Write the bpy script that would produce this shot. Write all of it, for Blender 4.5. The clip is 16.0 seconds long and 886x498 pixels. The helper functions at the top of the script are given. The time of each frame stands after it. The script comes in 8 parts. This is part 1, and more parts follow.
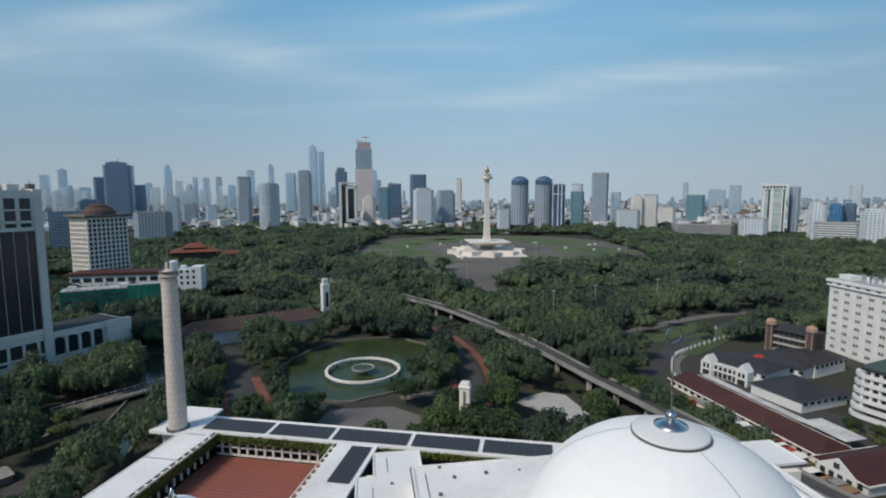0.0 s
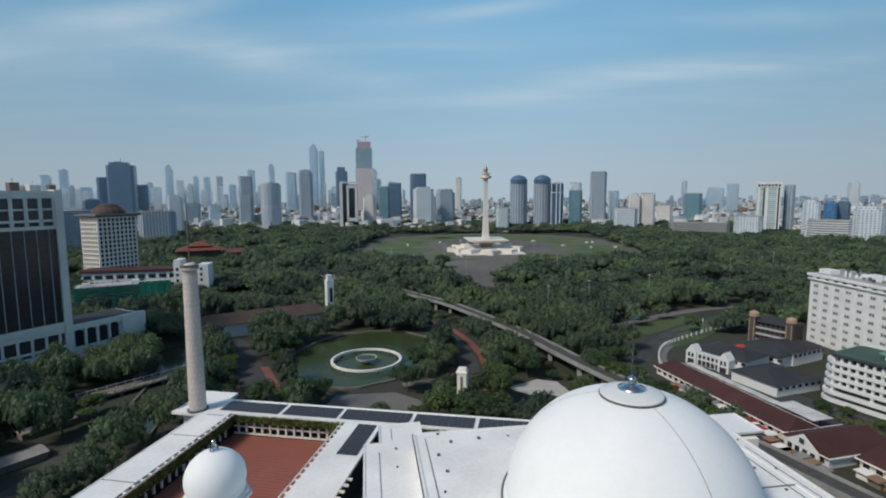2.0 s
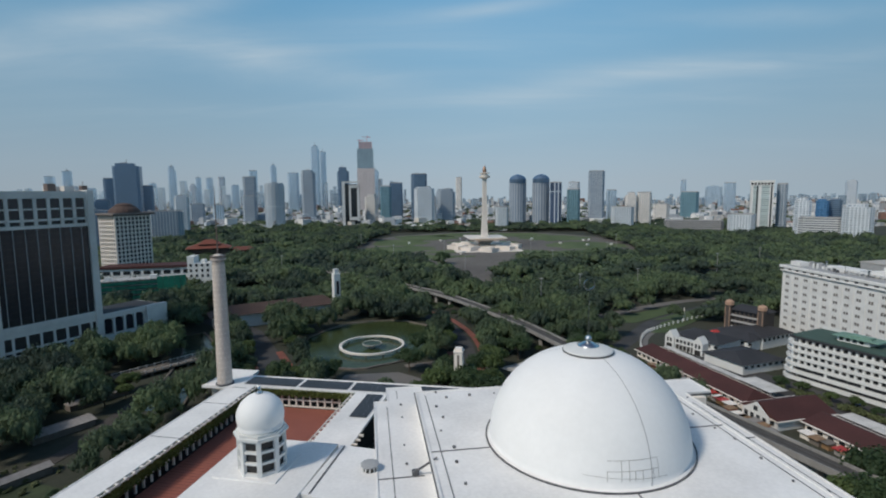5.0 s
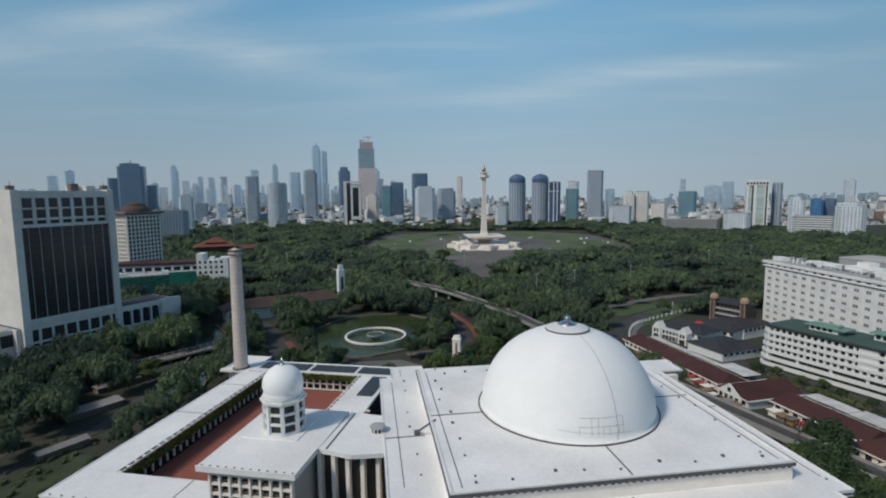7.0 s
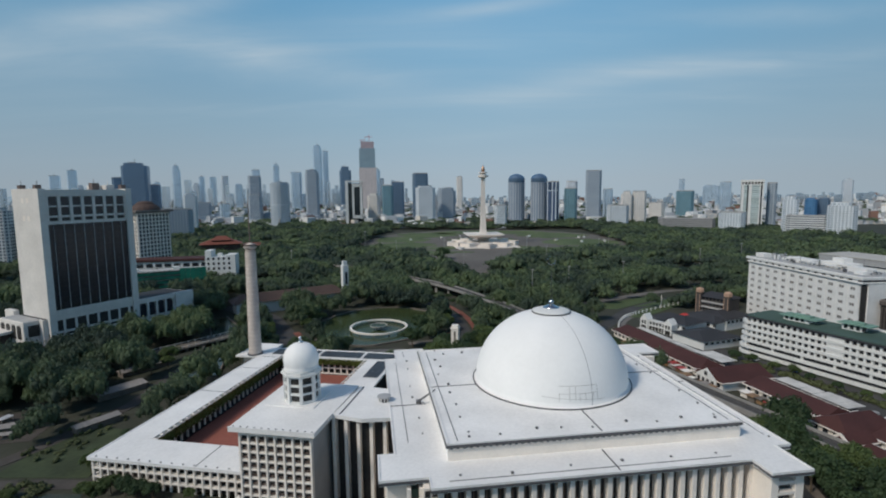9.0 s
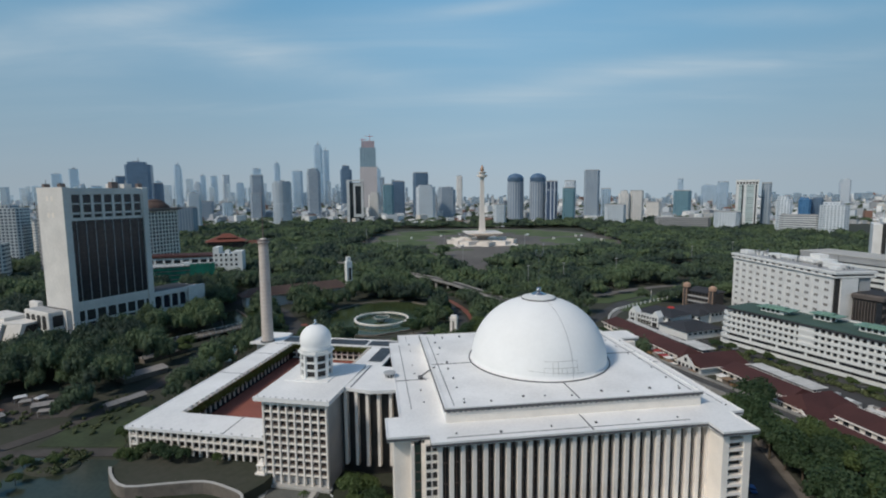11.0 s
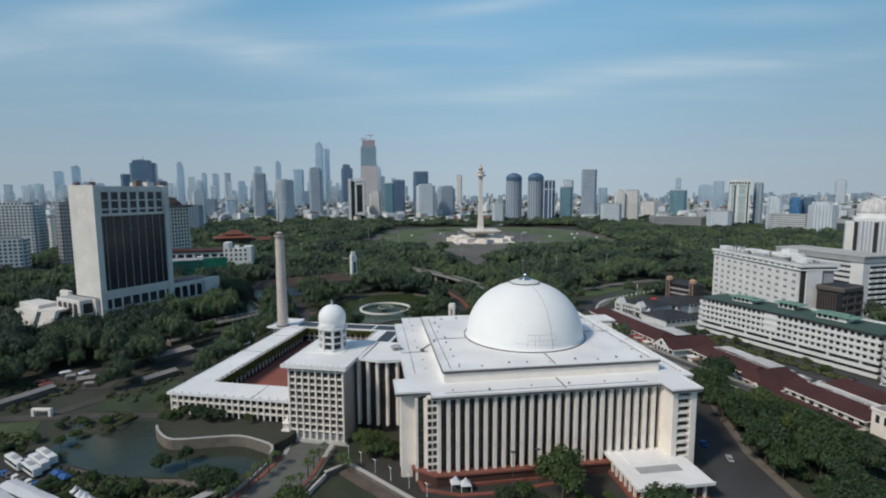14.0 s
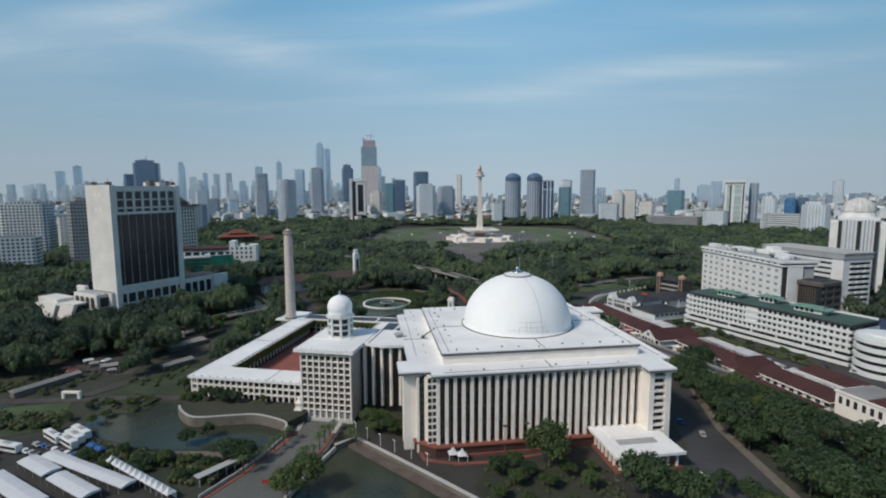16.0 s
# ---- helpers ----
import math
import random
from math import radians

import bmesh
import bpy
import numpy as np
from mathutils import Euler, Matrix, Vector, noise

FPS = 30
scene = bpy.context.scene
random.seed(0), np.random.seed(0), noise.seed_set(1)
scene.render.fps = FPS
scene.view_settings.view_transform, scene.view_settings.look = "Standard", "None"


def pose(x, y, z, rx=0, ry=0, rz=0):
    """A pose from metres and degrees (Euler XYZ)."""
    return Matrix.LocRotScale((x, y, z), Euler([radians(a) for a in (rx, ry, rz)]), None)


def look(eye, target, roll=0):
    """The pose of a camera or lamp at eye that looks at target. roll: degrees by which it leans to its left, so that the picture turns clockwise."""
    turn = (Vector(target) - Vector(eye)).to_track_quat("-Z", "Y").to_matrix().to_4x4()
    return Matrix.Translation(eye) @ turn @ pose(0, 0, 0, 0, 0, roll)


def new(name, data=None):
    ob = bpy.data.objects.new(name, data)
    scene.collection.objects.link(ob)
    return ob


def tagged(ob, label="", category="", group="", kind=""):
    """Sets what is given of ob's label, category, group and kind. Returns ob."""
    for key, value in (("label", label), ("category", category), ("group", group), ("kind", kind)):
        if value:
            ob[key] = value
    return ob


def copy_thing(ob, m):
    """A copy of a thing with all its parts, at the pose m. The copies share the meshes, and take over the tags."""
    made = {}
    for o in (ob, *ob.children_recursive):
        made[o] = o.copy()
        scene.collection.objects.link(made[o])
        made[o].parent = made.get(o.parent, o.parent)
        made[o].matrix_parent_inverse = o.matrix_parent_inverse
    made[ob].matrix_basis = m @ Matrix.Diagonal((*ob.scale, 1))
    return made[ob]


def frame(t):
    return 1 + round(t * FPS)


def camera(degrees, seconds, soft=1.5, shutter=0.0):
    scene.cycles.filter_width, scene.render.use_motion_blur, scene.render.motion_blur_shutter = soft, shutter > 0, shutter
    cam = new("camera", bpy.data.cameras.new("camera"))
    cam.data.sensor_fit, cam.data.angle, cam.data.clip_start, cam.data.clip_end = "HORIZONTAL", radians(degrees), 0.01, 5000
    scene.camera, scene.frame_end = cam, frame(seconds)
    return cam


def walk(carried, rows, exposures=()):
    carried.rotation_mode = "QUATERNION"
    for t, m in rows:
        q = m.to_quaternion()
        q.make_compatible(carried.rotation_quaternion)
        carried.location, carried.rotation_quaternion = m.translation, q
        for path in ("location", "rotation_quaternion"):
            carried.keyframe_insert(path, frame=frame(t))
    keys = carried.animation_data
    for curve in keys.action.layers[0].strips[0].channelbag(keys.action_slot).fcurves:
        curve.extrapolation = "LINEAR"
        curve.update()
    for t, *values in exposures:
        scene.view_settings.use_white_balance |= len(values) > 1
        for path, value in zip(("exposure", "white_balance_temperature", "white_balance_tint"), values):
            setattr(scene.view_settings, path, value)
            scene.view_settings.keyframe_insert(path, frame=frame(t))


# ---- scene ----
cam = camera(81.7, 16.0, soft=2.0)
PATH = [
    (0, (-31.39, -76.66, 89.50), (-35.85, 22.67, 78.84), -0.20),
    (1, (-30.80, -83.81, 89.64), (-35.26, 15.51, 78.85), -0.27),
    (2, (-30.10, -91.34, 89.65), (-34.58, 7.96, 78.79), -0.35),
    (3, (-29.32, -99.24, 89.58), (-33.87, 0.05, 78.68), -0.43),
    (4, (-28.50, -107.47, 89.46), (-33.13, -8.18, 78.53), -0.49),
    (5, (-27.68, -115.99, 89.32), (-32.38, -16.70, 78.36), -0.55),
    (6, (-26.88, -124.76, 89.17), (-31.66, -25.48, 78.19), -0.58),
    (7, (-26.11, -133.73, 89.04), (-30.96, -34.45, 78.02), -0.59),
    (8, (-25.40, -142.85, 88.94), (-30.29, -43.59, 77.87), -0.57),
    (9, (-24.75, -152.08, 88.86), (-29.66, -52.82, 77.73), -0.54),
    (10, (-24.15, -161.36, 88.82), (-29.07, -62.11, 77.62), -0.49),
    (11, (-23.60, -170.62, 88.80), (-28.51, -71.38, 77.52), -0.43),
    (12, (-23.09, -179.82, 88.81), (-27.98, -80.58, 77.45), -0.36),
    (13, (-22.60, -188.87, 88.82), (-27.46, -89.65, 77.38), -0.29),
    (14, (-22.09, -197.72, 88.81), (-26.93, -98.50, 77.32), -0.23),
    (15, (-21.54, -206.28, 88.77), (-26.37, -107.07, 77.26), -0.20),
    (16, (-20.90, -214.49, 88.66), (-25.75, -115.27, 77.17), -0.20),
]
walk(cam, [(t, look(eye, target, roll)) for t, eye, target, roll in PATH], [(0, 0.12), (3, 0.05), (7, -0.07), (9.5, -0.05), (13, 0.06), (16, 0.11)])
# World axes: the dome's centre is the origin, +y runs towards the monument.

# ---- sky and sun ----
SUN_ELEVATION, SUN_BEARING = radians(44), radians(-129)
world = bpy.data.worlds.new("sky")
scene.world = world
world.use_nodes = True
wt = world.node_tree
wt.nodes.clear()


def wnode(kind):
    return wt.nodes.new(kind)


def wmath(op, a, b=None, clamp=False):
    n = wnode("ShaderNodeMath")
    n.operation, n.use_clamp = op, clamp
    for i, v in enumerate((a, b)):
        if v is None:
            continue
        if isinstance(v, (int, float)):
            n.inputs[i].default_value = v
        else:
            wt.links.new(v, n.inputs[i])
    return n.outputs[0]


def wmix(fac, a, b):
    n = wnode("ShaderNodeMix")
    n.data_type = "RGBA"
    for slot, v in ((0, fac), (6, a), (7, b)):
        if isinstance(v, (int, float)):
            n.inputs[slot].default_value = v
        elif isinstance(v, tuple):
            n.inputs[slot].default_value = (*v, 1)
        else:
            wt.links.new(v, n.inputs[slot])
    return n.outputs[2]


sky = wnode("ShaderNodeTexSky")
sky.sky_type, sky.sun_disc = "NISHITA", False
sky.sun_elevation, sky.sun_rotation = SUN_ELEVATION, SUN_BEARING
sky.air_density, sky.dust_density, sky.ozone_density = 1.0, 1.6, 2.5
coord = wnode("ShaderNodeTexCoord")
sep = wnode("ShaderNodeSeparateXYZ")
wt.links.new(coord.outputs["Generated"], sep.inputs[0])
up = wmath("MAXIMUM", sep.outputs[2], 0.02)
# thin cirrus on a high flat layer, thickest in these banks: bearing, height, half-widths, tilt, strength
BANKS = ((-31, 16.9, 7, 1.3, 0.28, 1.4), (-21, 13.6, 12, 1.9, -0.10, 0.9), (-40, 11.5, 8, 2.0, 0.1, 0.35), (9.5, 10.8, 10, 1.2, 0.08, 0.6), (26, 11.7, 14, 0.95, -0.06, 0.9), (3, 18.7, 7, 0.7, 0.08, 0.5), (31, 15, 9, 0.9, -0.13, 0.5), (-4, 15.5, 14, 2.2, -0.05, 0.35))
plane = wnode("ShaderNodeCombineXYZ")
wt.links.new(wmath("DIVIDE", sep.outputs[0], wmath("ADD", up, 0.12)), plane.inputs[0])
wt.links.new(wmath("DIVIDE", sep.outputs[1], wmath("ADD", up, 0.12)), plane.inputs[1])
turned = wnode("ShaderNodeMapping")
turned.inputs["Rotation"].default_value = (0, 0, radians(-16))
turned.inputs["Scale"].default_value = (0.42, 1.25, 1)
turned.inputs["Location"].default_value = (3.3, 0.7, 0)
wt.links.new(plane.outputs[0], turned.inputs[0])
cirrus = wnode("ShaderNodeTexNoise")
cirrus.inputs["Scale"].default_value, cirrus.inputs["Detail"].default_value = 1.15, 8
cirrus.inputs["Roughness"].default_value, cirrus.inputs["Distortion"].default_value = 0.55, 0.5
wt.links.new(turned.outputs[0], cirrus.inputs["Vector"])
ragged = wmath("MULTIPLY", wmath("SUBTRACT", cirrus.outputs[0], 0.33), 2.6, True)
bearing = wmath("ARCTAN2", sep.outputs[0], sep.outputs[1])


def streak(az, el, half_az, half_el, tilt, gain):
    """One soft elongated cirrus bank round a bearing and height in degrees."""
    du = wmath("SUBTRACT", bearing, radians(az))
    dv = wmath("SUBTRACT", wmath("ARCSINE", sep.outputs[2]), radians(el))
    dv = wmath("SUBTRACT", dv, wmath("MULTIPLY", du, tilt))
    q = wmath("ADD", wmath("POWER", wmath("DIVIDE", du, radians(half_az)), 2.0), wmath("POWER", wmath("DIVIDE", dv, radians(half_el)), 2.0))
    return wmath("MULTIPLY", wmath("EXPONENT", wmath("MULTIPLY", q, -1.0)), gain)


banks = wmath("MULTIPLY", wmath("MULTIPLY", wmath("SUBTRACT", cirrus.outputs[0], 0.44), 2.2, True), 0.35)
for bank in BANKS:
    banks = wmath("ADD", banks, streak(*bank))
veil = wmath("MULTIPLY", wmath("MULTIPLY", banks, wmath("ADD", wmath("MULTIPLY", ragged, 0.85), 0.15), True), wmath("MULTIPLY", wmath("SUBTRACT", up, 0.03), 6.0, True))
ramp = wnode("ShaderNodeValToRGB")
stops = ramp.color_ramp.elements
stops[0].position, stops[0].color = 0.0, (0.365, 0.437, 0.497, 1)
stops[1].position, stops[1].color = 1.0, (0.085, 0.31, 0.56, 1)
for at, shade in ((0.10, (0.343, 0.443, 0.523)), (0.28, (0.285, 0.432, 0.548)), (0.6, (0.19, 0.39, 0.575))):
    stop = stops.new(at)
    stop.color = (*shade, 1)
wt.links.new(wmath("MULTIPLY", up, 2.3, True), ramp.inputs[0])
low = wnode("ShaderNodeVectorMath")
low.operation = "SCALE"
low.inputs[3].default_value = 10.0
wt.links.new(ramp.outputs[0], low.inputs[0])
high = wmath("MULTIPLY", wmath("SUBTRACT", up, 0.42), 3.0, True)
layered = wmix(high, low.outputs[0], sky.outputs[0])
off = wmath("DIVIDE", wmath("SUBTRACT", bearing, radians(5)), radians(28))
glow = wmath("ADD", wmath("MULTIPLY", wmath("EXPONENT", wmath("MULTIPLY", wmath("MULTIPLY", off, off), -1.0)), 0.19), 0.885)
bright = wnode("ShaderNodeVectorMath")
bright.operation = "SCALE"
wt.links.new(layered, bright.inputs[0])
wt.links.new(glow, bright.inputs[3])
hazed = wmix(wmath("MULTIPLY", veil, 0.85), bright.outputs[0], (5.7, 6.5, 7.0))
back = wnode("ShaderNodeBackground")
back.inputs["Strength"].default_value = 0.099
wt.links.new(hazed, back.inputs["Color"])
wt.links.new(back.outputs[0], wnode("ShaderNodeOutputWorld").inputs["Surface"])

sun = new("sun", bpy.data.lights.new("sun", "SUN"))
sun.data.energy, sun.data.angle, sun.data.color = 2.25, radians(8), (1.0, 0.935, 0.83)
sun_way = Vector((math.sin(SUN_BEARING) * math.cos(SUN_ELEVATION), math.cos(SUN_BEARING) * math.cos(SUN_ELEVATION), math.sin(SUN_ELEVATION)))
sun.matrix_world = look(sun_way * 500, (0, 0, 0))


# ---- materials ----
def material(name, colour, rough=0.7, metal=0.0, spread=0.18, scale=0.6, fine=6.0, bump=0.15, vary=0.0, island=0.0, second=None, contrast=1.0, specular=0.4):
    """Paint, stone, leaf or metal, with stains at one scale and grain at another."""
    m = bpy.data.materials.new(name)
    m.use_nodes = True
    nt = m.node_tree
    bsdf = nt.nodes["Principled BSDF"]
    bsdf.inputs["Roughness"].default_value, bsdf.inputs["Metallic"].default_value = rough, metal
    bsdf.inputs["Specular IOR Level"].default_value = specular
    tc = nt.nodes.new("ShaderNodeTexCoord")
    stain, grain = nt.nodes.new("ShaderNodeTexNoise"), nt.nodes.new("ShaderNodeTexNoise")
    for n, s, d in ((stain, scale, 5), (grain, fine, 3)):
        n.inputs["Scale"].default_value, n.inputs["Detail"].default_value = s, d
        nt.links.new(tc.outputs["Object"], n.inputs["Vector"])
    add = nt.nodes.new("ShaderNodeMath")
    add.operation = "MULTIPLY_ADD"
    nt.links.new(grain.outputs[0], add.inputs[0])
    add.inputs[1].default_value = 0.5
    nt.links.new(stain.outputs[0], add.inputs[2])
    total = add.outputs[0]
    if vary or island:
        if vary:
            source = nt.nodes.new("ShaderNodeObjectInfo").outputs["Random"]
        else:
            source = nt.nodes.new("ShaderNodeNewGeometry").outputs["Random Per Island"]
        more = nt.nodes.new("ShaderNodeMath")
        more.operation = "MULTIPLY_ADD"
        nt.links.new(source, more.inputs[0])
        more.inputs[1].default_value = vary or island
        nt.links.new(total, more.inputs[2])
        total = more.outputs[0]
    middle = 0.75 + (vary or island) / 2
    ramp = nt.nodes.new("ShaderNodeMapRange")
    nt.links.new(total, ramp.inputs[0])
    reach = (0.3 + (vary or island) / 2) / contrast
    ramp.inputs[1].default_value, ramp.inputs[2].default_value = middle - reach, middle + reach
    mix = nt.nodes.new("ShaderNodeMix")
    mix.data_type = "RGBA"
    nt.links.new(ramp.outputs[0], mix.inputs[0])
    low = tuple(c * (1 - spread) for c in colour)
    high = tuple(min(1.0, c * (1 + spread)) for c in colour) if second is None else second
    mix.inputs[6].default_value, mix.inputs[7].default_value = (*low, 1), (*high, 1)
    nt.links.new(mix.outputs[2], bsdf.inputs["Base Color"])
    if bump:
        b = nt.nodes.new("ShaderNodeBump")
        b.inputs["Strength"].default_value, b.inputs["Distance"].default_value = bump, 0.1
        nt.links.new(grain.outputs[0], b.inputs["Height"])
        nt.links.new(b.outputs[0], bsdf.inputs["Normal"])
    return m


def facade(name, wall, glass, pitch_u, pitch_v, open_u, open_v, rough=0.25, wall_rough=0.6, tone=0.25, mirror=0.0):
    """A distant front: openings at the storey pitch, in metres along and up the wall."""
    m = material(name, wall, wall_rough, spread=0.12, scale=0.03, fine=0.4, bump=0)
    nt = m.node_tree
    bsdf = nt.nodes["Principled BSDF"]
    base = bsdf.inputs["Base Color"].links[0].from_socket
    uv = nt.nodes.new("ShaderNodeUVMap")
    s = nt.nodes.new("ShaderNodeSeparateXYZ")
    nt.links.new(uv.outputs[0], s.inputs[0])
    gates, cells = [], []
    for axis, pitch, share in ((0, pitch_u, open_u), (1, pitch_v, open_v)):
        d = nt.nodes.new("ShaderNodeMath")
        d.operation = "DIVIDE"
        nt.links.new(s.outputs[axis], d.inputs[0])
        d.inputs[1].default_value = pitch
        f = nt.nodes.new("ShaderNodeMath")
        f.operation = "FRACT"
        nt.links.new(d.outputs[0], f.inputs[0])
        g = nt.nodes.new("ShaderNodeMath")
        g.operation = "LESS_THAN"
        nt.links.new(f.outputs[0], g.inputs[0])
        g.inputs[1].default_value = share
        fl = nt.nodes.new("ShaderNodeMath")
        fl.operation = "FLOOR"
        nt.links.new(d.outputs[0], fl.inputs[0])
        gates.append(g.outputs[0])
        cells.append(fl.outputs[0])
    both = nt.nodes.new("ShaderNodeMath")
    both.operation = "MULTIPLY"
    nt.links.new(gates[0], both.inputs[0])
    nt.links.new(gates[1], both.inputs[1])
    cell = nt.nodes.new("ShaderNodeCombineXYZ")
    nt.links.new(cells[0], cell.inputs[0])
    nt.links.new(cells[1], cell.inputs[1])
    white = nt.nodes.new("ShaderNodeTexWhiteNoise")
    white.noise_dimensions = "2D"
    nt.links.new(cell.outputs[0], white.inputs["Vector"])
    pane = nt.nodes.new("ShaderNodeMix")
    pane.data_type = "RGBA"
    nt.links.new(white.outputs[0], pane.inputs[0])
    pane.inputs[6].default_value = (*[c * (1 - tone) for c in glass], 1)
    pane.inputs[7].default_value = (*[c * (1 + tone) for c in glass], 1)
    mix = nt.nodes.new("ShaderNodeMix")
    mix.data_type = "RGBA"
    nt.links.new(both.outputs[0], mix.inputs[0])
    nt.links.new(base, mix.inputs[6])
    nt.links.new(pane.outputs[2], mix.inputs[7])
    nt.links.new(mix.outputs[2], bsdf.inputs["Base Color"])
    r = nt.nodes.new("ShaderNodeMapRange")
    nt.links.new(both.outputs[0], r.inputs[0])
    r.inputs[3].default_value, r.inputs[4].default_value = wall_rough, rough
    nt.links.new(r.outputs[0], bsdf.inputs["Roughness"])
    if mirror:
        coat = nt.nodes.new("ShaderNodeMapRange")
        nt.links.new(both.outputs[0], coat.inputs[0])
        coat.inputs[3].default_value, coat.inputs[4].default_value = mirror * 0.6, mirror
        nt.links.new(coat.outputs[0], bsdf.inputs["Metallic"])
    return m


WHITE = material("white_roof_paint", (0.82, 0.80, 0.775), 0.6, specular=0.25, spread=0.14, scale=0.06, fine=1.2, bump=0.04)
DOMEWHITE = material("white_ceramic", (0.87, 0.865, 0.85), 0.6, specular=0.2, spread=0.04, scale=0.1, fine=0.9, bump=0.02)
MARBLE = material("white_marble", (0.86, 0.79, 0.715), 0.45, spread=0.12, scale=0.25, fine=3, bump=0.06)
CREAM = material("cream_plaster", (0.85, 0.78, 0.70), 0.6, spread=0.08, scale=0.2, fine=2, bump=0.05)
# grey carries the shade of the pavilion sides; elsewhere it is plain concrete
SHADEWALL = material("shade_grey_concrete", (0.42, 0.41, 0.40), 0.7, spread=0.12, scale=0.2, fine=2)
SEAM = material("dark_gutter", (0.10, 0.10, 0.105), 0.6, spread=0.2)
# near-black puts the shade of recesses and openings into colour; also dark panes
DARK = material("recess_shade_dark", (0.035, 0.033, 0.032), 0.5, spread=0.3, scale=0.4)
GLASS = material("dark_window_glass", (0.03, 0.034, 0.04), 0.12, spread=0.3, scale=0.3, bump=0, specular=0.6)
TINTED = material("tinted_curtain_glass", (0.024, 0.026, 0.036), 0.2, spread=0.35, scale=0.12, fine=0.5, bump=0.01, vary=0.35, specular=0.7)
STEEL = material("stainless_steel", (0.62, 0.63, 0.64), 0.22, metal=1.0, spread=0.1)
BROWNSTEEL = material("brown_weathered_steel", (0.20, 0.15, 0.13), 0.55, metal=0.3, spread=0.2)
BRICKRED = material("red_paving", (0.215, 0.078, 0.056), 0.75, spread=0.3, scale=0.12, fine=1.5)
COURT = material("terracotta_court", (0.30, 0.10, 0.07), 0.7, spread=0.14, scale=0.09, fine=0.8)
ROOFRED = material("maroon_roof_tiles", (0.066, 0.024, 0.021), 0.75, spread=0.25, scale=0.1, fine=1.5, bump=0.4)
ROOFBROWN = material("brown_roof_tiles", (0.085, 0.055, 0.046), 0.8, spread=0.25, scale=0.1, fine=1.5, bump=0.4)
ROOFDARK = material("dark_slate_roof", (0.036, 0.036, 0.04), 0.75, spread=0.25, scale=0.1, fine=1.5, bump=0.3)
ROOFGREEN = material("green_flat_roof", (0.06, 0.10, 0.08), 0.8, spread=0.2, scale=0.1, fine=1)
ROOFGREY = material("grey_sheet_roof", (0.36, 0.36, 0.36), 0.6, spread=0.2, scale=0.1, fine=1)
NET = material("green_building_net", (0.02, 0.20, 0.13), 0.8, spread=0.3, scale=0.1, fine=1)
ASPHALT = material("asphalt", (0.056, 0.055, 0.055), 0.85, spread=0.3, scale=0.06, fine=1.5)
PAVING = material("grey_paving", (0.165, 0.155, 0.145), 0.85, spread=0.2, scale=0.05, fine=1)
PALEPAVE = material("pale_concrete", (0.45, 0.43, 0.40), 0.8, spread=0.15, scale=0.08, fine=1)
STONE = material("stone_wall", (0.165, 0.142, 0.12), 0.85, spread=0.3, scale=0.3, fine=2, bump=0.4)
WATER = material("green_pond_water", (0.045, 0.062, 0.026), 0.22, spread=0.3, scale=0.05, fine=0.8, bump=0.05, specular=0.12)
MURKY = material("murky_canal_water", (0.042, 0.05, 0.034), 0.16, spread=0.35, scale=0.05, fine=0.8, bump=0.03, specular=0.22)
GRASS = material("lawn", (0.07, 0.098, 0.04), 0.9, spread=0.35, scale=0.04, fine=0.6, bump=0.2)
DRYGRASS = material("dry_grass", (0.042, 0.056, 0.026), 0.9, spread=0.45, scale=0.08, fine=0.6, bump=0.2)
EARTH = material("ground_cover", (0.038, 0.052, 0.027), 0.95, spread=0.4, scale=0.02, fine=0.5, bump=0.3, second=(0.065, 0.062, 0.048))
BARK = material("bark", (0.11, 0.085, 0.06), 0.9, spread=0.3, scale=2, fine=9, bump=0.5)
LEAF = material("leaf_green", (0.078, 0.128, 0.046), 0.65, spread=0.3, scale=0.3, fine=2, bump=0.0, vary=0.7, second=(0.135, 0.185, 0.06))
LEAFDARK = material("leaf_dark", (0.058, 0.102, 0.048), 0.65, spread=0.3, scale=0.3, fine=2, bump=0.0, vary=0.7, second=(0.078, 0.125, 0.05))
# lighter and bluer than the near leaves: the park's haze put into colour
LEAFFAR = material("leaf_woods_hazed", (0.084, 0.125, 0.094), 0.75, spread=0.3, scale=0.022, fine=0.06, bump=0.0, island=0.08, second=(0.15, 0.205, 0.10), contrast=2.6)


def let_through(m, share):
    """Thin leaves pass part of the light on."""
    nt = m.node_tree
    bsdf, out = nt.nodes["Principled BSDF"], nt.nodes["Material Output"]
    thin, both = nt.nodes.new("ShaderNodeBsdfTranslucent"), nt.nodes.new("ShaderNodeMixShader")
    nt.links.new(bsdf.inputs["Base Color"].links[0].from_socket, thin.inputs["Color"])
    both.inputs[0].default_value = share
    nt.links.new(bsdf.outputs[0], both.inputs[1])
    nt.links.new(thin.outputs[0], both.inputs[2])
    nt.links.new(both.outputs[0], out.inputs["Surface"])


for leafy in (LEAF, LEAFDARK, LEAFFAR):
    let_through(leafy, 0.42)
HEDGE = material("trailing_hedge", (0.11, 0.13, 0.03), 0.8, spread=0.35, scale=0.6, fine=4, bump=0.3, island=0.3)
PANEL = material("solar_cells", (0.048, 0.046, 0.05), 0.4, spread=0.2, scale=0.5, bump=0, vary=0.25, specular=0.3)
GOLD = material("gilded_flame", (0.42, 0.26, 0.18), 0.45, metal=0.6, spread=0.1)
BLUEPAINT = material("blue_paint", (0.03, 0.10, 0.28), 0.5)
REDPAINT = material("red_paint", (0.45, 0.05, 0.04), 0.5)
YELLOW = material("ochre_paint", (0.28, 0.17, 0.09), 0.6)
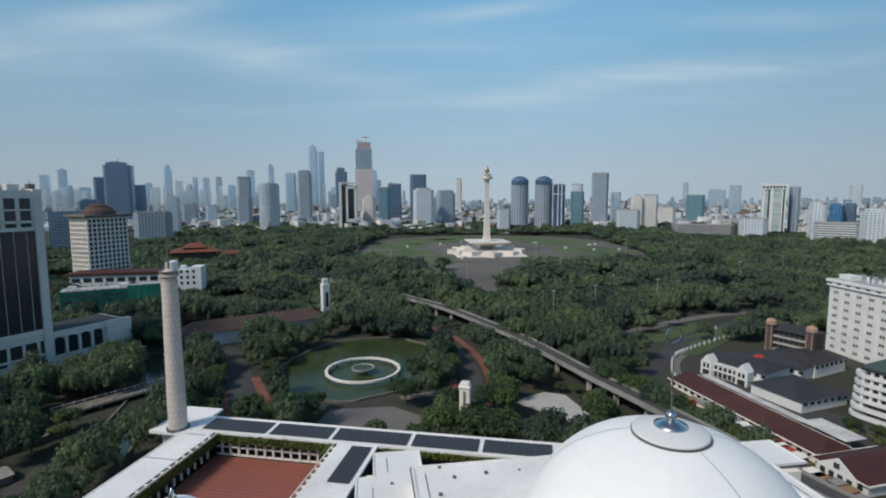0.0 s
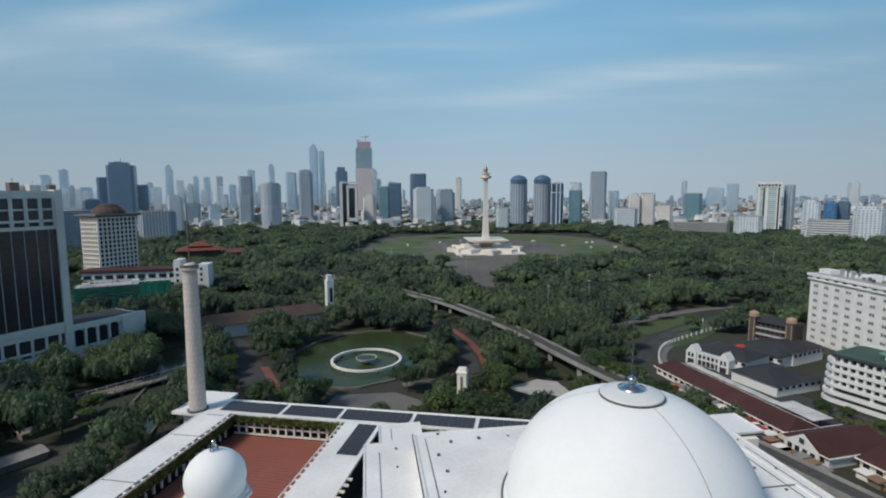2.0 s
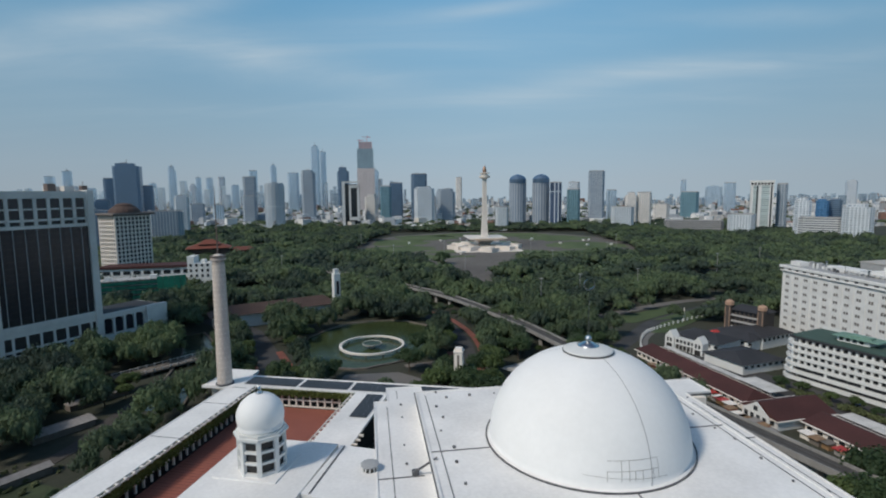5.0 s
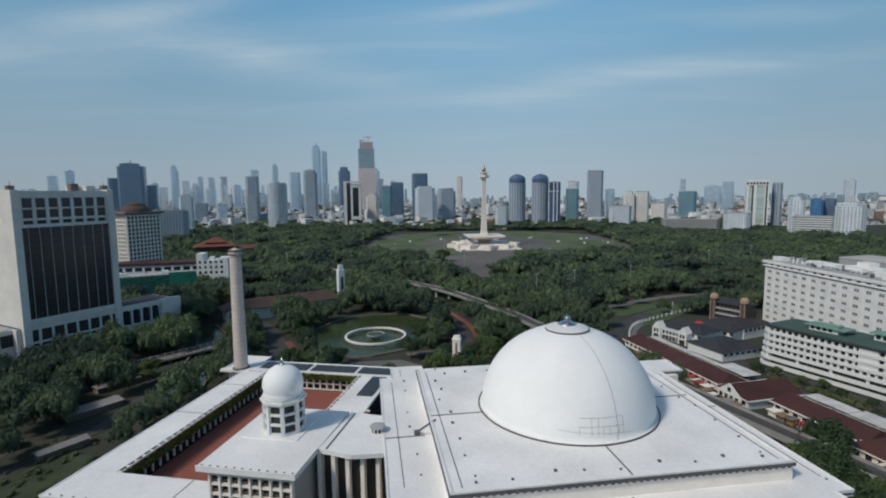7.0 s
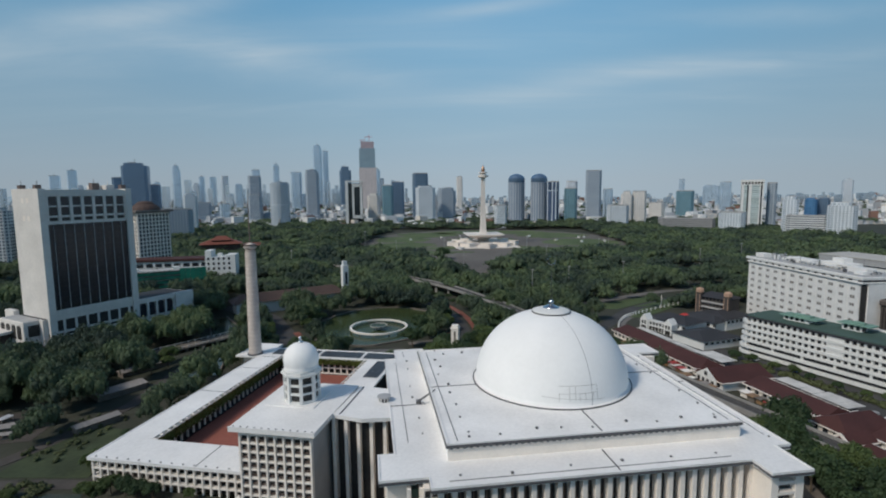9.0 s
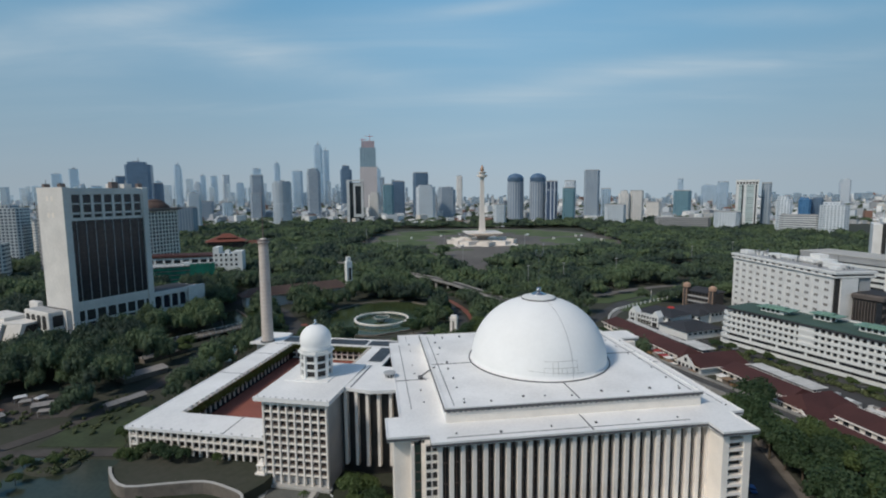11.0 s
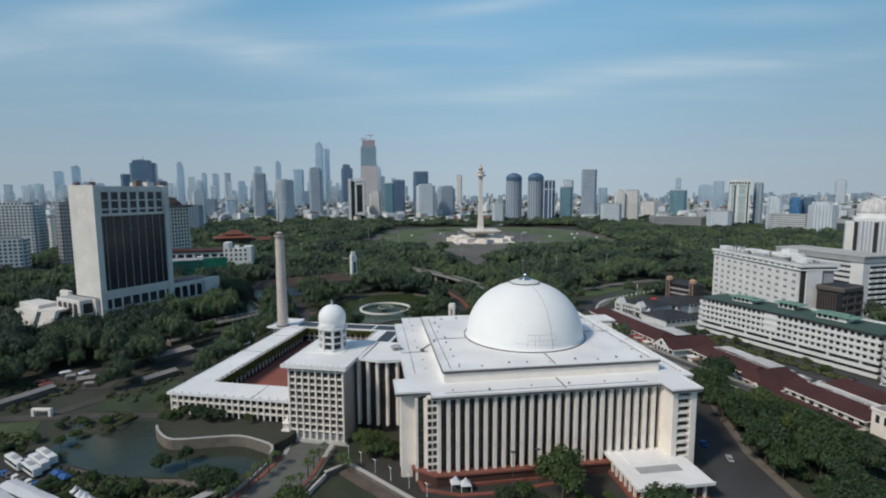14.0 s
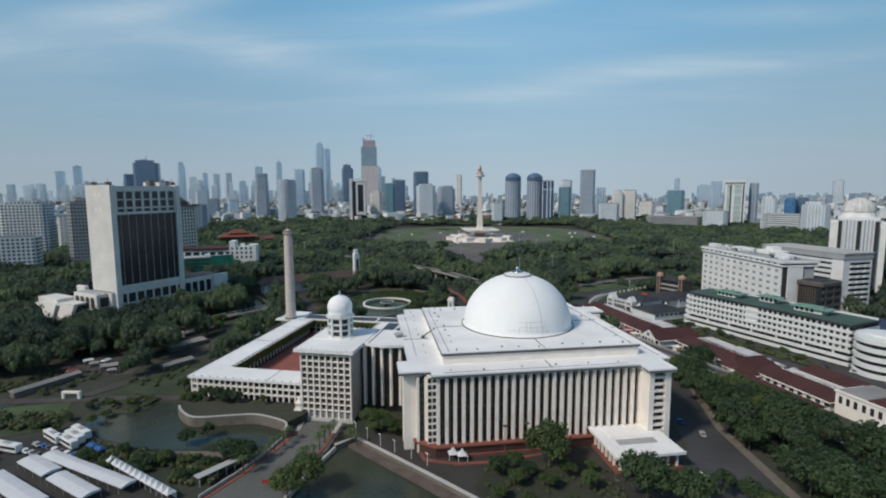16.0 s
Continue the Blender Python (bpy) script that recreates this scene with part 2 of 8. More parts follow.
CANVAS = material("white_canvas", (0.60, 0.605, 0.615), 0.7, spread=0.08, scale=0.3, fine=2)
WALLWHITE = material("white_wall", (0.70, 0.70, 0.68), 0.65, spread=0.08, scale=0.1, fine=1)
TOWERSTONE = material("pinkish_marble", (0.60, 0.52, 0.46), 0.55, spread=0.12, scale=0.3, fine=3, bump=0.1)
PIERCED = material("pierced_marble", (0.44, 0.37, 0.32), 0.6, spread=0.15)
MONUMENT = material("cream_monument_marble", (0.76, 0.69, 0.62), 0.55, spread=0.1, scale=0.05, fine=0.5)
TYRE = material("tyre_rubber", (0.02, 0.02, 0.02), 0.8)


# ---- builders ----
def to_mesh(name, verts, faces, mat, smooth=False):
    me = bpy.data.meshes.new(name)
    me.from_pydata([tuple(v) for v in verts], [], [tuple(f) for f in faces])
    me.materials.append(mat)
    if smooth:
        me.shade_smooth()
    me.update()
    return me


def place(ob, parent):
    ob.parent = parent
    return ob


def thing(name, label, category, m=None, group="", kind=""):
    ob = new(name)
    ob.empty_display_size = 0.5
    if m is not None:
        ob.matrix_world = m
    return tagged(ob, label, category, group, kind)


def part(name, bm, mat, parent, label="", smooth=False):
    me = bpy.data.meshes.new(name)
    bm.to_mesh(me)
    bm.free()
    me.materials.append(mat)
    if smooth:
        me.shade_smooth()
    ob = new(name, me)
    ob.parent = parent
    if label:
        ob["label"] = label
    return ob


def shared(name, me, parent, m, label=""):
    """One more object on a mesh that others use."""
    ob = new(name, me)
    ob.parent = parent
    ob.matrix_local = m
    if label:
        ob["label"] = label
    return ob


def boxes(*spans, bevel=0.0):
    """One bmesh of boxes, each (x0, x1, y0, y1, z0, z1)."""
    bm = bmesh.new()
    for x0, x1, y0, y1, z0, z1 in spans:
        bmesh.ops.create_cube(bm, size=1, matrix=Matrix.LocRotScale(((x0 + x1) / 2, (y0 + y1) / 2, (z0 + z1) / 2), None, (x1 - x0, y1 - y0, z1 - z0)))
    if bevel:
        bmesh.ops.bevel(bm, geom=bm.edges[:], offset=bevel, segments=1, affect="EDGES")
    return bm


def prism(outline, z0, z1, bm=None):
    """An upright prism over an outline that runs anticlockwise."""
    bm = bm or bmesh.new()
    low, high = [bm.verts.new((x, y, z0)) for x, y in outline], [bm.verts.new((x, y, z1)) for x, y in outline]
    n = len(outline)
    bm.faces.new(high)
    bm.faces.new(low[::-1])
    for i in range(n):
        bm.faces.new((low[i], low[(i + 1) % n], high[(i + 1) % n], high[i]))
    return bm


def lathe(profile, sides=48, bm=None, at=(0, 0)):
    """A body of revolution from (radius, height) pairs, bottom first."""
    bm = bm or bmesh.new()
    rings = []
    for r, z in profile:
        rings.append([bm.verts.new((at[0] + r * math.cos(2 * math.pi * i / sides), at[1] + r * math.sin(2 * math.pi * i / sides), z)) for i in range(sides)])
    for a, b in zip(rings, rings[1:]):
        for i in range(sides):
            bm.faces.new((a[i], a[(i + 1) % sides], b[(i + 1) % sides], b[i]))
    bm.faces.new(rings[-1])
    bm.faces.new(rings[0][::-1])
    return bm


def strip(points, width, z0, z1, bm=None):
    """A band of a given width along a line of points, with thickness."""
    bm = bm or bmesh.new()
    pts = [Vector(p) for p in points]
    rows = []
    for i, p in enumerate(pts):
        way = (pts[min(i + 1, len(pts) - 1)] - pts[max(i - 1, 0)]).normalized()
        side = Vector((-way.y, way.x)) * width / 2
        rows.append([bm.verts.new((*(p + side), z0)), bm.verts.new((*(p - side), z0)), bm.verts.new((*(p - side), z1)), bm.verts.new((*(p + side), z1))])
    for a, b in zip(rows, rows[1:]):
        for i in range(4):
            bm.faces.new((a[i], b[i], b[(i + 1) % 4], a[(i + 1) % 4]))
    bm.faces.new(rows[0][::-1])
    bm.faces.new(rows[-1])
    bmesh.ops.recalc_face_normals(bm, faces=bm.faces[:])
    return bm


def hip_roof(x0, x1, y0, y1, z0, z1, inset, bm=None):
    """A hipped roof whose ridge runs along the longer side."""
    bm = bm or bmesh.new()
    if x1 - x0 >= y1 - y0:
        ym = (y0 + y1) / 2
        r = [(x0 + inset, ym), (x1 - inset, ym)]
    else:
        xm = (x0 + x1) / 2
        r = [(xm, y0 + inset), (xm, y1 - inset)]
    v = [bm.verts.new((x, y, z0)) for x, y in ((x0, y0), (x1, y0), (x1, y1), (x0, y1))]
    a, b = bm.verts.new((*r[0], z1)), bm.verts.new((*r[1], z1))
    if x1 - x0 >= y1 - y0:
        quads = ((v[0], v[1], b, a), (v[2], v[3], a, b), (v[1], v[2], b), (v[3], v[0], a))
    else:
        quads = ((v[1], v[2], b, a), (v[3], v[0], a, b), (v[0], v[1], a), (v[2], v[3], b))
    for q in quads:
        bm.faces.new(q)
    bm.faces.new(v[::-1])
    return bm


def sheet(name, outline, z, mat, label, category, kind="structure", thick=0.3):
    """A flat piece of ground laid over the ground sheet."""
    ob = part(name, prism(outline, z - thick, z), mat, None)
    return tagged(ob, label, category, "", kind)


def ellipse(cx, cy, rx, ry, n=40, turn=0.0, wobble=0.0, seed=0):
    rng = random.Random(seed)
    out = []
    for i in range(n):
        a = 2 * math.pi * i / n
        k = 1 + wobble * (rng.random() - 0.5)
        x, y = rx * math.cos(a) * k, ry * math.sin(a) * k
        out.append((cx + x * math.cos(turn) - y * math.sin(turn), cy + x * math.sin(turn) + y * math.cos(turn)))
    return out


def uv_box(name, outline, z0, z1, side, top):
    """An upright body with metre coordinates along and up its sides."""
    n = len(outline)
    verts = [(x, y, z0) for x, y in outline] + [(x, y, z1) for x, y in outline]
    faces = [(i, (i + 1) % n, n + (i + 1) % n, n + i) for i in range(n)] + [tuple(range(n, 2 * n))]
    me = bpy.data.meshes.new(name)
    me.from_pydata(verts, [], faces)
    me.materials.append(side)
    me.materials.append(top)
    layer = me.uv_layers.new(name="UVMap")
    run, k = 0.0, 0
    for i in range(n):
        a, b = Vector(outline[i]), Vector(outline[(i + 1) % n])
        w = (b - a).length
        for u, v in ((run, z0), (run + w, z0), (run + w, z1), (run, z1)):
            layer.data[k].uv = (u, v)
            k += 1
        run += w
    me.polygons[n].material_index = 1
    return me


def rect(x0, x1, y0, y1):
    return [(x0, y0), (x1, y0), (x1, y1), (x0, y1)]


HALL = pose(0, 0, 0, 0, 0, 11)
WING = pose(0, 0, 0, 0, 0, -7.5)

# ---- ground and water ----
def disc_ground():
    rings = [0, 60, 140, 260, 420, 700, 1200, 2200, 4800]
    bm = bmesh.new()
    lathe_rows = []
    for r in rings[1:]:
        lathe_rows.append([bm.verts.new((r * math.cos(2 * math.pi * i / 64), 200 + r * math.sin(2 * math.pi * i / 64), 0)) for i in range(64)])
    bm.faces.new(lathe_rows[0])
    for a, b in zip(lathe_rows, lathe_rows[1:]):
        for i in range(64):
            bm.faces.new((a[i], b[i], b[(i + 1) % 64], a[(i + 1) % 64]))
    return bm


tagged(part("ground", disc_ground(), EARTH, None), "dark green and brown ground under city trees", "ground", "", "structure")


# ---- prayer hall ----
hall = thing("prayer_hall", "large white marble prayer hall with a great white dome", "mosque", HALL)
ROOF_Z, TERRACE_Z = 28.3, 32.2


OUTLINE = [(-42, -46.3), (30.6, -46.3), (30.6, -52.2), (40.5, -52.2), (40.5, -41.6), (44.4, -41.6), (44.4, 28.5), (52.6, 28.5), (52.6, 39), (42, 39), (42, 40), (-34.2, 40), (-34.2, 47.5), (-45, 47.5), (-45, 37.4), (-48.8, 37.4), (-48.8, -31), (-52.6, -31), (-52.6, -42), (-42, -42)]
TERRACE = rect(-37.0, 35.4, -36, 33)


def ring_strip(points, width, z0, z1):
    return strip(list(points) + [points[0]], width, z0, z1)


# red tiles darkened to hold the shadow below the ledge
DARKRED = material("shaded_red_tiles", (0.075, 0.036, 0.03), 0.8, spread=0.3, scale=0.3, fine=2)
part("roof_slab", prism(OUTLINE, 27.1, ROOF_Z), WHITE, hall, "flat white-painted roof with wide eaves")
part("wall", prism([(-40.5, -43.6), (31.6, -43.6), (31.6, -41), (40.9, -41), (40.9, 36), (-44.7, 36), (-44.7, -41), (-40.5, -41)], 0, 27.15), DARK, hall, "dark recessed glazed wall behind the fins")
base_line = [(-41, -46.8), (33, -46.8), (41, -41), (43.6, -41), (43.6, 39), (-47.6, 39), (-47.6, -41)]
part("plinth", prism(base_line, 0, 3.4), DARKRED, hall, "red tiled plinth with the ledge's shadow in its dark colour")
part("ledge", prism([(x * 1.007, y * 1.01) for x, y in base_line], 3.4, 4.0), BRICKRED, hall, "red tiled ledge under the fins")
part("terrace", prism(TERRACE, ROOF_Z - 0.1, TERRACE_Z), WHITE, hall, "raised square roof terrace")
part("terrace_apron", boxes((-37.1, 35.5, -36.15, -36.0, ROOF_Z, TERRACE_Z - 0.7)), CREAM, hall, "cream rendered upstand")
for i in range(48):
    part("bracket", boxes((-36.6 + i * 1.5, -36.0 + i * 1.5, -36.75, -36.1, TERRACE_Z - 0.85, TERRACE_Z - 0.35)), SEAM, hall)
part("terrace_kerb", ring_strip(TERRACE, 0.6, TERRACE_Z - 0.6, TERRACE_Z + 0.25), WHITE, hall)
part("terrace_gutter", ring_strip(rect(-37.4, 35.8, -36.4, 33.4), 0.24, TERRACE_Z - 0.75, TERRACE_Z - 0.1), SEAM, hall)
for x in (-34.6, 33.4):
    part("inner_gutter", strip([(x, -34.5), (x, 30)], 0.16, TERRACE_Z - 0.05, TERRACE_Z + 0.12), SEAM, hall)
part("roof_kerb", ring_strip(OUTLINE, 0.42, ROOF_Z - 0.3, ROOF_Z + 0.22), WHITE, hall)
part("eaves_gutter", ring_strip(OUTLINE, 0.56, 27.35, 27.85), SEAM, hall)
for a, b in (((-38, -44.2), (27, -44.2)), ((-45.3, -26), (-45.3, 33)), ((42.2, -36), (42.2, 22)), ((-42, 39), (-42, 45))):
    part("roof_gutter", strip([a, b], 0.14, ROOF_Z - 0.05, ROOF_Z + 0.1), SEAM, hall)
for a, b, z in (((0, -35.6), (0, -23.2), TERRACE_Z), ((-0.6, -46.1), (-0.6, -36.8), ROOF_Z), ((23.2, 0), (35.6, 0), TERRACE_Z), ((36.8, 0), (44.5, 0), ROOF_Z), ((-37.4, -1.5), (-23.2, -1.5), TERRACE_Z), ((-48.5, -4), (-38.6, -4), ROOF_Z)):
    part("roof_seam", strip([a, b], 0.3, z - 0.05, z + 0.12), SEAM, hall)
# side frames: the rear and flank fronts stand further in or out than the main front
SIDES = [Matrix.Rotation(k * math.pi / 2, 4, "Z") @ Matrix.Translation((0, inset, 0)) for k, inset in enumerate((0, 2.7, 7.5, -1.1))]
# fins on every side
fin_mesh = bpy.data.meshes.new("fin")
bm = boxes((-0.55, 0.55, -45.6, -43.4, 3.9, 27.1), bevel=0.06)
bm.to_mesh(fin_mesh)
bm.free()
fin_mesh.materials.append(MARBLE)
mull = bpy.data.meshes.new("mullion")
bm = boxes((-0.09, 0.09, -43.9, -43.6, 5, 27), (-0.9, 0.9, -43.85, -43.6, 10.3, 10.6), (-0.9, 0.9, -43.85, -43.6, 15.9, 16.2), (-0.9, 0.9, -43.85, -43.6, 21.5, 21.8))
bm.to_mesh(mull)
bm.free()
mull.materials.append(BROWNSTEEL)
for k in range(4):
    m = SIDES[k]
    for i in range(26 if k == 0 else 24):
        x = -39.9 + i * 2.86
        shared("fin", fin_mesh, hall, m @ Matrix.Translation((x, 0, 0)))
        if i < 25:
            shared("mullion", mull, hall, m @ Matrix.Translation((x + 1.43, 0, 0)))
# corner stair blocks
GREENGLASS = material("green_stair_glass", (0.045, 0.075, 0.06), 0.3, spread=0.3, scale=0.5, fine=2)
for k in range(4):
    m = Matrix.Rotation(k * math.pi / 2, 4, "Z") @ Matrix.Translation(((0, 0, 0), (-4.2, 0.4, 0), (3.0, 4.9, 0), (0, 0, 0))[k])
    spans = [(31.6, 39.6, -49.4, -41, 0, 27.1), (31.6, 33.5, -51.0, -49.3, 0, 27.1), (37.5, 39.6, -51.0, -49.3, 0, 27.1)]
    block = part("stair_block", boxes(*spans, bevel=0.08), CREAM, hall, "cream corner stair block")
    block.matrix_local = m
    back_wall = part("recess", boxes((33.5, 37.5, -49.55, -49.42, 1, 27)), DARK, block)
    for i in range(10):
        part("louvre", boxes((33.4, 37.6, -50.9, -49.4, 3.0 + i * 2.4, 3.75 + i * 2.4)), MARBLE, block)
    # stair slot with pylons on the outer flank
    for y in (-46.35, -43.75):
        part("pylon", boxes((39.5, 42.3, y - 0.42, y + 0.42, -0.5, 26.2), bevel=0.06), MARBLE, block)
    slot = part("stair_window", boxes((39.6, 41.1, -45.95, -44.15, 1.0, 25.5)), GREENGLASS, block)
    for i in range(9):
        part("transom", boxes((41.1, 41.25, -45.95, -44.15, 3.2 + i * 2.5, 3.5 + i * 2.5)), BROWNSTEEL, block)
# small windows in the narrow walls beside the stair slots
win = bpy.data.meshes.new("window")
bm = boxes((-0.55, 0.55, -44.3, -44.05, -0.7, 0.7))
bm.to_mesh(win)
bm.free()
win.materials.append(DARK)
for k in range(1):
    m = Matrix.Rotation(k * math.pi / 2, 4, "Z")
    pier = part("narrow_wall", boxes((-43.4, -40.3, -44.15, -41.5, 0, 27.1)), CREAM, hall)
    pier.matrix_local = m
    for i in range(10):
        for x in (-42.65, -41.1):
            shared("window", win, hall, m @ Matrix.Translation((x, 0, 5.2 + i * 2.3)))


# great dome
def dome_profile(r, z0, z1, n=28):
    return [(max(0.02, r * math.cos(a) ** 0.95), z0 + (z1 - z0) * math.sin(a)) for a in (i / n * math.pi / 2 * 0.995 for i in range(n + 1))]


dome = part("dome", lathe([(22.4, TERRACE_Z - 0.1), (22.5, TERRACE_Z + 0.5)] + dome_profile(22.5, TERRACE_Z + 0.5, 53.3), 128), DOMEWHITE, hall, "smooth white hemispherical dome", True)
part("base_ring", lathe([(23.5, TERRACE_Z - 0.05), (23.5, TERRACE_Z + 0.32), (23.2, TERRACE_Z + 0.32), (23.2, TERRACE_Z - 0.05)], 96), SEAM, dome)
part("base_kerb", lathe([(23.2, TERRACE_Z - 0.05), (23.2, TERRACE_Z + 0.12), (22.4, TERRACE_Z + 0.5)], 96), WHITE, dome)


def dome_line(name, spots, half=0.05):
    """Thin cable lying on the dome shell through (bearing, height) spots in degrees."""
    bm = bmesh.new()
    rows = []
    for az, el in spots:
        a, e = radians(az), radians(el)
        r = 22.57 * math.cos(e) ** 0.95
        c = Vector((r * math.cos(a), r * math.sin(a), TERRACE_Z + 0.5 + 20.68 * math.sin(e)))
        rows.append(c)
    prev = None
    for k, c in enumerate(rows):
        way = rows[min(k + 1, len(rows) - 1)] - rows[max(k - 1, 0)]
        side = way.cross(c - Vector((0, 0, TERRACE_Z))).normalized() * half
        pair = [bm.verts.new(c - side), bm.verts.new(c + side)]
        if prev:
            bm.faces.new((prev[0], prev[1], pair[1], pair[0]))
        prev = pair
    part(name, bm, DULLCABLE, dome)


DULLCABLE = material("dull_cable", (0.42, 0.41, 0.38), 0.7)
for el in (9.5, 15):
    dome_line("cable", [(-104 + 3 * i, el) for i in range(10)], 0.05)
dome_line("cable", [(-116 + 3 * i, 7 - 0.2 * i) for i in range(16)], 0.04)
for az in (-104, -97, -93, -90, -86, -80, -77):
    dome_line("cable", [(az, 4 + 1.1 * i) for i in range(11 if az % 2 else 6)], 0.05)
CROWN = Matrix.Translation((0, 0, 0.85))
part("cap_disc", lathe([(5.6, 52.05), (5.6, 52.45), (5.3, 52.55), (3.0, 53.25), (0.1, 53.3)], 48), WALLWHITE, dome, "raised white cap plate", True).matrix_local = CROWN
part("cap_rim", lathe([(5.75, 51.9), (5.78, 52.2), (5.55, 52.25)], 48), SEAM, dome).matrix_local = CROWN
part("finial_base", lathe([(2.5, 53.1), (2.5, 53.45), (1.6, 53.7), (1.2, 54), (0.7, 54.1)], 24), STEEL, dome, "dark steel finial base", True).matrix_local = CROWN
part("finial_ball", lathe([(0.35, 54)] + [(max(0.05, 0.85 * math.sin(a)), 54.8 - 0.85 * math.cos(a)) for a in (i * math.pi / 10 for i in range(1, 10))] + [(0.1, 55.7)], 20), STEEL, dome, "polished steel ball", True).matrix_local = CROWN
part("finial_spike", lathe([(0.14, 55.6), (0.1, 62.5), (0.03, 66.5)], 8), STEEL, dome).matrix_local = CROWN
crescent = bmesh.new()
cr = []
for i in range(15):
    a = math.pi * (0.62 + 1.76 * i / 14)
    w = 0.03 + 0.16 * math.sin(math.pi * i / 14)
    cr.append([crescent.verts.new((r * math.cos(a), y, 67.4 + r * math.sin(a))) for r in (1.25 - w, 1.25 + w) for y in (-0.1, 0.1)])
for a, b in zip(cr, cr[1:]):
    for i, j in ((0, 1), (1, 3), (3, 2), (2, 0)):
        crescent.faces.new((a[i], a[j], b[j], b[i]))
part("crescent", crescent, STEEL, dome).matrix_local = CROWN
# standing seams of the dome shell
for a in (-81, -8, 150):
    rib = bmesh.new()
    rows = []
    for i in range(25):
        e = i / 24 * 1.32
        r, z = 22.56 * math.cos(e) ** 0.95, TERRACE_Z + 0.52 + 20.7 * math.sin(e)
        rows.append([rib.verts.new((r * math.cos(radians(a) + d / max(4.0, r)), r * math.sin(radians(a) + d / max(4.0, r)), z)) for d in (-0.07, 0.07)])
    for p, q in zip(rows, rows[1:]):
        rib.faces.new((p[0], p[1], q[1], q[0]))
    part("shell_seam", rib, ROOFGREY, dome)

# roof vents along the edges
vent_me = bpy.data.meshes.new("roof_vent")
bm = boxes((-0.32, 0.32, -0.32, 0.32, 0, 0.45), bevel=0.08)
bm.to_mesh(vent_me)
bm.free()
vent_me.materials.append(SEAM)
rng = random.Random(4)
for k in range(4):
    m = Matrix.Rotation(k * math.pi / 2, 4, "Z") @ Matrix.Translation((0, 4.4 if k == 2 else 0, 0))
    for i in range(9):
        x = -31 + i * 7.6 + rng.uniform(-1.2, 1.2)
        v = new("roof_vent", vent_me)
        v.matrix_world = HALL @ m @ Matrix.Translation((x, -31.8 + rng.uniform(-1.6, 0.6), TERRACE_Z)) @ Matrix.Scale(rng.uniform(0.6, 1.1), 4)
        tagged(v, "small dark roof vent on the white terrace", "vent", "roof vents")
    for i in range(6):
        x = -36 + i * 12 + rng.uniform(-2, 2)
        v = new("roof_vent", vent_me)
        v.matrix_world = HALL @ m @ Matrix.Translation((x, -42.0 + rng.uniform(-1.5, 0.8), ROOF_Z)) @ Matrix.Scale(rng.uniform(0.6, 1.0), 4)
        tagged(v, "small dark roof vent on the white roof", "vent", "roof vents")

# cleaning gondola arm on the hall roof
davit = thing("roof_davit", "dark steel cleaning davit arm leaning on the roof terrace", "davit", HALL)
part("base", boxes((-41.2, -39.8, -3.8, -2.4, ROOF_Z, ROOF_Z + 1.0), bevel=0.1), SEAM, davit)
bm = bmesh.new()
bmesh.ops.create_cone(bm, segments=8, radius1=0.3, radius2=0.22, depth=6.2, cap_ends=True, matrix=Matrix.Translation((-38.3, -4.2, ROOF_Z + 2.6)) @ Matrix.Rotation(radians(52), 4, "Y") @ Matrix.Rotation(radians(14), 4, "X"))
part("arm", bm, SEAM, davit)

# ---- minor dome pavilion and link ----
pav = thing("entrance_pavilion", "white lattice-fronted pavilion with a small dome on an octagonal drum", "pavilion", WING)
# side walls away from the sun, their shade painted in as grey
part("body", boxes((-81.3, -60.9, -36.2, -6, 0, 27.2)), SHADEWALL, pav, "plain side walls with their shade in the grey colour")
part("roof_slab", boxes((-83.2, -59.2, -38.8, -5.5, 27.2, 28.35), bevel=0.05), WHITE, pav, "flat white roof with wide eaves")
# dark sheet behind the lattice, the depth's shade as colour
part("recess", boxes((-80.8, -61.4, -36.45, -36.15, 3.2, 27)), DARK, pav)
for i in range(9):
    x = -81.0 + i * 2.5
    part("upright", boxes((x - 0.3, x + 0.3, -37.3, -36.2, 0.9, 27.2), bevel=0.05), MARBLE, pav)
for j in range(10):
    z = 4.2 + j * 2.42
    part("crossbeam", boxes((-81.3, -60.7, -37.1, -36.2, z - 0.28, z + 0.28)), MARBLE, pav)
for j in range(10):
    z = 5.0 + j * 2.42
    part("sill_shelf", boxes((-81.2, -60.8, -36.9, -36.3, z + 0.0, z + 0.14)), BROWNSTEEL, pav)
part("base_step", boxes((-82.2, -60, -38.2, -36, 0, 0.7), (-81.6, -60.6, -37.6, -36, 0.7, 1.1)), PALEPAVE, pav)
DC = (-72.0, -18.3)
part("platform", boxes((DC[0] - 8.6, DC[0] + 6.2, DC[1] - 6.0, DC[1] + 6.0, 28.3, 28.6)), WHITE, pav)


def ring_pts(r, n, turn=0.0):
    return [(DC[0] + r * math.cos(turn + 2 * math.pi * i / n), DC[1] + r * math.sin(turn + 2 * math.pi * i / n)) for i in range(n)]


drum = part("drum", prism(ring_pts(4.5, 8, math.pi / 8), 28.6, 36.8), DARK, pav, "octagonal drum with square openings")
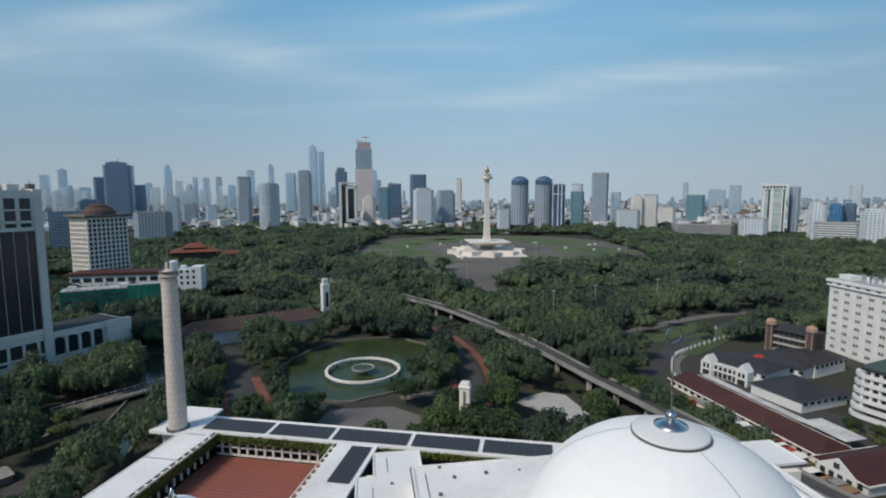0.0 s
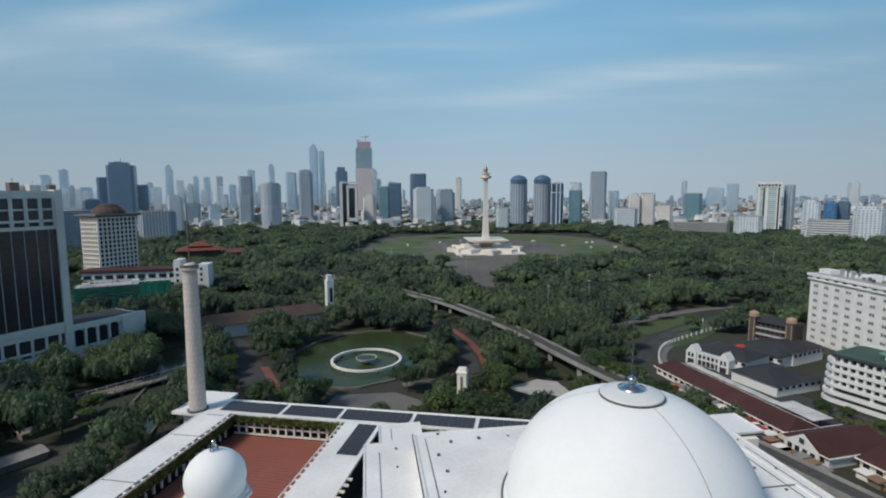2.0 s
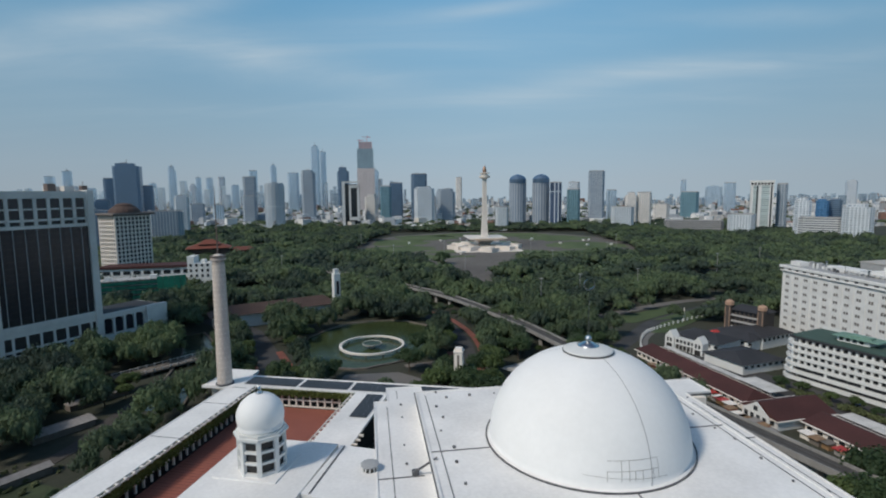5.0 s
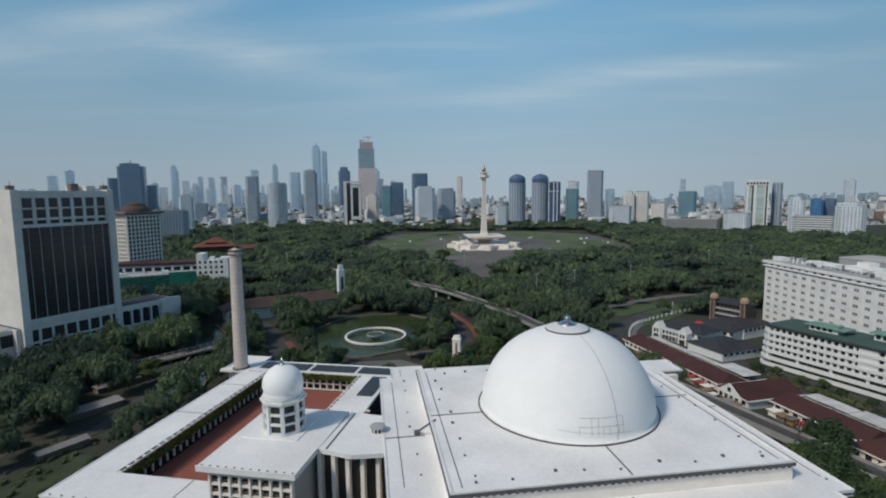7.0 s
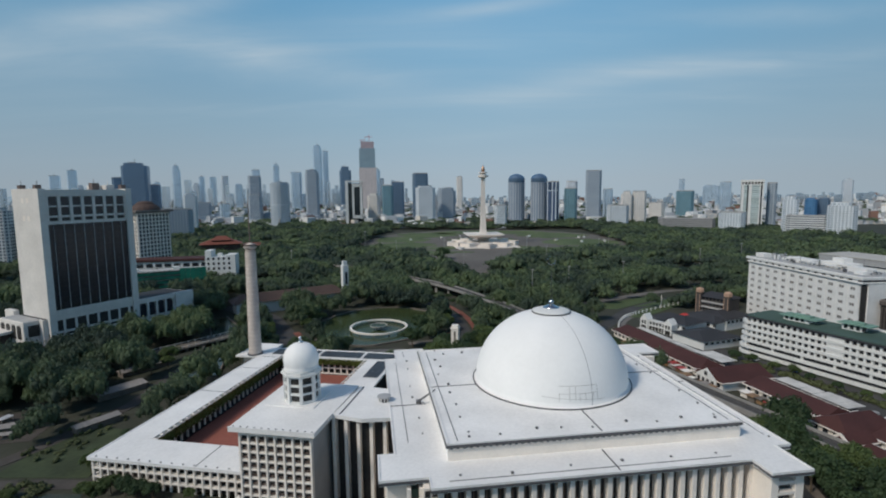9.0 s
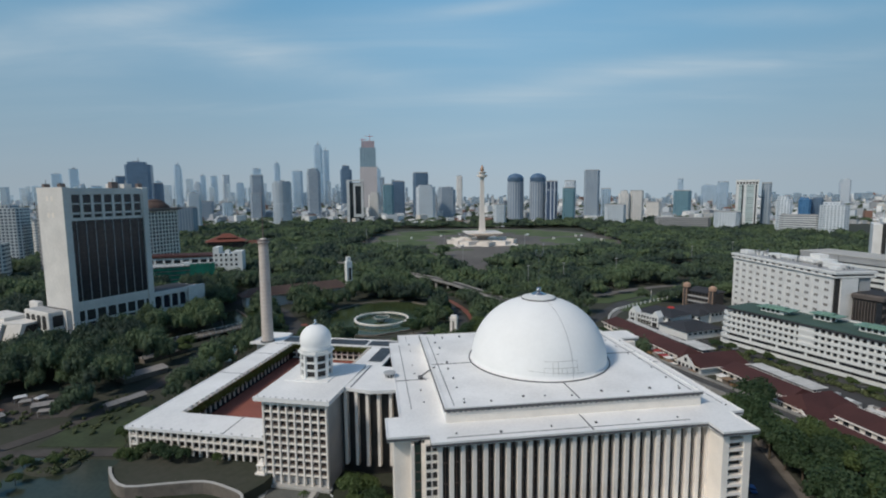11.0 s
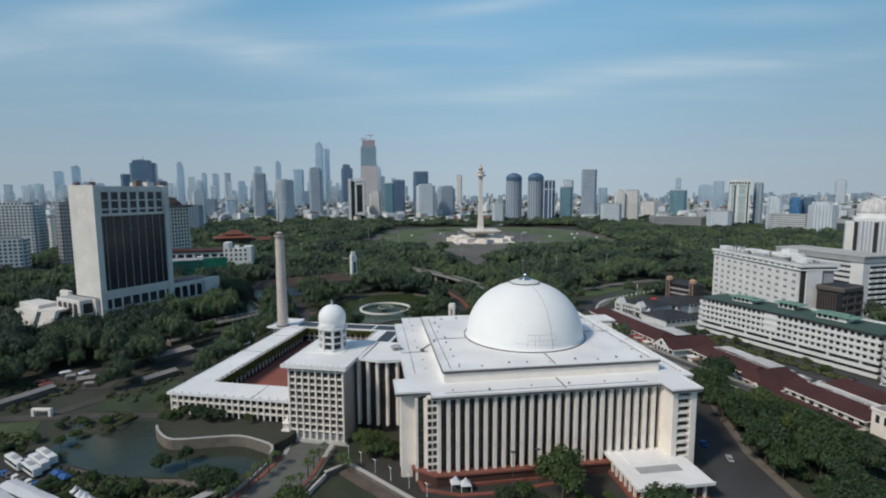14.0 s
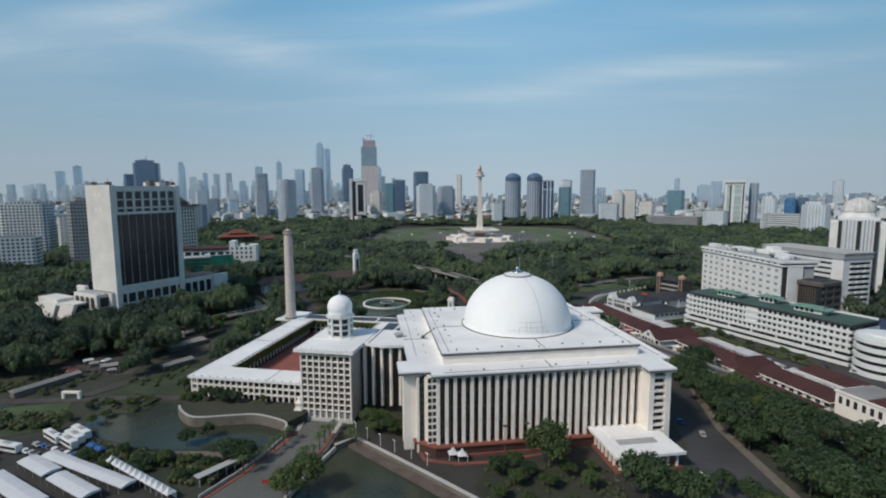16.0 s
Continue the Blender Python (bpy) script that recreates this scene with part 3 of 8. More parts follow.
for i in range(8):
    a = math.pi / 8 + i * math.pi / 4
    m = Matrix.Translation((*DC, 0)) @ Matrix.Rotation(a, 4, "Z")
    part("post", boxes((4.45, 5.25, -0.5, 0.5, 28.5, 36.9), bevel=0.05), WALLWHITE, drum).matrix_local = m
    m = Matrix.Translation((*DC, 0)) @ Matrix.Rotation(a + math.pi / 8, 4, "Z")
    for z0, z1 in ((28.5, 29.3), (31.2, 31.8), (33.7, 34.3), (36.2, 36.9)):
        part("rail", boxes((4.25, 4.8, -1.9, 1.9, z0, z1)), WALLWHITE, drum).matrix_local = m
part("cornice", prism(ring_pts(5.9, 8, math.pi / 8), 36.8, 37.3, prism(ring_pts(5.4, 8, math.pi / 8), 37.3, 37.9)), WALLWHITE, pav)
prof = [(4.6, 37.6), (4.95, 38.6)] + [(5.1 * math.cos(a), 40.7 + 4.9 * math.sin(a)) for a in (radians(d) for d in range(-22, 90, 7))] + [(0.05, 45.6)]
small_dome = part("small_dome", lathe(prof, 64, None, DC), DOMEWHITE, pav, "bulbous white tiled dome", True)
part("finial", lathe([(0.8, 45.4), (0.7, 45.9), (0.35, 46.1), (0.55, 46.5), (0.3, 46.95), (0.05, 47.6)], 16, None, DC), STEEL, small_dome, "", True)
link = thing("link_building", "tall finned link between pavilion and hall with a white roof", "building", WING)
part("roof_slab", prism([(-59.15, -26.6), (-50.4, -28.2), (-36, -24.2), (-36, -7.5), (-58.4, -5.8)], 27.2, 28.28), WHITE, link)
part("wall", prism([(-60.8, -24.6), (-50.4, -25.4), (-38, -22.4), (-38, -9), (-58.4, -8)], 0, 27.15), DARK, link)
for i in range(6):
    x = -59.0 + i * 3.55
    y = -25.9 + (0 if x < -50 else (x + 50) * 0.26)
    part("fin", boxes((x - 0.5, x + 0.5, y - 0.9, y + 1.2, 3, 27.2), bevel=0.05), MARBLE, link)
part("seam", boxes((-57.4, -57.05, -26.4, -6.4, 28.28, 28.42)), SEAM, link)
part("kerb", boxes((-83.2, -59.3, -38.85, -38.5, 28.33, 28.62), (-59.5, -59.18, -38.8, -26.6, 28.33, 28.6)), WHITE, pav)
vent = thing("roof_ventilator", "round grey ventilator with a louvred drum on the link roof", "ventilator", WING)
part("drum", lathe([(1.5, 28.25), (1.5, 29.5)], 24, None, (-47.8, -15.6)), DARK, vent)
for i in range(10):
    a = i * math.pi / 5
    part("post", boxes((1.45, 1.7, -0.12, 0.12, 28.25, 29.55)), WHITE, vent).matrix_local = Matrix.Translation((-47.8, -15.6, 0)) @ Matrix.Rotation(a, 4, "Z")
part("cap", lathe([(2.0, 29.5), (2.0, 29.8), (1.2, 30.0), (0.1, 30.05)], 24, None, (-47.8, -15.6)), ROOFGREY, vent)
for i in range(12):
    v = new("roof_vent", vent_me)
    v.matrix_world = WING @ Matrix.Translation((-82 + i * 2.0, -38.1, 28.35)) @ Matrix.Scale(0.62, 4)
    tagged(v, "small dark roof vent at the pavilion eaves", "vent", "roof vents")

lantern = thing("stone_lantern", "small white stone lantern with stepped roof by the pavilion", "lantern", pose(-86.6, -25.5, 3.5, 0, 0, -7))
part("base", boxes((-1.6, 1.6, -1.6, 1.6, 0, 0.6), (-1.2, 1.2, -1.2, 1.2, 0.6, 1.0), bevel=0.06), MARBLE, lantern)
for sx in (-0.9, 0.9):
    for sy in (-0.9, 0.9):
        part("post", boxes((sx - 0.2, sx + 0.2, sy - 0.2, sy + 0.2, 1.0, 2.8)), MARBLE, lantern)
part("roof", lathe([(1.9, 2.8), (1.8, 3.1), (1.0, 3.6), (0.9, 4.0), (0.2, 4.8)], 4), MARBLE, lantern, "stepped pyramid roof").matrix_local = Matrix.Rotation(radians(45), 4, "Z")

# ---- courtyard arcade ----
arcade = thing("courtyard_arcade", "low white flat-roofed arcade round a terracotta court", "arcade", WING)
AZ = 12.0
roofs = ((-134.3, -123.6, -18.65, 65.25), (-134.3, -81.35, -32, -18.7), (-134.3, -4, 65.3, 76.2), (-80.5, -67.6, -5.4, 65.25))
for x0, x1, y0, y1 in roofs:
    part("roof_slab", boxes((x0, x1, y0, y1, AZ - 0.8, AZ)), WHITE, arcade, "flat white arcade roof")
part("tower_slab", boxes((-145.5, -131.5, 62.5, 82.5, AZ - 0.9, AZ + 0.06)), WHITE, arcade, "white roof round the minaret foot")
part("tower_base", boxes((-143.5, -134.6, 66.0, 80.5, 0, AZ - 0.9)), MARBLE, arcade)
# near-black bodies give the shaded depth behind the columns by colour
for spans in ((-132.6, -125.6, -30, 74.5, 0, 11.2), (-125.6, -81.4, -29.6, -21, 0, 11.2), (-125.6, -6, 68.2, 74.5, 0, 11.2), (-78.6, -69.5, -5, 68.2, 0, 11.2)):
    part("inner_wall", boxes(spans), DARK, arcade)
part("base", boxes((-134.0, -81.4, -31.8, -29.7, 0, 3.0), (-134.0, -132.6, -31.8, 66, 0, 3.0)), STONE, arcade)
# outer fronts: columns and floor bands
col = bpy.data.meshes.new("column")
bm = boxes((-0.3, 0.3, -0.35, 0.35, 3, 11.2), bevel=0.04)
bm.to_mesh(col)
bm.free()
col.materials.append(MARBLE)
for i in range(21):
    shared("column", col, arcade, Matrix.Translation((-133.2 + i * 2.57, -31, 0)))
for i in range(37):
    shared("column", col, arcade, Matrix.Translation((-133.4, -28.4 + i * 2.57, 0)))
for z in (3.2, 5.9, 8.6):
    part("floor_band", boxes((-133.6, -81.4, -31.3, -30.2, z - 0.3, z + 0.3), (-133.7, -132.7, -31, 64, z - 0.3, z + 0.3)), MARBLE, arcade)
# court side: columns, sills, teeth of the pergola
incol = bpy.data.meshes.new("court_column")
bm = boxes((-0.32, 0.32, -0.32, 0.32, 4, 9.8), bevel=0.04)
bm.to_mesh(incol)
bm.free()
incol.materials.append(MARBLE)
for i in range(14):
    shared("court_column", incol, arcade, Matrix.Translation((-121.5 + i * 3.05, 66.2, 0)))
for i in range(26):
    shared("court_column", incol, arcade, Matrix.Translation((-124.6, -16.8 + i * 3.18, 0)))
part("court_rail", boxes((-123.4, -81, 66.0, 66.4, 6.6, 7.1), (-124.8, -124.4, -18, 65, 6.6, 7.1), (-123.4, -81, 65.9, 66.5, 4, 4.5)), MARBLE, arcade)
tooth = bpy.data.meshes.new("beam_end")
bm = boxes((-1.5, 0.15, -0.33, 0.33, -0.45, 0.12), bevel=0.04)
bm.to_mesh(tooth)
bm.free()
tooth.materials.append(CREAM)
for i in range(27):
    shared("beam_end", tooth, arcade, Matrix.Translation((-122.25, -18.0 + i * 3.08, AZ - 0.25)))
for i in range(23):
    shared("beam_end", tooth, arcade, Matrix.Translation((-80.4, -4 + i * 3.0, AZ - 0.25)))
for i in range(9):
    shared("beam_end", tooth, arcade, Matrix.Translation((-66.2, 8 + i * 3.0, AZ - 0.25)))
part("edge_beam", boxes((-122.35, -122.1, -18.6, 65, AZ - 0.4, AZ + 0.05), (-81.9, -81.65, -5, 65, AZ - 0.4, AZ + 0.05)), CREAM, arcade)
part("roof_joint", boxes((-134.3, -123.6, 20.0, 20.25, AZ, AZ + 0.06), (-134.3, -123.6, 47.0, 47.25, AZ, AZ + 0.06), (-99.2, -98.95, -32, -18.7, AZ, AZ + 0.06), (-134, -125, 62.6, 62.85, AZ, AZ + 0.06)), SEAM, arcade)
part("roof_kerb", boxes((-134.4, -134.0, -32, 62.5, AZ, AZ + 0.18), (-134.4, -81.4, -32.1, -31.7, AZ, AZ + 0.18), (-131.4, -4, 75.9, 76.3, AZ, AZ + 0.2)), WHITE, arcade)
court = tagged(part("courtyard", boxes((-123.55, -80.55, -18.65, 65.25, 3.4, 4.0)), COURT, None), "terracotta tiled courtyard floor with prayer rows", "floor", "", "structure")
court.matrix_world = WING
row_me = bpy.data.meshes.new("prayer_row")
bm = boxes((-123.2, -80.9, -0.05, 0.05, 4.0, 4.015))
bm.to_mesh(row_me)
bm.free()
row_me.materials.append(ROOFRED)
for i in range(54):
    shared("prayer_row", row_me, court, Matrix.Translation((0, -17.5 + i * 1.53, 0)))
for i in range(14):
    v = new("roof_vent", vent_me)
    v.matrix_world = WING @ Matrix.Translation((-132 + i * 3.6, -31.0, AZ)) @ Matrix.Scale(0.6, 4)
    tagged(v, "small dark roof vent at the arcade eaves", "vent", "roof vents")


def leaf_cloud(rng, spans, count, size):
    """Loose leaf quads filling boxes."""
    verts, faces = [], []
    vol = [(b - a) + (d - c) for a, b, c, d, e, f in spans]
    for s, w in zip(spans, vol):
        for _ in range(int(count * w / sum(vol))):
            p = Vector((rng.uniform(s[0], s[1]), rng.uniform(s[2], s[3]), rng.uniform(s[4], s[5])))
            q = Euler((rng.uniform(0, 6), rng.uniform(0, 6), rng.uniform(0, 6))).to_matrix()
            n = len(verts)
            k = size * rng.uniform(0.6, 1.4)
            verts += [p + q @ Vector(c) * k for c in ((-1, -0.6, 0), (1, -0.6, 0), (1, 0.6, 0.2), (-1, 0.6, -0.2))]
            faces.append((n, n + 1, n + 2, n + 3))
    return verts, faces


rng = random.Random(11)
v, f = leaf_cloud(rng, ((-123.9, -122.5, -18.5, 65, 7.6, 11.5), (-123, -81.5, 64.0, 65.4, 9.2, 11.4), (-80, -67, 64.2, 65.4, 9.6, 11.4), (-123, -110, -18.8, -18.0, 9.6, 11.3), (-84, -80.6, 58, 65.4, 9.6, 11.4), (-66, -6, 64.2, 65.4, 9.8, 11.4)), 15000, 0.3)
hedge = new("hedge", to_mesh("hedge", v, f, HEDGE))
hedge.matrix_world = WING
tagged(hedge, "yellow-green trailing hedge along the court roof edge", "hedge", "", "stuff")
part("planter", boxes((-123.55, -122.9, -18.6, 65.2, 8.6, 10.9), (-122.9, -81, 64.6, 65.25, 9.2, 10.8)), HEDGE, arcade)

# solar arrays on the far arcade and the walkway
cell = bpy.data.meshes.new("solar_panel")
bm = boxes((-0.98, 0.98, -0.62, 0.62, 0, 0.05))
bm.to_mesh(cell)
bm.free()
cell.materials.append(PANEL)


def solar_array(x0, x1, y0, y1):
    a = thing("solar_array", "dark blue solar array on a white flat roof", "solar panels", WING, "solar arrays")
    part("rail", boxes((x0, x1, y0 + 0.4, y0 + 0.5, AZ, AZ + 0.16), (x0, x1, y1 - 0.5, y1 - 0.4, AZ, AZ + 0.16)), STEEL, a)
    nx, ny = max(1, round((x1 - x0) / 2.02)), max(1, round((y1 - y0) / 1.3))
    for i in range(nx):
        for j in range(ny):
            shared("solar_panel", cell, a, Matrix.Translation((x0 + (i + 0.5) * (x1 - x0) / nx, y0 + (j + 0.5) * (y1 - y0) / ny, AZ + 0.2)) @ Matrix.Diagonal(((x1 - x0) / nx / 2.02, (y1 - y0) / ny / 1.3, 1, 1)))


for x0, x1 in ((-129, -106.5), (-105.0, -84.8), (-83.4, -59.0), (-57.6, -36.8), (-35.4, -14.5)):
    solar_array(x0, x1, 66.6, 74.6)
solar_array(-75.4, -69.0, 43.5, 63.8)

# ---- minaret ----
minaret = thing("minaret", "tall cylindrical marble minaret with a balcony and steel spire", "minaret", WING)
MC = (-137.2, 65.9)
shaft = part("shaft", lathe([(2.95, AZ), (2.42, 61.6)], 40, None, MC), TOWERSTONE, minaret, "pale marble shaft with perforated blocks")
part("collar", lathe([(3.6, AZ), (3.6, AZ + 0.5), (3.0, AZ + 0.6)], 32, None, MC), SEAM, minaret)
knob = bpy.data.meshes.new("pierced_block")
bm = boxes((0.0, 0.1, -0.14, 0.14, -0.2, 0.2))
bm.to_mesh(knob)
bm.free()
knob.materials.append(MARBLE)
for j in range(24):
    z = 13.6 + j * 2.0
    r = 2.95 - 0.53 * (z - AZ) / (61.6 - AZ)
    for i in range(12):
        shared("pierced_block", knob, shaft, Matrix.Translation((*MC, z)) @ Matrix.Rotation((i + 0.5 * (j % 2)) * math.pi / 6, 4, "Z") @ Matrix.Translation((r - 0.05, 0, 0)))
part("neck", lathe([(2.42, 61.5), (2.42, 62.0), (2.25, 62.1), (2.25, 63.2)], 32, None, MC), PIERCED, minaret, "darker pierced neck")
part("balcony", lathe([(2.3, 63.0), (3.0, 63.5), (3.0, 64.0), (2.6, 64.1), (2.6, 64.4), (2.2, 64.6), (1.6, 65.4), (0.6, 65.8)], 32, None, MC), TOWERSTONE, minaret, "thin marble balcony ring")
for i in range(24):
    part("baluster", boxes((2.8, 2.92, -0.1, 0.1, 63.9, 65.0)), BROWNSTEEL, minaret).matrix_local = Matrix.Translation((*MC, 0)) @ Matrix.Rotation(i * math.pi / 12, 4, "Z")
part("balcony_rail", lathe([(2.78, 64.95), (2.95, 64.95), (2.95, 65.1), (2.78, 65.1)], 32, None, MC), BROWNSTEEL, minaret)
spire = part("spire", lathe([(0.3, 65.7), (0.25, 76), (0.17, 84), (0.06, 92.5)], 8, None, MC), BROWNSTEEL, minaret, "thin brown steel lattice spire")
for j in range(8):
    part("spire_ring", lathe([(0.42 - j * 0.035, 67.5 + j * 2.8), (0.42 - j * 0.035, 67.75 + j * 2.8)], 8, None, MC), BROWNSTEEL, spire)

# ---- front canopy ----
canopy = thing("entrance_canopy", "white flat-roofed entrance canopy on square columns", "canopy", HALL)
part("roof_slab", boxes((12.8, 36.2, -66, -44.2, 5.4, 6.1), bevel=0.05), WHITE, canopy)
part("roof_curb", boxes((17, 29, -54, -46, 6.1, 6.35), (12.8, 36.2, -66.05, -65.6, 6.08, 6.35), (12.75, 13.2, -66, -44.2, 6.08, 6.35)), WHITE, canopy)
part("roof_panel", boxes((17.6, 31, -58.5, -55.2, 6.1, 6.3)), ROOFGREY, canopy, "grey roof light panel")
part("plinth", boxes((13.4, 35.6, -65.4, -44, 0, 1.0)), BRICKRED, canopy)
part("wall", boxes((17, 33, -60, -46, 1, 5.4)), DARK, canopy)
for i in range(7):
    part("column", boxes((14.6 + i * 3.2, 15.3 + i * 3.2, -64.6, -63.9, 1, 5.4)), MARBLE, canopy)
    part("column", boxes((14.2, 14.9, -61.4 + i * 2.7, -60.7 + i * 2.7, 1, 5.4)), MARBLE, canopy)

# ---- clear ground: no trees on these ----
CLEAR = []


def keep_clear(m, x0, x1, y0, y1):
    CLEAR.append((m.inverted(), x0, x1, y0, y1))


def is_clear(x, y):
    for inv, x0, x1, y0, y1 in CLEAR:
        p = inv @ Vector((x, y, 0))
        if x0 < p.x < x1 and y0 < p.y < y1:
            return False
    return True


ONE = Matrix.Identity(4)
keep_clear(HALL, -58, 58, -68, 58)
keep_clear(WING, -149, -3, -45, 86)


def keep_strip(points, width):
    for a, b in zip(points, points[1:]):
        a, b = Vector(a), Vector(b)
        way = b - a
        m = Matrix.Translation((a.x, a.y, 0)) @ Matrix.Rotation(math.atan2(way.y, way.x), 4, "Z")
        keep_clear(m, -1, way.length + 1, -width / 2, width / 2)


# ---- pond with ring fountain ----
pond_line = ellipse(-86, 184, 40, 50, 44, radians(-12), 0.05, 3)
sheet("water", pond_line, 0.12, WATER, "still green pond water", "water")
keep_clear(Matrix.Translation((-86, 184, 0)) @ Matrix.Rotation(radians(-12), 4, "Z"), -38, 38, -47, 47)
wall = strip(pond_line + [pond_line[0]], 1.2, 0, 0.9)
tagged(part("pond_wall", wall, STONE, None), "low stone wall round the pond", "wall", "", "structure")
fountain = thing("ring_fountain", "large pale concrete ring round a small basin standing in the pond", "fountain", pose(-83, 171, 0))
ring = bmesh.new()
rows = []
for i in range(72):
    a = 2 * math.pi * i / 72
    rows.append([ring.verts.new((r * math.cos(a), r * math.sin(a), z)) for r, z in ((17.4, 1.4), (18.7, 1.4), (18.7, 2.4), (17.4, 2.4))])
for i in range(72):
    a, b = rows[i], rows[(i + 1) % 72]
    for j in range(4):
        ring.faces.new((a[j], b[j], b[(j + 1) % 4], a[(j + 1) % 4]))
bmesh.ops.recalc_face_normals(ring, faces=ring.faces[:])
part("ring", ring, MARBLE, fountain, "pale concrete ring")
for i in range(12):
    a = 2 * math.pi * i / 12
    part("post", boxes((17.7, 18.4, -0.3, 0.3, 0, 1.4)), STONE, fountain).matrix_local = Matrix.Rotation(a, 4, "Z")
part("basin", lathe([(1.6, 0), (1.6, 1.6), (5.4, 2.4), (5.6, 3.2), (5.2, 3.2), (5.0, 2.7), (0.2, 2.6)], 40), PALEPAVE, fountain, "shallow round basin")
part("basin_water", lathe([(5.05, 2.72), (5.05, 2.95), (0.2, 2.96)], 40), WATER, fountain)

# stone pylon behind the mosque
pyl = thing("stone_pylon", "square white pylon with a stepped cap", "pylon", pose(-31.6, 106.5, 0, 0, 0, -8))
part("shaft", boxes((-1.9, 1.9, -1.9, 1.9, 0, 18.6), bevel=0.1), MARBLE, pyl)
part("cap", boxes((-2.2, 2.2, -2.2, 2.2, 18.6, 19.3), (-1.6, 1.6, -1.6, 1.6, 19.3, 20.4), bevel=0.05), MARBLE, pyl)
part("slit", boxes((-0.5, 0.5, -1.96, -1.9, 9, 17.5)), STONE, pyl)


# ---- roads and paths ----
def road(points, width, mat, label, name="road", z=0.1):
    keep_strip(points, width + 2)
    return tagged(part(name, strip(points, width, z - 0.4, z), mat, None), label, "road" if name == "road" else "path", "", "structure")


def smooth_line(points, n=6):
    pts = [Vector(p) for p in points]
    out = []
    for i in range(len(pts) - 1):
        p0, p1, p2, p3 = pts[max(i - 1, 0)], pts[i], pts[i + 1], pts[min(i + 2, len(pts) - 1)]
        for k in range(n):
            t = k / n
            q = 0.5 * (2 * p1 + (p2 - p0) * t + (2 * p0 - 5 * p1 + 4 * p2 - p3) * t * t + (3 * p1 - p0 - 3 * p2 + p3) * t * t * t)
            out.append((q.x, q.y))
    return out + [tuple(pts[-1])]


road(smooth_line([(-116, 112), (-130, 140), (-152, 178), (-175, 210), (-215, 235)]), 13, ASPHALT, "dark asphalt drive behind the mosque")
road(smooth_line([(-107.5, 112), (-119, 136), (-135, 163)]), 4, BRICKRED, "red-paved footpath", "path", 0.16)
road(smooth_line([(-125, 112), (-138, 136), (-144, 146)]), 3.5, BRICKRED, "red-paved footpath", "path", 0.16)
road(smooth_line([(-29, 128), (-28, 160), (-33, 195), (-46, 232), (-62, 258)]), 10, ASPHALT, "dark asphalt lane through the park")
road(smooth_line([(-21, 134), (-19.5, 165), (-25, 200), (-38, 236), (-56, 262)]), 4.0, BRICKRED, "red-paved footpath", "path", 0.16)
road(smooth_line([(-36.5, 132), (-36, 148), (-37.5, 165)]), 3.6, BRICKRED, "red-paved footpath", "path", 0.16)
road(smooth_line([(-60, 140), (-45, 146), (-30, 150)]), 5, STONE, "brown earth bank by the pond", "path", 0.12)
sheet("pavement", [(-92, 101), (-52, 96), (-44, 118), (-62, 131), (-88, 127)], 0.1, PAVING, "grey paved apron", "pavement")
keep_clear(ONE, -92, -44, 96, 131)
sheet("pavement", [(-11, 138), (10, 119), (19, 126), (13, 146), (4, 149)], 0.22, PALEPAVE, "pale concrete triangle", "pavement")
keep_clear(ONE, -14, 18, 100, 150)
keep_clear(ONE, -112, -62, 126, 142)

# elevated railway
rail_line = smooth_line([(92, 6), (62, 72), (40.3, 120.6), (25, 152.5), (4, 201.5), (-14.7, 236.7), (-41.8, 281.3), (-67, 311), (-112, 358), (-175, 415)])
keep_strip(rail_line[::4], 11)
BESIDE = [(x - 9 + dx, y - 5) for x, y in rail_line[14:44:2] for dx in (-4, 2)]
keep_strip([(x - 8, y - 6) for x, y in rail_line[6:44:4]], 12)
viaduct = thing("railway_viaduct", "grey concrete elevated railway with parapets", "viaduct")
TRACK = material("grey_viaduct_concrete", (0.15, 0.145, 0.14), 0.85, spread=0.3, scale=0.08, fine=1)
PARAPET = material("pale_parapet_concrete", (0.27, 0.262, 0.25), 0.85, spread=0.3, scale=0.15, fine=1.5)
BALLAST = material("track_ballast", (0.07, 0.065, 0.06), 0.9, spread=0.3, scale=0.3, fine=3)
part("deck", strip(rail_line, 7.6, 6.6, 7.8), TRACK, viaduct)
part("ballast", strip(rail_line, 6.8, 7.8, 7.95), BALLAST, viaduct)
for off in (-3.7, 3.7):
    side = []
    for i, p in enumerate(rail_line):
        q, r = Vector(rail_line[max(i - 1, 0)]), Vector(rail_line[min(i + 1, len(rail_line) - 1)])
        w = (r - q).normalized()
        side.append((p[0] - w.y * off, p[1] + w.x * off))
    part("parapet", strip(side, 0.4, 6.9, 8.9), PARAPET, viaduct, "pale parapet wall")
for off in (-2.6, -1.2, 1.2, 2.6):
    side = []
    for i, p in enumerate(rail_line):
        q, r = Vector(rail_line[max(i - 1, 0)]), Vector(rail_line[min(i + 1, len(rail_line) - 1)])
        w = (r - q).normalized()
        side.append((p[0] - w.y * off, p[1] + w.x * off))
    part("rail", strip(side, 0.14, 7.94, 8.12), SEAM, viaduct)
for p in rail_line[::3]:
    part("pier", boxes((p[0] - 1.0, p[0] + 1.0, p[1] - 1.0, p[1] + 1.0, 0, 6.0), (p[0] - 2.6, p[0] + 2.6, p[1] - 1.2, p[1] + 1.2, 5.6, 6.7), bevel=0.1), PALEPAVE, viaduct)

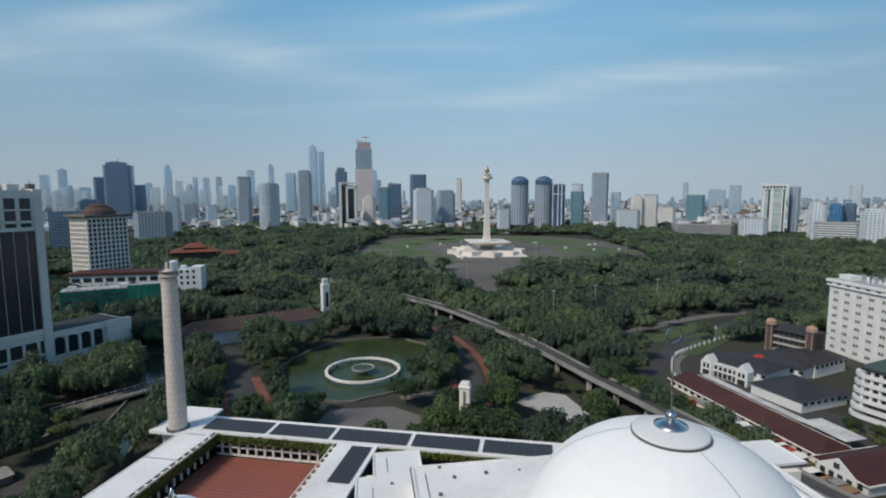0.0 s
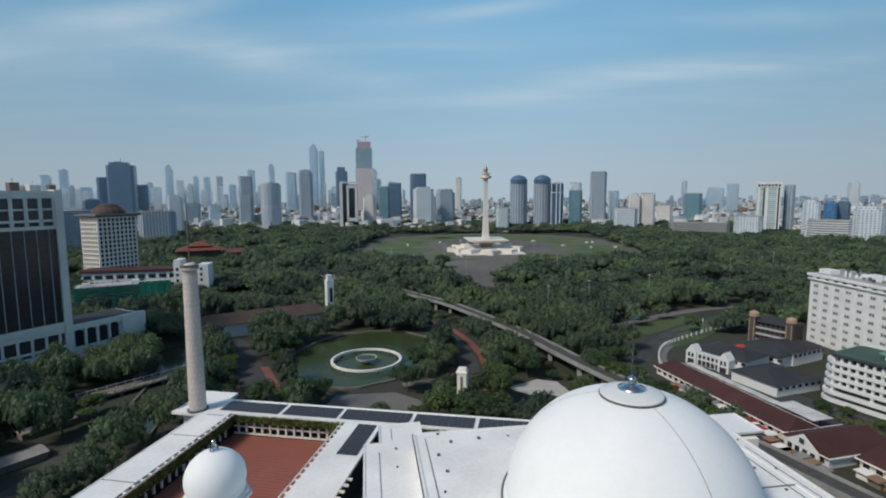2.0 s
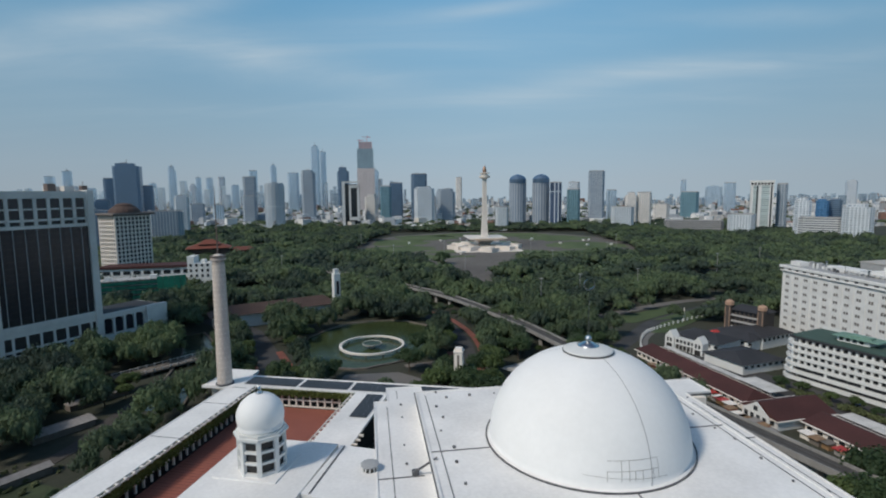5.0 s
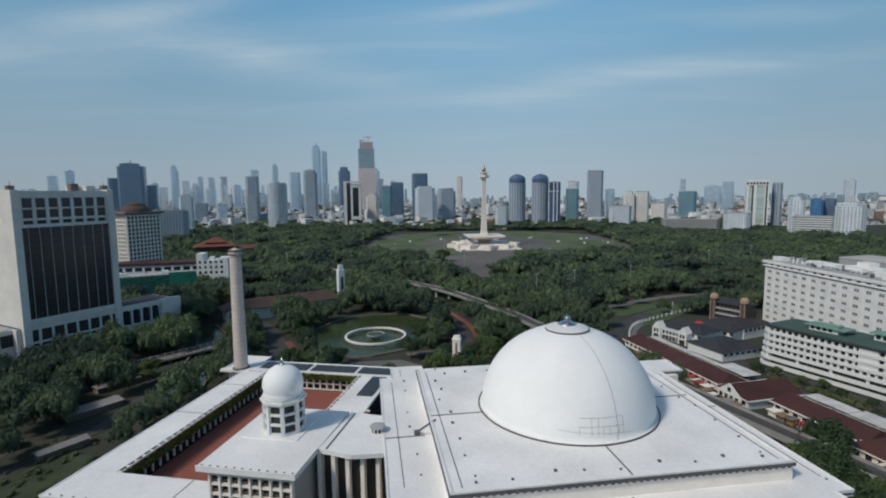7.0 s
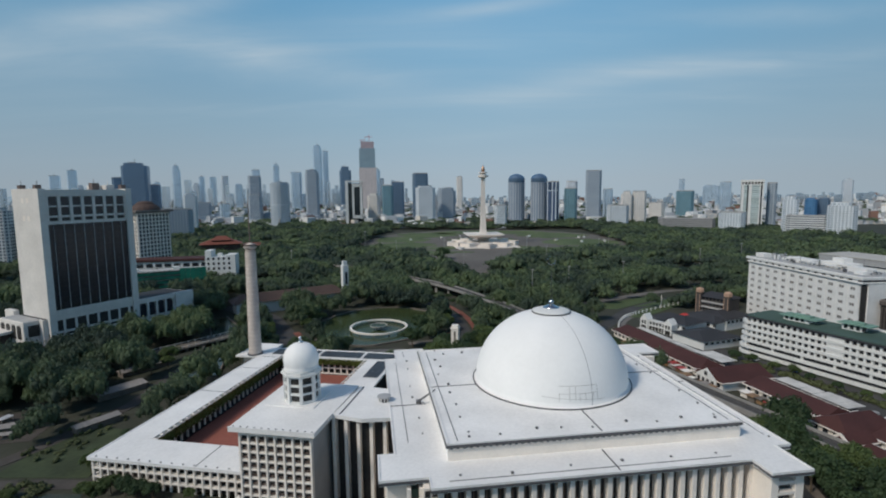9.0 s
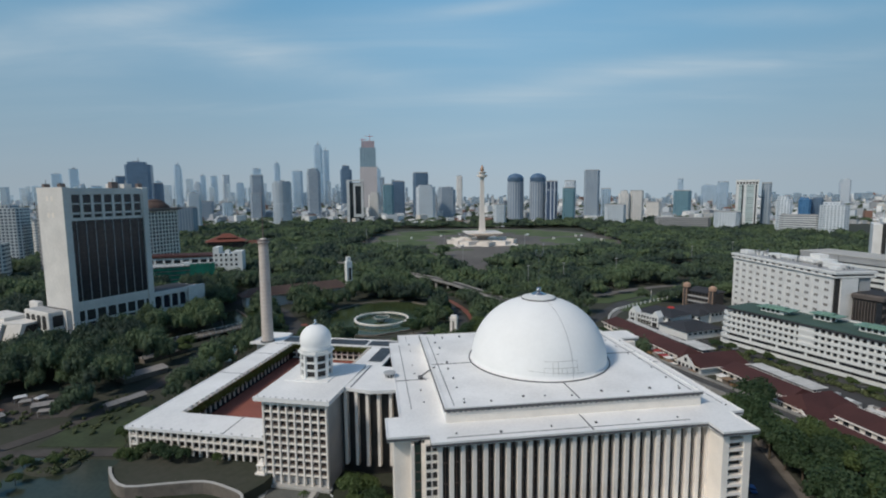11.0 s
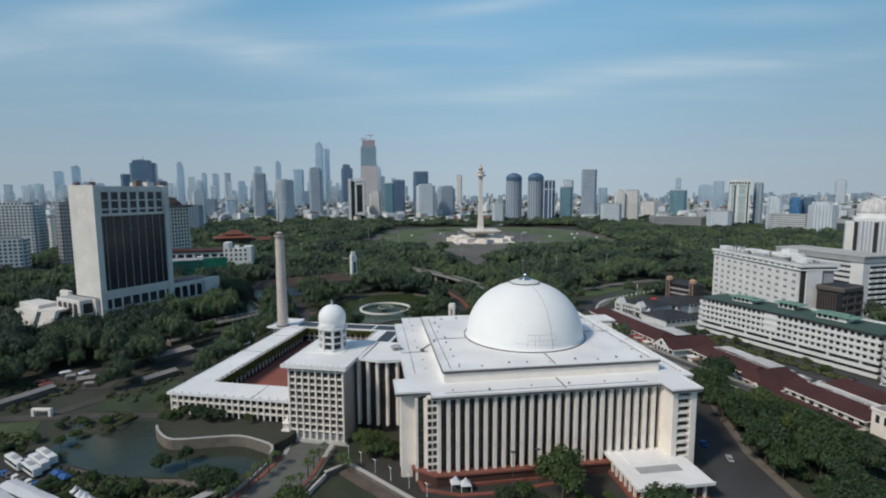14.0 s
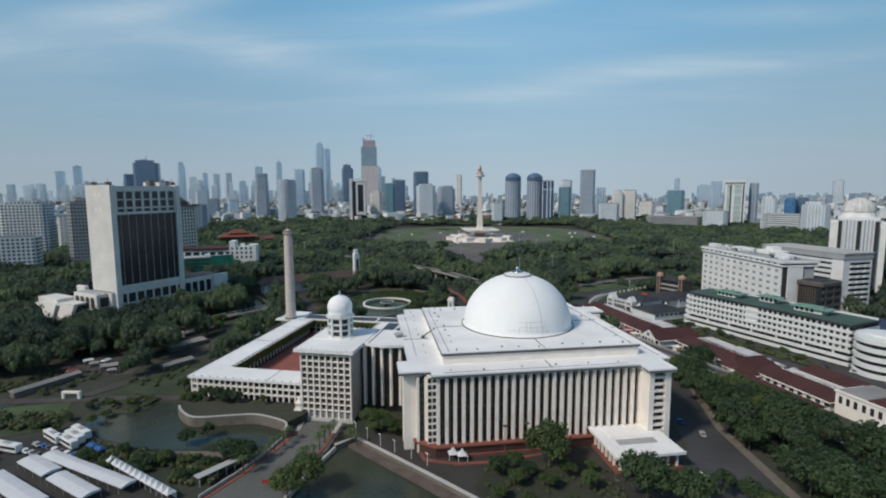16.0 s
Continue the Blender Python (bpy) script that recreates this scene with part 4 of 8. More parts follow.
# ---- monument and its park ----
monument = thing("obelisk_monument", "tall white marble obelisk with a gilded flame on a cup-shaped base", "monument", pose(0, 698, 0, 0, 0, 8))
part("base_terrace", lathe([(58, 0), (58, 1.2), (55, 1.3), (55, 2.6), (50, 2.7), (50, 4.4), (42, 4.6), (42, 5.8), (30, 6.2), (9, 6.5)], 4), MONUMENT, monument, "wide square stepped terrace")
part("inner_terrace", lathe([(72, 0), (71, 1.6), (58, 1.7)], 4), MONUMENT, monument).matrix_local = Matrix.Rotation(radians(45), 4, "Z")
for k in range(4):
    turn = Matrix.Rotation(k * math.pi / 2, 4, "Z")
    part("stair_block", boxes((-9, 9, -52, -30, 0, 6.2), (-14, -9, -56, -30, 0, 7.4), (9, 14, -56, -30, 0, 7.4), bevel=0.2), MONUMENT, monument).matrix_local = turn @ Matrix.Rotation(radians(45), 4, "Z")
    part("corner_wall", boxes((-42, -22, -43, -41.5, 0, 6.4), (22, 42, -43, -41.5, 0, 6.4)), MONUMENT, monument).matrix_local = turn @ Matrix.Rotation(radians(45), 4, "Z")
part("cup_stem", lathe([(13, 5), (11, 9), (13, 11), (19, 14)], 4), PIERCED, monument).matrix_local = Matrix.Rotation(radians(45), 4, "Z")
part("cup", lathe([(18, 13), (36, 16.5), (43, 18.6), (42.6, 19.4), (10, 19.2)], 4), MONUMENT, monument, "flared square cup platform").matrix_local = Matrix.Rotation(radians(45), 4, "Z")
part("shaft", lathe([(8.2, 19), (6.6, 26), (5.4, 45), (4.6, 75), (4.2, 108), (4.3, 111)], 4), MONUMENT, monument, "tapering white marble shaft").matrix_local = Matrix.Rotation(radians(45), 4, "Z")
part("viewing_deck", lathe([(4.3, 110.5), (8.5, 112), (8.6, 115), (5.0, 115.2), (5.0, 118), (7.4, 118.4), (7.6, 119.4), (3, 120)], 24), MONUMENT, monument)
part("flame", lathe([(2.0, 120), (3.2, 122.0), (3.3, 124), (2.4, 127), (1.0, 129.5), (0.15, 132)], 12), GOLD, monument, "gilded flame", True)
PLAZA = material("plaza_asphalt", (0.135, 0.118, 0.11), 0.9, spread=0.35, scale=0.012, fine=0.12, second=(0.175, 0.16, 0.14))
sheet("park_plaza", ellipse(15, 778, 232, 262, 64, 0, 0.06, 2), 0.1, PLAZA, "grey paved park plaza", "plaza")
sheet("park_plaza", [(-112, 570), (-98, 545), (-64, 500), (-48, 440), (-42, 392), (0, 392), (-4, 430), (12, 500), (40, 545), (80, 575), (0, 600)], 0.14, PLAZA, "grey paved funnel-shaped approach to the plaza", "plaza")
PARKGRASS = material("park_lawn", (0.085, 0.135, 0.045), 0.9, spread=0.45, scale=0.02, fine=0.2, bump=0.2, second=(0.13, 0.165, 0.07))
for x, y, w, d, a, s in ((-138, 690, 62, 46, 20, 1), (-150, 800, 50, 60, 0, 2), (-95, 600, 55, 22, -25, 3), (95, 602, 60, 18, 12, 4), (150, 640, 66, 34, 10, 5), (168, 740, 62, 60, 0, 6), (-62, 655, 30, 20, 30, 7), (68, 655, 36, 20, -20, 8), (-40, 598, 26, 9, 0, 9), (20, 960, 120, 50, 0, 10), (-110, 900, 60, 60, 10, 11), (140, 880, 70, 60, 0, 12), (0, 800, 60, 26, 0, 13), (205, 590, 34, 14, 0, 14)):
    sheet("lawn", ellipse(x, y, w, d, 40, radians(a), 0.3, s), 0.2, PARKGRASS, "patchy park lawn by the monument plaza", "lawn")
for inv in (((-205, 235), (610, 1040)), ((-150, 210), (575, 620)), ((-112, 120), (548, 580)), ((-80, 36), (500, 550)), ((-62, 12), (440, 505)), ((-48, 2), (385, 445)), ((-30, 12), (340, 390))):
    keep_clear(ONE, inv[0][0], inv[0][1], inv[1][0], inv[1][1])
road(smooth_line([(-22, 395), (-14, 372), (8, 352), (30, 330)]), 12, PAVING, "grey paved park approach")
rng = random.Random(12)
for i in range(14):
    a, r = rng.uniform(0, 6.28), rng.uniform(0.3, 1.0)
    kiosk = thing("plaza_kiosk", "tiny white kiosk or parked van on the park plaza", "kiosk", pose(20 + 200 * r * math.cos(a), 760 + 190 * r * math.sin(a), 0.1, 0, 0, rng.uniform(0, 90)), "plaza kiosks")
    w = rng.uniform(1, 2.6)
    part("body", boxes((-w, w, -1.6, 1.6, 0, 2.6), bevel=0.1), (WALLWHITE, CREAM, ROOFGREY)[i % 3], kiosk)
    part("roof", boxes((-w - 0.3, w + 0.3, -1.9, 1.9, 2.6, 2.9)), WALLWHITE, kiosk)

# ---- black glass hotel tower ----
HOTEL = Matrix.Translation((-261.3, 124.6, 0)) @ Matrix.Rotation(math.atan2(44, 20), 4, "Z")
TOWERWHITE = material("weathered_tower_white", (0.70, 0.665, 0.62), 0.7, spread=0.14, scale=0.08, fine=0.6, bump=0.04)
hotel = thing("glass_tower", "dark glass slab tower between thick white end walls", "tower", HOTEL)
keep_clear(HOTEL, -36, 92, -22, 62)
part("end_wall", boxes((-3.6, 0.2, -1.2, 27.5, 0, 92.6), bevel=0.15), TOWERWHITE, hotel, "thick blank white end wall")
part("end_wall", boxes((44.6, 48.2, -1.2, 26.5, 0, 92.6), bevel=0.15), TOWERWHITE, hotel, "thick blank white end wall")
part("core", boxes((0.2, 44.6, 0.6, 25.6, 10, 91)), DARK, hotel)
glass_me = bpy.data.meshes.new("glass_pane")
bm = boxes((0.06, 2.44, 0.35, 0.6, 0.08, 3.2))
bm.to_mesh(glass_me)
bm.free()
glass_me.materials.append(TINTED)
for i in range(18):
    for j in range(15):
        shared("glass_pane", glass_me, hotel, Matrix.Translation((0.3 + i * 2.462, 0, 23.4 + j * 3.27)))
for i in range(8):
    x = 3.3 + i * 5.4
    part("mullion", boxes((x - 0.16, x + 0.16, 0.05, 0.5, 22.6, 72.4)), ROOFGREY, hotel)
for z0, z1 in ((72.4, 74.2), (76.2, 77.4), (82.2, 83.0), (88.2, 92.0), (20.2, 22.9), (9.5, 10.6)):
    part("white_band", boxes((0.2, 44.6, -0.5, 1.2, z0, z1)), TOWERWHITE, hotel)
for i in range(8):
    x = 0.6 + i * 6.25
    part("white_pier", boxes((x - 0.8, x + 0.8, -0.5, 1.2, 74, 88.5)), TOWERWHITE, hotel)
for i in range(7):
    for z0, z1 in ((77.6, 81.8), (83.2, 87.8)):
        part("upper_window", boxes((1.5 + i * 6.25, 6.0 + i * 6.25, 0.2, 0.7, z0, z1)), TINTED, hotel)
part("roof_deck", boxes((0.2, 44.6, 0.6, 25.6, 91, 91.6)), ROOFGREY, hotel)
for x, y, w, h in ((-1.7, 3, 3, 3.2), (-1.7, 20, 3, 3.2), (30, 6, 4, 4.5), (40, 9, 5, 3.4), (46.4, 5, 3, 3.6), (36, 15, 7, 3.2)):
    part("roof_plant", boxes((x - w / 2, x + w / 2, y - w / 2, y + w / 2, 91.5, 91.6 + h), (x - 0.1, x + 0.1, y - 0.1, y + 0.1, 91.6 + h, 94 + h)), BROWNSTEEL if w < 4.5 else TOWERWHITE, hotel)
# arcaded base and its long annex
part("podium", boxes((-6, 88, 1.5, 30, 0, 18.6), (-3.4, 88, 0.2, 1.5, 17.0, 20.0), (-3.4, 88, 0.2, 1.5, 0, 7.6)), TOWERWHITE, hotel)
for i in range(12):
    x = -2 + i * 6.3
    part("arch_window", boxes((x + 0.75, x + 5.75, 1.2, 1.7, 7.8, 15.6), (x + 1.3, x + 5.2, 1.2, 1.7, 15.6, 16.4), (x + 2.1, x + 4.4, 1.2, 1.7, 16.4, 16.9)), TINTED, hotel)
    part("arch_pier", boxes((x - 0.5, x + 0.7, 0.0, 1.6, 7.4, 17.2), bevel=0.1), TOWERWHITE, hotel)
for dy in (9.5, 14.5):
    for z in (74.5, 84.5):
        part("emblem", boxes((-3.72, -3.58, dy, dy + 2.6, z, z + 2.8), bevel=0.04), CREAM, hotel, "faded beige wall emblem")
part("annex_end", boxes((74.5, 88, -1.05, 2, 8, 20.05), bevel=0.1), TOWERWHITE, hotel)
part("podium_roof", boxes((-5, 87, 2, 29.5, 18.6, 18.8)), ROOFDARK, hotel, "dark flat podium roof")
low = thing("hotel_lobby", "low white lobby block with slanted portal frames", "building", HOTEL)
part("block", boxes((-13.6, -3.5, 5.6, 33, 0, 18.5), bevel=0.3), TOWERWHITE, low)
for y in (8.5, 14.5, 20.5, 26.5):
    part("opening", boxes((-13.8, -13.4, y, y + 4.2, 8.5, 15.5), (-13.8, -13.4, y + 0.6, y + 3.6, 15.5, 16.3)), DARK, low)
part("opening", boxes((-11.5, -5.5, 5.4, 5.7, 9.5, 16.0)), DARK, low)
part("roof_terrace", boxes((-12.8, -4.2, 6.4, 32.2, 18.5, 18.7)), ROOFGREY, low)
part("wing_block", boxes((-24, -12, 33.5, 58, 0, 15), (-6, -3, 33.5, 44, 0, 21), bevel=0.3), TOWERWHITE, low)
# sloping portal frames round the drive-in porch
porch = part("porch_roof", prism([(-22, 17), (-13.7, 18), (-13.7, 48), (-30, 50)], 11.2, 12.6), TOWERWHITE, low, "white porch roof with sloping frames")
for a, b in (((-22.0, 17.0), (-24.4, 28.5)), ((-25.6, 31.5), (-30.0, 50.0))):
    bm = bmesh.new()
    ends = []
    for (x, y), out in ((a, -4.0), (b, -4.0)):
        ends.append([bm.verts.new(p) for p in ((x, y, 12.5), (x + out, y, 1.0), (x + out + 1.6, y, 1.0), (x + 2.2, y, 11.4))])
    for i in range(4):
        bm.faces.new((ends[0][i], ends[1][i], ends[1][(i + 1) % 4], ends[0][(i + 1) % 4]))
    bm.faces.new(ends[0][::-1])
    bm.faces.new(ends[1])
    bmesh.ops.recalc_face_normals(bm, faces=bm.faces[:])
    part("porch_frame", bm, TOWERWHITE, porch)
# added dark block stands in for the shade under the porch roof
part("porch_shade", boxes((-20, -14, 19, 47, 0, 11.2)), DARK, porch)

# ---- white tower with pagoda roof, behind the netted site ----
TW = pose(-370.9, 383.5, 0, 0, 0, 70)
white_tower = thing("white_office_tower", "white gridded office block under a dark pagoda roof", "tower", TW)
keep_clear(TW, -32, 32, -26, 30)
WX, WY = 18.3, 11.0
part("core", boxes((-WX, WX, -WY, WY, 0, 69.5)), GLASS, white_tower)
for i in range(10):
    x = -WX + i * 2 * WX / 9
    part("column", boxes((x - 0.5, x + 0.5, -WY - 1.1, -WY, 0, 69.5)), CREAM, white_tower)
for i in range(8):
    y = -WY + i * 2 * WY / 7
    part("column", boxes((-WX - 1.1, -WX, y - 0.5, y + 0.5, 0, 69.5)), CREAM, white_tower)
for j in range(17):
    z = 3 + j * 4.1
    part("floor_band", boxes((-WX - 0.9, WX + 0.6, -WY - 0.9, -WY, z - 0.62, z + 0.62), (-WX - 0.9, -WX, -WY, WY, z - 0.62, z + 0.62)), CREAM, white_tower)
EAVE = material("brown_grey_eaves", (0.20, 0.17, 0.155), 0.8, spread=0.2, scale=0.1, fine=1)
part("eaves", boxes((-WX - 1.2, WX + 1.2, -WY - 1.2, WY + 1.2, 69.5, 70.6), (-WX - 4.2, WX + 4.2, -WY - 4.2, WY + 4.2, 70.6, 71.6), (-WX - 3.4, WX + 3.4, -WY - 3.4, WY + 3.4, 71.6, 72.4)), EAVE, white_tower)
for i in range(22):
    x = -WX - 3.9 + i * (2 * WX + 7.8) / 21
    part("rafter_end", boxes((x - 0.35, x + 0.35, -WY - 4.0, -WY - 1.2, 70.0, 70.6)), EAVE, white_tower)
part("pagoda_roof", lathe([(14.5, 72.3), (14.2, 74), (12.6, 76.2), (9.4, 78.6), (8.6, 79), (8.6, 79.8), (5.5, 81.4), (0.5, 82)], 16), ROOFBROWN, white_tower)
podium = thing("podium_building", "long white podium with a maroon roof edge", "building", pose(-330, 352, 0, 0, 0, 14))
part("body", boxes((-38, 50, -8, 14, 0, 21.5)), WALLWHITE, podium)
part("roof", boxes((-39, 51, -9, 15, 21.5, 23.8)), ROOFRED, podium)
for i in range(10):
    part("window_strip", boxes((-36 + i * 8.6, -30 + i * 8.6, -8.2, -7.9, 16, 19.5)), GLASS, podium)
NETDARK = material("weathered_green_net", (0.02, 0.16, 0.11), 0.85, spread=0.5, scale=0.2, fine=1.5)
SITE = pose(-288, 281, 0, 0, 0, 29.5)
site = thing("netted_building", "half-built block wrapped in green safety net", "building", SITE)
keep_clear(SITE, -36, 36, -30, 12)
part("frame", boxes((-31, 30, -6, 8, 0, 22.6)), DARK, site)
for j in range(6):
    part("net_band", boxes((-31, 9, -6.6, -6.1, 0.4 + j * 3.8, 2.7 + j * 3.8)), NETDARK, site)
    part("slab", boxes((-31.3, 30.2, -6.3, 8.2, 3.3 + j * 3.8, 3.6 + j * 3.8)), SHADEWALL, site)
for i in range(11):
    part("scaffold", boxes((-31 + i * 4.0, -30.75 + i * 4.0, -6.9, -6.65, 0, 24.0)), NETDARK, site)
for i in range(5):
    part("net", boxes((9.1 + i * 4.2, 13.1 + i * 4.2, -6.9 - 0.15 * (i % 2), -6.3, 13.5, 24.4)), NET, site, "bright green safety net sheet")
part("net", boxes((-32, -31.1, -6, 8, 6, 23)), NET, site)
part("roof", boxes((-31, 30, -6, 8, 22.7, 23.1)), SHADEWALL, site)
part("stair_head", boxes((-27, -22, -4, 0, 23.1, 25.6), (4, 9, -3, 3, 23.1, 25.4)), WALLWHITE, site)
small = thing("white_apartment_block", "small stepped white block of flats", "building", pose(-279, 361, 0, 0, 0, 12))
part("body", boxes((-8, 6, -8, 8, 0, 25), (-14, -8, -8, 8, 0, 31.5), (6, 15, -8, 8, 0, 27), (-3, 1, -4, 2, 25, 28)), WALLWHITE, small)
for i in range(5):
    for j in range(3):
        part("window", boxes((-12 + i * 5, -10 + i * 5, -8.2, -7.9, 12 + j * 5, 14.5 + j * 5)), GLASS, small)
hut = thing("red_roof_hall", "hall with a broad orange-red tiled roof among trees", "building", pose(-369, 545, 0, 0, 0, 24))
ORANGE = material("orange_tiles", (0.19, 0.062, 0.042), 0.8)
part("roof", hip_roof(-14, 14, -10, 10, 25, 30.5, 9), ORANGE, hut)
part("skirt_roof", hip_roof(-28, 27, -17, 17, 20, 26, 15), ORANGE, hut, "low skirt roof of old tiles")
part("roof_wing", hip_roof(24, 56, -7, 7, 15, 19.5, 6), material("orange_tiles_old", (0.16, 0.06, 0.045), 0.8), hut)
part("wall", boxes((-12, 12, -8, 8, 0, 25.1), (-25, 24, -14, 14, 0, 20.1), (26, 53, -4.5, 4.5, 0, 15.2)), ROOFBROWN, hut)

# church-like hall with white tower
CH = pose(-146.5, 247.5, 0, 0, 0, 35)
keep_clear(CH, -70, 32, -24, 24)
church = thing("brown_roof_hall", "long brown-roofed hall with a white square tower", "hall", CH)
part("wall", boxes((-62, 20, -7.5, 7.5, 0, 9)), WALLWHITE, church)
part("roof", hip_roof(-65, 22, -10, 10, 9, 14.5, 8), ROOFBROWN, church, "long brown tiled roof")
part("tower", boxes((21.8, 26.8, -2.5, 2.5, 0, 29.5), (22.6, 26.0, -1.7, 1.7, 29.5, 33), bevel=0.15), WALLWHITE, church, "white square tower")
part("tower_slit", boxes((23.6, 25.4, -3.0, -2.85, 14, 24)), GLASS, church)

# ---- right-hand side: station, long white block, hotels ----
ST = Matrix.Translation((72, 148, 0)) @ Matrix.Rotation(math.atan2(-0.96, 0.279), 4, "Z")
keep_clear(ST, -24, 330, -13, 22)
keep_clear(ST, -26, 66, -24, -10)
keep_clear(ST, 60, 112, -24, 22)


def gabled(name, label, m, x0, x1, y0, y1, eave, ridge, wall, roof, category="building", along="x", hips=0.0, inset=1.0, low=1.2):
    b = thing(name, label, category, m)
    part("wall", boxes((x0 + inset, x1 - inset, y0 + inset, y1 - inset, 0, eave)), wall, b)
    bm = hip_roof(x0, x1, y0, y1, eave - 0.2, ridge, hips + 0.01)
    part("roof", bm, roof, b)
    if roof == ROOFRED:
        part("fascia", strip([(x0, y0), (x1, y0), (x1, y1), (x0, y1), (x0, y0)], 0.5, eave - 0.5, eave - 0.12), CREAM, b)
    n = int((x1 - x0) // 4)
    for i in range(n):
        part("window", boxes((x0 + 2 + i * 4, x0 + 4 + i * 4, y0 + inset - 0.12, y0 + inset + 0.05, low, eave - 1.0)), GLASS, b)
    return b


def hall_gable(name, parent, xm, half, y, z0, z1, mat, thick=0.5):
    """A pointed gable wall standing before a roof end."""
    bm = bmesh.new()
    ends = [[bm.verts.new((xm + px, y + dy, pz)) for px, pz in ((-half, 0), (half, 0), (half, z0), (0, z1), (-half, z0))] for dy in (0, thick)]
    bm.faces.new(ends[0])
    bm.faces.new(ends[1][::-1])
    for i in range(5):
        bm.faces.new((ends[0][i], ends[1][i], ends[1][(i + 1) % 5], ends[0][(i + 1) % 5]))
    bmesh.ops.recalc_face_normals(bm, faces=bm.faces[:])
    return part(name, bm, mat, parent)


PALESHEET = material("weathered_white_sheet", (0.56, 0.54, 0.51), 0.7, spread=0.3, scale=0.15, fine=1.2, bump=0.1)
DUSTY = material("dusty_concrete", (0.27, 0.25, 0.235), 0.85, spread=0.35, scale=0.1, fine=1)
gabled("station_wing", "long maroon-tiled station wing with cream walls", ST, -14, 61, -5, 11, 3.8, 7.4, CREAM, ROOFRED, hips=4)
hall_b = gabled("station_hall", "maroon-tiled station hall with a white gable", ST, 60.5, 79, -8, 20, 4.2, 8.2, WALLWHITE, ROOFRED, hips=0.5)
front_gable = hall_gable("gable", hall_b, 69.7, 6.2, -8.8, 4.0, 8.2, WALLWHITE)
for i in range(4):
    part("gable_window", boxes((64.6 + i * 2.8, 66.2 + i * 2.8, -8.95, -8.75, 1.0, 3.4)), GLASS, front_gable)
part("gable_window", boxes((68.8, 70.6, -8.95, -8.75, 4.8, 6.6)), GLASS, front_gable)
gabled("station_wing", "long maroon-tiled platform roof", ST, 79.2, 117, 2, 18, 3.8, 6.8, CREAM, ROOFRED, hips=1)
gabled("station_hall", "maroon-tiled hall roof across the platforms", ST, 115, 131, -4, 21, 4.2, 8.2, CREAM, ROOFRED, hips=5)
gabled("station_wing", "maroon-tiled platform roof with pale eaves", ST, 131.2, 168, 4, 20, 4.2, 7.2, CREAM, ROOFRED, hips=1)
porch_b = gabled("station_porch", "cream-framed gabled porch of the station", ST, 127.5, 135.5, -8, 4, 3.6, 6.2, CREAM, ROOFRED, hips=0.5)
frame_gable = hall_gable("gable_frame", porch_b, 131.5, 4.4, -8.6, 3.3, 6.5, CREAM)
hall_gable("gable_fill", frame_gable, 131.5, 3.2, -8.75, 3.0, 5.5, ROOFRED, 0.2)
gabled("station_wing", "maroon lean-to roof below the cream gutter", ST, 136, 170, -7, 1.5, 3.2, 5.0, CREAM, ROOFRED, hips=1)
gabled("station_shed", "long maroon shed roof with a cream fascia", ST, 134, 214, 25, 40, 4.2, 7.0, CREAM, ROOFRED, hips=3)
cream_house = thing("station_house", "cream two-storey station house with tall windows", "building", ST)
part("wall", boxes((168.5, 214, 6, 20, 0, 9.0)), CREAM, cream_house)
part("cornice", boxes((168.1, 214.4, 5.6, 20.4, 9.0, 9.6)), CREAM, cream_house)
part("flat_roof", boxes((169, 180, 6.6, 24, 9.6, 9.9)), DUSTY, cream_house)
part("roof", hip_roof(180, 214, 6.4, 20, 9.6, 12.4, 5), ROOFRED, cream_house)
for i in range(15):
    part("window", boxes((170 + i * 2.9 + (i // 3) * 0.3, 171.3 + i * 2.9 + (i // 3) * 0.3, 5.85, 6.1, 4.8, 7.6)), GLASS, cream_house)
gabled("station_wing", "maroon-tiled station wing beyond the cream house", ST, 216, 300, 2, 18, 5.2, 9.2, CREAM, ROOFRED, hips=4)
# weathered sheet roofs over the platforms
for k, (s0, s1, y0, y1, z) in enumerate(((-12, 40, 11.2, 14.8, 4.2), (40, 57, 11.2, 20.5, 4.6), (80, 98, 18.6, 25.5, 4.2), (98, 113, 18.6, 27.4, 4.0), (133, 166, 20.6, 23.2, 4.2))):
    flat = thing("platform_shelter", "weathered white sheet roof over a platform", "shelter", ST, "platform shelters")
    n = max(2, int((s1 - s0) / 5))
    for i in range(n):
        w = (s1 - s0) / n
        part("roof_sheet", boxes((s0 + i * w, s0 + (i + 1) * w - 0.15, y0, y1, z + 0.06 * (i % 2), z + 0.22 + 0.06 * (i % 2))), PALESHEET, flat)
    for i in range(3):
        x = s0 + (i + 0.5) * (s1 - s0) / 3
        part("post", boxes((x, x + 0.4, (y0 + y1) / 2, (y0 + y1) / 2 + 0.4, 0, z)), ROOFGREY, flat)
gap_rng = random.Random(52)
for i in range(16):
    x0 = gap_rng.uniform(112, 150)
    y0 = gap_rng.uniform(22, 30)
    box_ = thing("yard_crate", "grey and white equipment box in the station yard", "crate", ST @ Matrix.Translation((x0, y0, 0.1)), "yard boxes")
    part("box", boxes((0, gap_rng.uniform(1.5, 4), 0, gap_rng.uniform(1, 2.5), 0, gap_rng.uniform(1.5, 3.2)), bevel=0.08), (DUSTY, PALESHEET, ROOFGREY, WALLWHITE)[i % 4], box_)
stall_mats = (YELLOW, CREAM, YELLOW, DUSTY, STONE, REDPAINT)
rng = random.Random(8)
